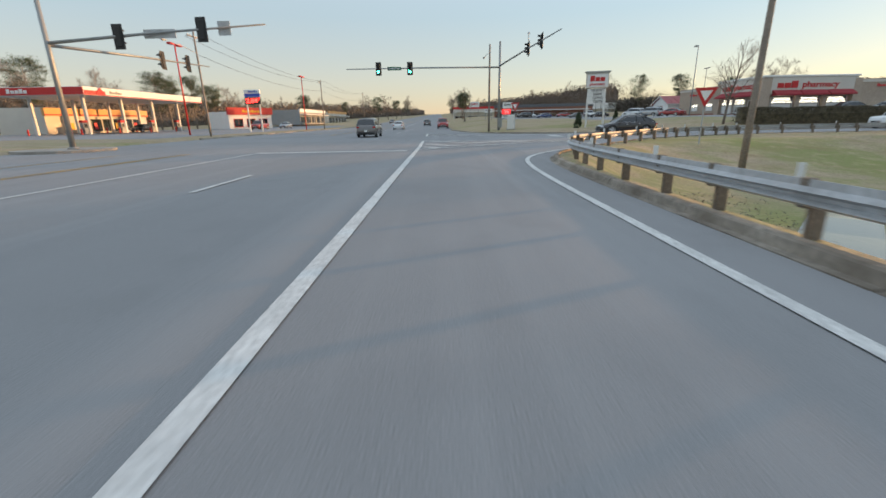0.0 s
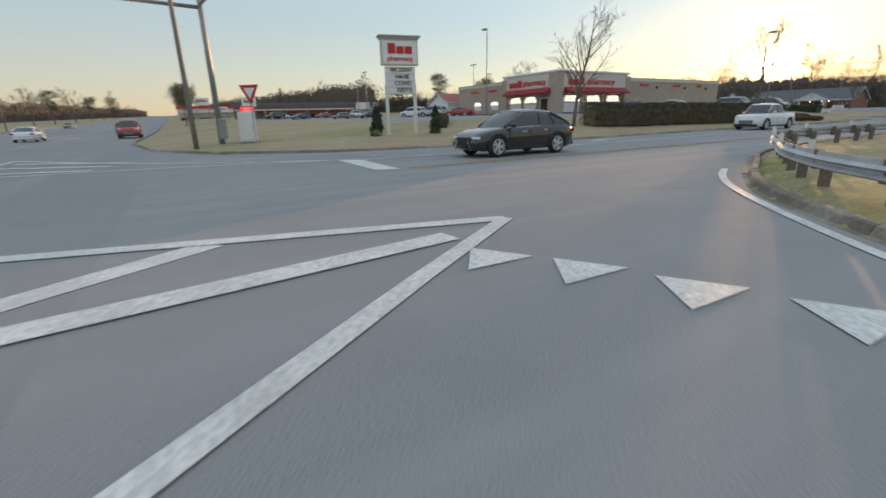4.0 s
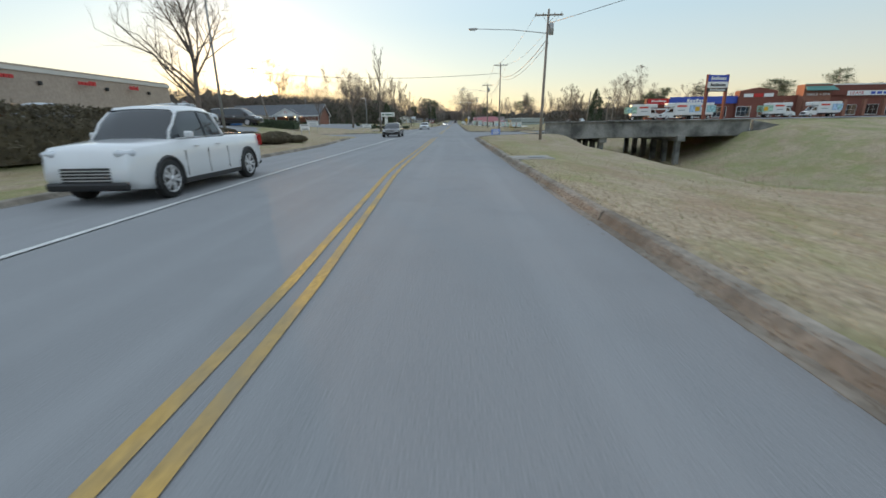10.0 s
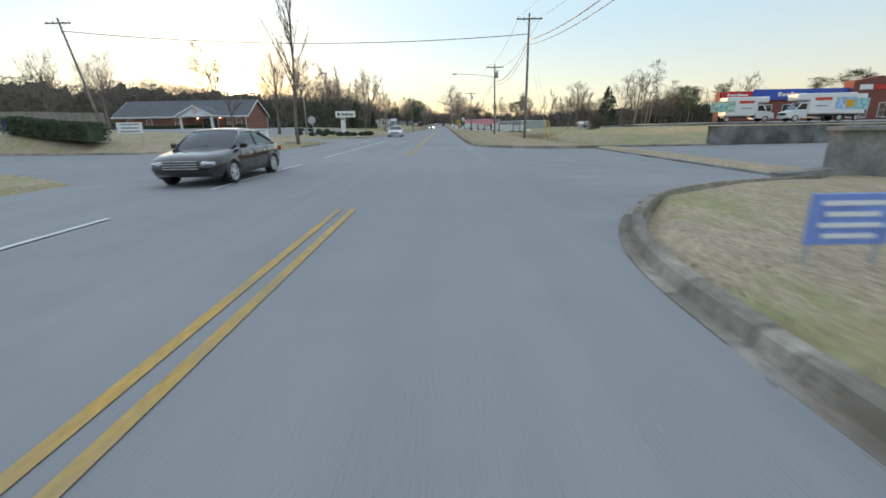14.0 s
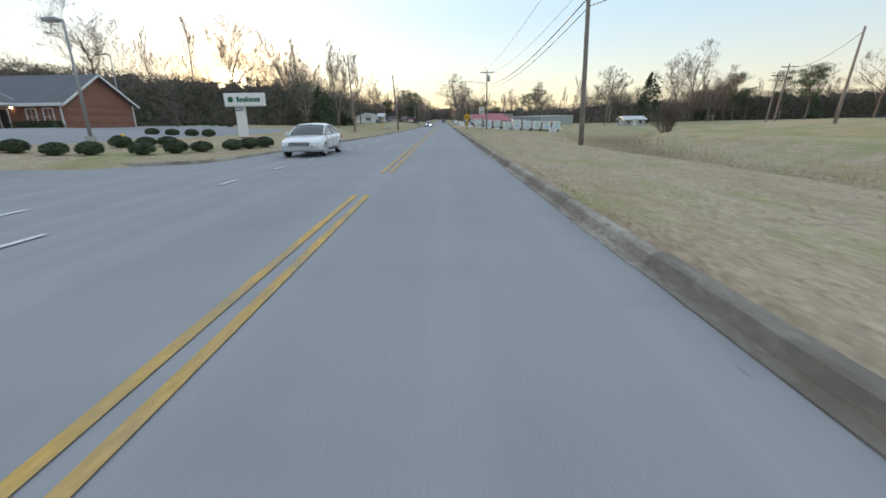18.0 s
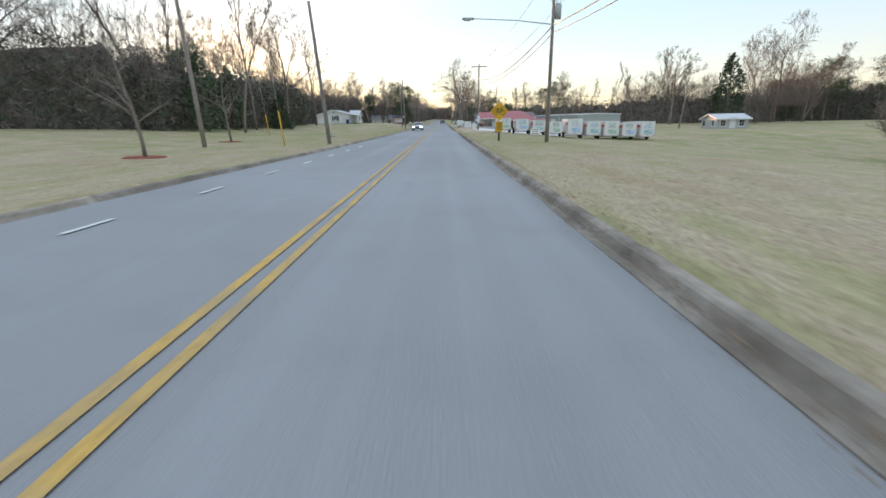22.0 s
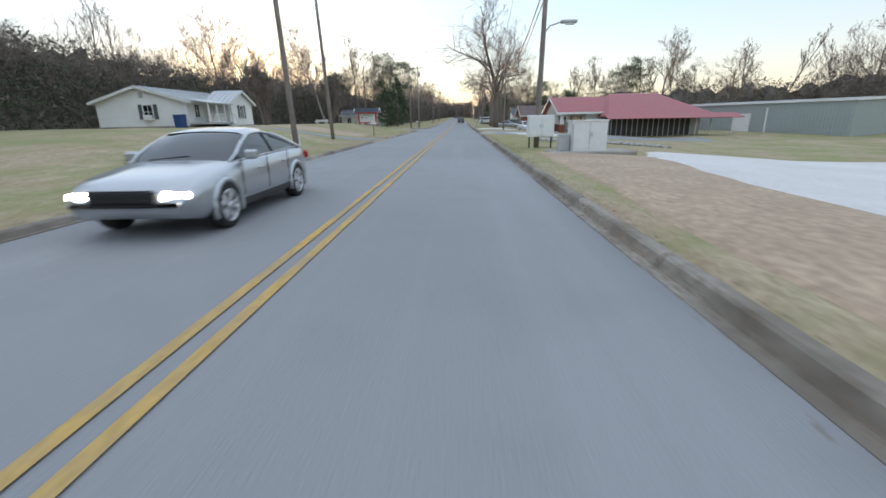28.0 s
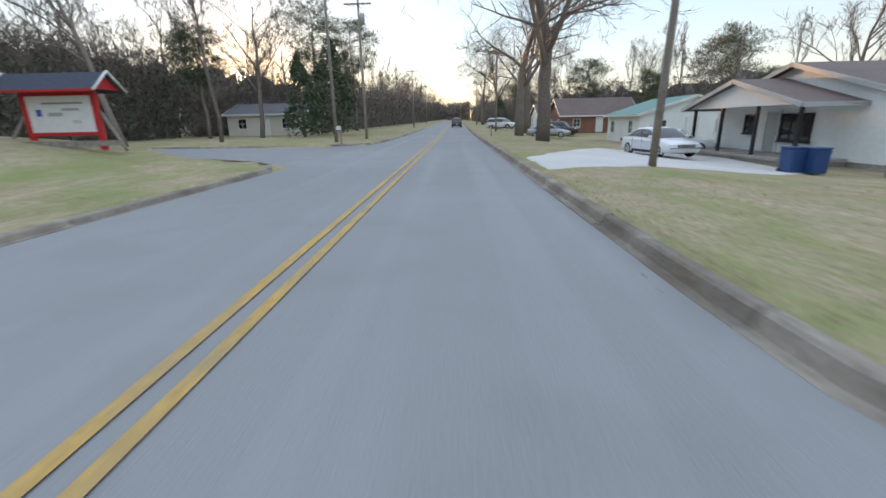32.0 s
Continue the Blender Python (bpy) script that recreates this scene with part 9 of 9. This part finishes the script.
def car(kind, colour, x, y, rz, label, z=None, group="", lights=False):
    z = 0.0 if z is None else z
    m = pose(x, y, z, 0, 0, rz)
    key = (kind, colour, lights)
    cat = {"suv": "car", "crossover": "car", "sedan": "car", "coupe": "car", "minivan": "car", "pickup": "pickup truck"}[kind]
    if key in CACHE:
        t = copy_thing(CACHE[key], m)
        return tagged(t, label, cat, group)
    L, W, top, gh, H, R, ax = KINDS[kind]
    t = thing({"pickup": "pickup_truck"}.get(kind, kind), m, label, cat, group)
    CACHE[key] = t
    mat = PAINTS[colour]
    Y = lambda s: (s - 0.5) * L
    # body shell
    st = sorted({s for s, _ in top} | {0.12, 0.4, 0.5, 0.6, 0.7, 0.88})
    v, f = [], []
    rows = 0
    for s in st:
        zt = float(np.interp(s, [a for a, _ in top], [b for _, b in top]))
        e = min(s, 1 - s)
        w = W / 2 * (0.80 + 0.20 * min(1, e / 0.10) ** 0.6)
        zb = 0.24 + (0.16 if e < 0.02 else 0.05 if e < 0.06 else 0)
        half = [(w * 0.9, zb), (w * 0.985, zb + 0.12), (w, zb + (zt - zb) * 0.45), (w * 0.985, zb + (zt - zb) * 0.72), (w * 0.95, zt - 0.05), (w * 0.88, zt), (w * 0.45, zt + 0.025 * (e > 0.02)), (0, zt + 0.03 * (e > 0.02))]
        ring = half + [(-a, b) for a, b in half[-2::-1]]
        v += [(a, Y(s), b) for a, b in ring]
        rows = len(ring)
    for i in range(len(st) - 1):
        for j in range(rows):
            j2 = (j + 1) % rows
            f.append((i * rows + j, (i + 1) * rows + j, (i + 1) * rows + j2, i * rows + j2))
    f.append(tuple(range(rows)))
    f.append(tuple((len(st) - 1) * rows + j for j in range(rows))[::-1])
    body = mesh_ob("body", v, f, mat, t, "painted body shell", smooth=True)
    # glasshouse: one lofted shell, with the roof skin over it
    zb = lambda s: float(np.interp(s, [a for a, _ in top], [b for _, b in top])) - 0.01
    w0, w1 = W / 2 * 0.9, W / 2 * 0.70

    def roof_z(s):
        if s < gh[1]:
            k = (s - gh[0]) / (gh[1] - gh[0])
            return zb(gh[0]) + (H - 0.05 - zb(gh[0])) * (k * (1.32 - 0.32 * k))
        if s > gh[2]:
            k = (gh[3] - s) / (gh[3] - gh[2])
            return zb(gh[3]) + (H - 0.06 - zb(gh[3])) * (k * (1.25 - 0.25 * k))
        k = (s - gh[1]) / (gh[2] - gh[1])
        return H - 0.05 - 0.01 * k + 0.05 * math.sin(math.pi * k)

    def ring(s, lift=0.0):
        zt, z0_ = roof_z(s), zb(s)
        full = max(0.05, H - z0_)
        half = lambda z_: (w0 + (w1 - w0) * max(0.0, min(1.0, (z_ - z0_) / full))) * (0.93 if s < gh[0] + 0.03 else 1)
        zs = [z0_, z0_ + (zt - z0_) * 0.5, z0_ + (zt - z0_) * 0.86, zt]
        pts = [(half(zs[0]), zs[0]), (half(zs[1]) * 1.01, zs[1]), (half(zs[2]) * 1.005, zs[2]), (half(zs[3]) * 0.88, zs[3] + lift), (half(zs[3]) * 0.45, zs[3] + 0.022 + lift), (0, zs[3] + 0.03 + lift)]
        pts = [(x_ + (lift if k >= 2 else 0), z_) for k, (x_, z_) in enumerate(pts[:-1])] + pts[-1:]
        return pts + [(-x_, z_) for x_, z_ in pts[-2::-1]]

    ss = sorted(set(np.linspace(gh[0], gh[1], 5).tolist() + np.linspace(gh[1], gh[2], 7).tolist() + np.linspace(gh[2], gh[3], 6).tolist()))
    gv = [(x_, Y(s), z_) for s in ss for x_, z_ in ring(s)]
    gf = [(i * 11 + j, (i + 1) * 11 + j, (i + 1) * 11 + j + 1, i * 11 + j + 1) for i in range(len(ss) - 1) for j in range(10)]
    mesh_ob("glasshouse", gv, gf, GLASS, t, "dark tinted windows", smooth=True)
    rs = [gh[1] - 0.012] + [s for s in ss if gh[1] <= s <= gh[2]] + [gh[2] + 0.014]
    rv = [(x_, Y(s), z_) for s in rs for x_, z_ in ring(s, 0.008)[2:9]]
    rf = [(i * 7 + j, (i + 1) * 7 + j, (i + 1) * 7 + j + 1, i * 7 + j + 1) for i in range(len(rs) - 1) for j in range(6)]
    mesh_ob("roof_panel", rv, rf, mat, t, smooth=True)
    for sx in (-1, 1):
        edge = lambda s, k: (sx * ring(s)[k][0], Y(s), ring(s)[k][1])
        tube("pillar", [edge(s, 2) for s in ss if s <= gh[1] + 0.001], 0.03, mat, t, sides=6)
        tube("pillar", [edge(s, 2) for s in ss if s >= gh[2] - 0.001], 0.045, mat, t, sides=6)
        sm = (gh[1] + gh[2]) / 2 + 0.02
        for s_, e_ in (((sm + 0.02, sm),) if kind in ("coupe",) else ((sm, sm), (gh[2] - 0.02 + 0.04, gh[2] - 0.03)) if kind in ("suv", "minivan", "crossover") else ((sm, sm),)):
            tube("pillar", [edge(s_, 0), edge((s_ + e_) / 2, 1), edge(e_, 2)], 0.022, BLACK, t, sides=5)
        tube("roof_rail", [edge(s, 2) for s in ss if gh[1] - 0.001 <= s <= gh[2] + 0.001], 0.02, mat, t, sides=6)
        tube("window_trim", [(sx * W / 2 * 0.9, Y(gh[0] + 0.03), zb(gh[0]) + 0.02), (sx * W / 2 * 0.9, Y(gh[3] - 0.02), zb(gh[3]) + 0.02)], 0.014, ALLOY, t, sides=4)
        if kind in ("crossover", "sedan"):
            tube("window_trim", [(sx * (ring(s)[2][0] + 0.012), Y(s), ring(s)[2][1] - 0.03) for s in ss if gh[0] + 0.05 <= s <= gh[3] - 0.03], 0.01, ALLOY, t, sides=4)
        bm = bmesh.new()
        add_box(bm, (0.2, 0.12, 0.15), (sx * (W / 2 + 0.06), Y(gh[0] + 0.07), zb(gh[0]) + 0.1), bevel=0.035)
        part("mirror", bm, mat, t)
        for s_ in ((0.44, 0.66) if kind != "pickup" else (0.36, 0.52)):
            bm = bmesh.new()
            add_box(bm, (0.03, 0.2, 0.035), (sx * (W / 2 + 0.005), Y(s_), zb(s_) - 0.17), bevel=0.01)
            part("door_handle", bm, ALLOY if kind != "coupe" else mat, t)
        for s_ in ((0.3, 0.5, 0.7) if kind != "pickup" else (0.28, 0.44, 0.6)):
            bm = bmesh.new()
            add_box(bm, (0.012, 0.012, 0.55), (sx * (W / 2 - 0.004), Y(s_), 0.68))
            part("door_seam", bm, BLACK, body)
        bm = bmesh.new()
        add_box(bm, (0.05, (ax[1] - ax[0]) * L - 2.6 * R, 0.12), (sx * (W / 2 - 0.035), Y((ax[0] + ax[1]) / 2), 0.3), bevel=0.015)
        part("sill", bm, BLACK, t)
        for s_ in ax:
            wheel(t, sx * (W / 2 - 0.1), Y(s_), R, sx)
            arc = [(sx * (W / 2 - 0.006), Y(s_) + math.cos(a) * R * 1.13, R + math.sin(a) * R * 1.13) for a in np.linspace(-0.35, math.pi + 0.35, 15)]
            tube("wheel_arch", arc, 0.045, BLACK if kind in ("suv", "crossover", "pickup") else mat, t, sides=5)
            n_ = 16
            av = [(sx * (W / 2 + 0.004), Y(s_) + math.cos(a) * R * 1.1, R + math.sin(a) * R * 1.1) for a in np.linspace(-0.3, math.pi + 0.3, n_)]
            mesh_ob("arch_shadow", av, [tuple(range(n_))], BLACK, t)
        # lamps
        bm = bmesh.new()
        add_box(bm, (0.34, 0.16, 0.10), (sx * (W / 2 - 0.27), Y(0.026), zb(0.05) - 0.11), Euler((0.25, 0, sx * 0.4)).to_matrix(), bevel=0.03)
        part("headlight", bm, HEADLIGHT if lights else LENS, t, "clear headlight")
        bm = bmesh.new()
        add_box(bm, (0.3, 0.16, 0.16 if kind != "pickup" else 0.34), (sx * (W / 2 - 0.2), Y(0.978), zb(0.95) - 0.18), Euler((0, 0, -sx * 0.3)).to_matrix(), bevel=0.03)
        part("tail_light", bm, RED_LENS, t, "red tail light")
    bm = bmesh.new()
    add_box(bm, (W * 0.5, 0.06, 0.3 if kind in ("suv", "crossover", "pickup") else 0.16), (0, Y(0.004), 0.58), bevel=0.02)
    grille = part("grille", bm, BLACK, t, "dark grille")
    for k in range(4):
        bm = bmesh.new()
        add_box(bm, (W * 0.48, 0.02, 0.02), (0, Y(0.004) - 0.035, 0.49 + k * 0.06))
        part("grille_bar", bm, ALLOY if kind in ("sedan", "pickup") else BLACK, grille)
    if kind == "crossover":
        tube("grille_surround", [(-0.48, Y(0.012), 0.76), (-0.34, Y(0.0) - 0.03, 0.58), (-0.58, Y(0.0) - 0.02, 0.3), (0.58, Y(0.0) - 0.02, 0.3), (0.34, Y(0.0) - 0.03, 0.58), (0.48, Y(0.012), 0.76)], 0.022, ALLOY, t, "bright grille surround", sides=6)
    for s_, y_ in (((0.0, -0.01),) if kind in ("suv", "pickup") else ()) + ((1.0, 0.01),):
        bm = bmesh.new()
        add_box(bm, (W * 0.82, 0.1, 0.16), (0, Y(s_) + y_ * 0.5, 0.37), bevel=0.045)
        part("bumper", bm, BLACK if kind in ("suv", "pickup") else mat, t)
        if s_:
            bm = bmesh.new()
            add_box(bm, (0.32, 0.02, 0.16), (0, Y(s_) + y_ * 7, 0.62))
            part("number_plate", bm, WHITE_SIGN, t, "blank number plate")
    if kind == "pickup":
        # flat black panel in place of the shade inside an open bed
        bm = bmesh.new()
        add_box(bm, (W * 0.8, L * 0.36, 0.04), (0, Y(0.79), zb(0.8) + 0.03))
        part("bed_cover", bm, BLACK, t, "black panel standing for shade in the open bed")
    tube("wiper", [(-0.5, Y(gh[0]) + 0.06, zb(gh[0]) + 0.05), (0.1, Y(gh[0]) + 0.1, zb(gh[0]) + 0.1)], 0.012, BLACK, t, sides=4)
    tube("aerial", [(0, Y(gh[2] - 0.04), H), (0, Y(gh[2]), H + 0.1)], 0.02, BLACK, t, sides=5)
    return t


paint("black", (0.022, 0.016, 0.015), 0.0, 0.14)
paint("grey", (0.16, 0.15, 0.145), 0.6)
paint("silver", (0.42, 0.44, 0.46), 0.6)
paint("white", (0.7, 0.71, 0.72), 0.0)
paint("red", (0.32, 0.02, 0.02), 0.2)
paint("blue", (0.03, 0.05, 0.14), 0.4)
paint("maroon", (0.12, 0.015, 0.02), 0.4)
# on the roads
car("crossover", "black", -2.8, -17.7, 0, "glossy black crossover waiting at the junction")
car("suv", "grey", -9.0, -41.2, -90, "dusty grey sport utility vehicle on the highway")
car("pickup", "white", -6.8, 11.0, 0, "white pickup truck coming along the side road")
car("sedan", "black", -6.6, 49.2, 0, "black saloon with chrome trim on the side road")
car("sedan", "white", -6.4, 97.0, 0, "white saloon passing on the road")
car("coupe", "silver", -4.2, 198.6, 0, "silver-blue coupe with its lamps lit", lights=True)
car("sedan", "white", -49.0, -42.0, -90, "white saloon far along the highway", z=0.0)
car("pickup", "red", -50.0, -33.6, 90, "red pickup truck far along the highway", z=0.0)
car("suv", "black", 0.1, 330, 180, "dark vehicle far ahead on the road", z=rise(0, 330))
car("suv", "grey", -95, -38, -90, "grey vehicle far along the highway", z=rise(-95, -38))
car("sedan", "grey", -140, -53, 90, "grey saloon far along the highway", z=rise(-140, -53))
# parked
for kind, col, x, y, rz, lab in (
        ("suv", "silver", -21.5, 35.6, 90, "silver sport utility vehicle parked beside the pharmacy"), ("minivan", "black", -22.6, 46.6, 90, "black minivan parked beside the pharmacy"),
        ("sedan", "silver", -25.0, 27.5, 90, "silver saloon parked behind the hedge"),
        ("sedan", "red", -50.5, 10.5, -60, "red saloon parked before the pharmacy"), ("suv", "silver", -57.5, 9.5, -60, "silver sport utility vehicle in the car park"), ("suv", "white", -62.0, 8.0, -60, "white sport utility vehicle in the car park"),
        ("crossover", "black", -31.6, 27.0, 0, "black crossover parked at the pharmacy's wall"), ("sedan", "black", -78.0, 6.0, 0, "dark saloon in the car park"), ("sedan", "grey", -90.0, 4.0, 0, "grey saloon in the car park"),
        ("pickup", "white", -104.0, 12.0, 90, "white pickup truck in the far car park"), ("sedan", "red", -112.0, 6.0, 20, "red saloon in the far car park"), ("sedan", "white", -118, -4, 20, "white saloon in the far car park"), ("suv", "black", -110, -7, 20, "black vehicle in the far car park"), ("sedan", "blue", -100, -3, 20, "blue saloon in the far car park"),
        ("sedan", "silver", -74.0, -72.0, 90, "silver saloon beside the petrol station"), ("pickup", "red", -62.0, -73.5, 90, "red pickup beside the petrol station"), ("sedan", "black", -48, -90, 90, "dark saloon at the fuel pumps"),
        ("sedan", "white", 10.6, 264.3, 8, "white saloon parked on a concrete drive"), ("sedan", "white", 13.4, 268.6, 62, "white saloon parked beside the bungalow"),
        ("suv", "black", 13.5, 300.0, 60, "dark sport utility vehicle on a drive"), ("sedan", "silver", 10.5, 292.0, 70, "silver saloon on a drive"), ("suv", "white", 7.5, 316.0, 60, "white sport utility vehicle on a drive")):
    zz = ground_z(x, y) + (0.06 if x < -15 or x > 6 else 0.05)
    car(kind, col, x, y, rz, lab, z=zz, group="parked cars")

# ---- enclosed rental trailers ----
RED_STRIPE = material("orange_red_stripe", (0.6, 0.06, 0.03), 0.5, var=0.05)
TEAL = material("teal_print", (0.3, 0.5, 0.52), 0.5, var=0.5, scale=2.5)
SKYBLUE = material("blue_print", (0.36, 0.5, 0.66), 0.5, var=0.45, scale=2.5)
GREENP = material("green_print", (0.36, 0.52, 0.4), 0.5, var=0.45, scale=2.5)
PRINTS = [GREENP, SKYBLUE, TEAL, POLE_STEEL]


def trailer(x, y, w, l, h, rz, k):
    z0 = 0.42
    t = thing("cargo_trailer", pose(x, y, ground_z(x, y), 0, 0, rz), "white enclosed cargo trailer with printed doors and a red stripe", "trailer", "row of rental trailers")
    prof = [(0, 0), (l, 0), (l, h * 0.55), (l - 0.22, h * 0.92), (l - 0.5, h), (0.06, h), (0, h - 0.06)]
    m = Matrix(((0, 1, 0, -w / 2), (1, 0, 0, 0), (0, 0, 1, z0), (0, 0, 0, 1)))
    body = prism("body", prof, w, WHITE_METAL, t, "white trailer body", m)
    bm = bmesh.new()
    for s in (-1, 1):
        add_box(bm, (0.06, 0.04, h), (s * (w / 2 - 0.02), -0.02, z0 + h / 2), bevel=0.01)
    add_box(bm, (w, 0.04, 0.07), (0, -0.02, z0 + h - 0.03), bevel=0.01)
    add_box(bm, (w, 0.05, 0.09), (0, -0.025, z0 + 0.03), bevel=0.01)
    part("door_frame", bm, ALLOY, t)
    for s in (-1, 1):
        box("rear_door", (w / 2 - 0.08, 0.03, h - 0.2), (s * w / 4, -0.012, z0 + h / 2), WHITE_METAL, t, bevel=0.01)
        tube("lock_rod", [(s * 0.06, -0.04, z0 + 0.1), (s * 0.06, -0.04, z0 + h - 0.15)], 0.012, ALLOY, t, sides=5)
        bm = bmesh.new()
        add_box(bm, (0.012, 0.9, 0.3), (s * (w / 2 + 0.008), 0.55, z0 + h * 0.7))
        part("stripe", bm, RED_STRIPE, t, "orange-red stripe")
        bm = bmesh.new()
        add_box(bm, (0.1, 0.05, 0.12), (s * (w / 2 - 0.1), -0.04, z0 + 0.1), bevel=0.01)
        part("tail_light", bm, RED_LENS, t)
        wheel(t, s * (w / 2 + 0.1), l * 0.52, 0.3, s)
        bm = bmesh.new()
        add_box(bm, (0.3, 0.85, 0.06), (s * (w / 2 + 0.1), l * 0.52, 0.66), bevel=0.02)
        part("mudguard", bm, BLACK, t)
    r = random.Random(k)
    for j in range(4):
        box("print_bar", (w * r.uniform(0.35, 0.7), 0.01, 0.07), (r.uniform(-0.1, 0.1), -0.034, z0 + h * (0.86 - 0.09 * j)), PRINTS[(k + (j > 1)) % 4], t)
    box("print_picture", (w * 0.55, 0.01, h * 0.26), (0.1, -0.034, z0 + h * 0.3), PRINTS[k % 3], t, "faded printed picture")
    for s in (-1, 1):
        tube("drawbar", [(s * w * 0.35, l, z0 - 0.05), (0, l + 1.1, z0 - 0.05)], 0.04, BLACK, t, sides=5)
    tube("jack", [(0, l + 0.9, 0), (0, l + 0.9, 0.6)], 0.03, GALV, t, sides=6)
    tube("axle", [(-w / 2, l * 0.52, 0.3), (w / 2, l * 0.52, 0.3)], 0.04, BLACK, t, sides=6)


for k, (x, w, l, h) in enumerate(((7.6, 1.5, 2.5, 1.3), (9.7, 1.55, 2.7, 1.35), (11.7, 1.5, 2.5, 1.35), (13.7, 1.55, 2.7, 1.35), (16.0, 1.75, 3.8, 1.85), (18.2, 1.7, 3.2, 1.65), (20.3, 1.75, 3.4, 1.7), (22.4, 1.7, 3.2, 1.65), (24.5, 1.75, 3.6, 1.75))):
    trailer(x, 174.2 - 0.12 * k, w, l, h, (3, -2, 2, 0, -3, 2, -1, 1, 3)[k], k)


# ---- rental box trucks ----
def box_truck(x, y, rz, k, L=5.0):
    z = ground_z(60, 80) + 0.07
    t = thing("box_truck", pose(x, y, z, 0, 0, rz), "white rental box truck with an orange stripe and printed side", "truck", "rental trucks outside the shops")
    bm = bmesh.new()
    add_box(bm, (2.3, L, 2.25), (0, L / 2 - 0.4, 1.95), bevel=0.06)
    b_ = part("cargo_box", bm, WHITE_METAL, t, "white cargo box")
    bm = bmesh.new()
    add_box(bm, (2.2, 1.5, 0.75), (0, -0.95, 2.7), bevel=0.12)
    part("overcab", bm, WHITE_METAL, t, "rounded box over the cab")
    prof = [(0.0, 0.45), (-2.0, 0.45), (-2.1, 0.7), (-2.05, 1.05), (-1.3, 1.3), (-0.75, 2.1), (0.0, 2.15)]
    m = Matrix(((0, 1, 0, -0.98), (1, 0, 0, -0.4), (0, 0, 1, 0), (0, 0, 0, 1)))
    prism("cab", prof, 1.96, WHITE_METAL, t, "white van cab", m)
    slab(t, "windscreen", (-0.85, -1.72, 1.34), (0.85, -1.72, 1.34), (0.8, -1.2, 2.05), (-0.8, -1.2, 2.05), 0.02, GLASS)
    for s in (-1, 1):
        mesh_ob("side_window", [(s * 0.99, -1.45, 1.35), (s * 0.99, -0.55, 1.35), (s * 0.99, -0.55, 2.0), (s * 0.99, -1.1, 2.0)], [(0, 1, 2, 3)], GLASS, t)
        box("stripe", (0.012, 1.7, 0.32), (s * 1.157, 0.9, 2.45), RED_STRIPE, t, "orange-red stripe")
        box("print_picture", (0.012, 2.0, 1.3), (s * 1.157, 3.2, 1.95), PRINTS[k % 3], t, "large printed picture")
        box("print_picture", (0.014, 0.8, 0.8), (s * 1.158, 3.6, 1.9), YELLOW_SIGN if k % 2 else TEAL, t)
        box("headlight", (0.3, 0.06, 0.2), (s * 0.75, -2.5, 0.85), SHOP_GLASS, t, bevel=0.02)
        box("mirror", (0.12, 0.1, 0.3), (s * 1.15, -1.5, 1.5), BLACK, t, bevel=0.02)
        for yy in (-1.55, 2.9):
            wheel(t, s * 0.88, yy, 0.38, s)
        box("print_bar", (0.012, 1.2, 0.14), (s * 1.157, 0.8, 1.7), POLE_STEEL, t)
    box("grille", (1.1, 0.05, 0.3), (0, -2.5, 0.85), BLACK, t)
    box("bumper", (1.95, 0.16, 0.25), (0, -2.52, 0.5), ALLOY, t, bevel=0.03)
    box("chassis", (1.2, L + 1.4, 0.2), (0, L / 2 - 1.2, 0.65), BLACK, t)


for k, (x, y, rz, L) in enumerate(((39.5, 94.5, 80, 3.6), (42.5, 89.0, -100, 4.6), (46.8, 91.0, -80, 4.2), (70.5, 100.5, 85, 3.4), (76.5, 98.5, -95, 4.4))):
    box_truck(x, y, rz, k, L)
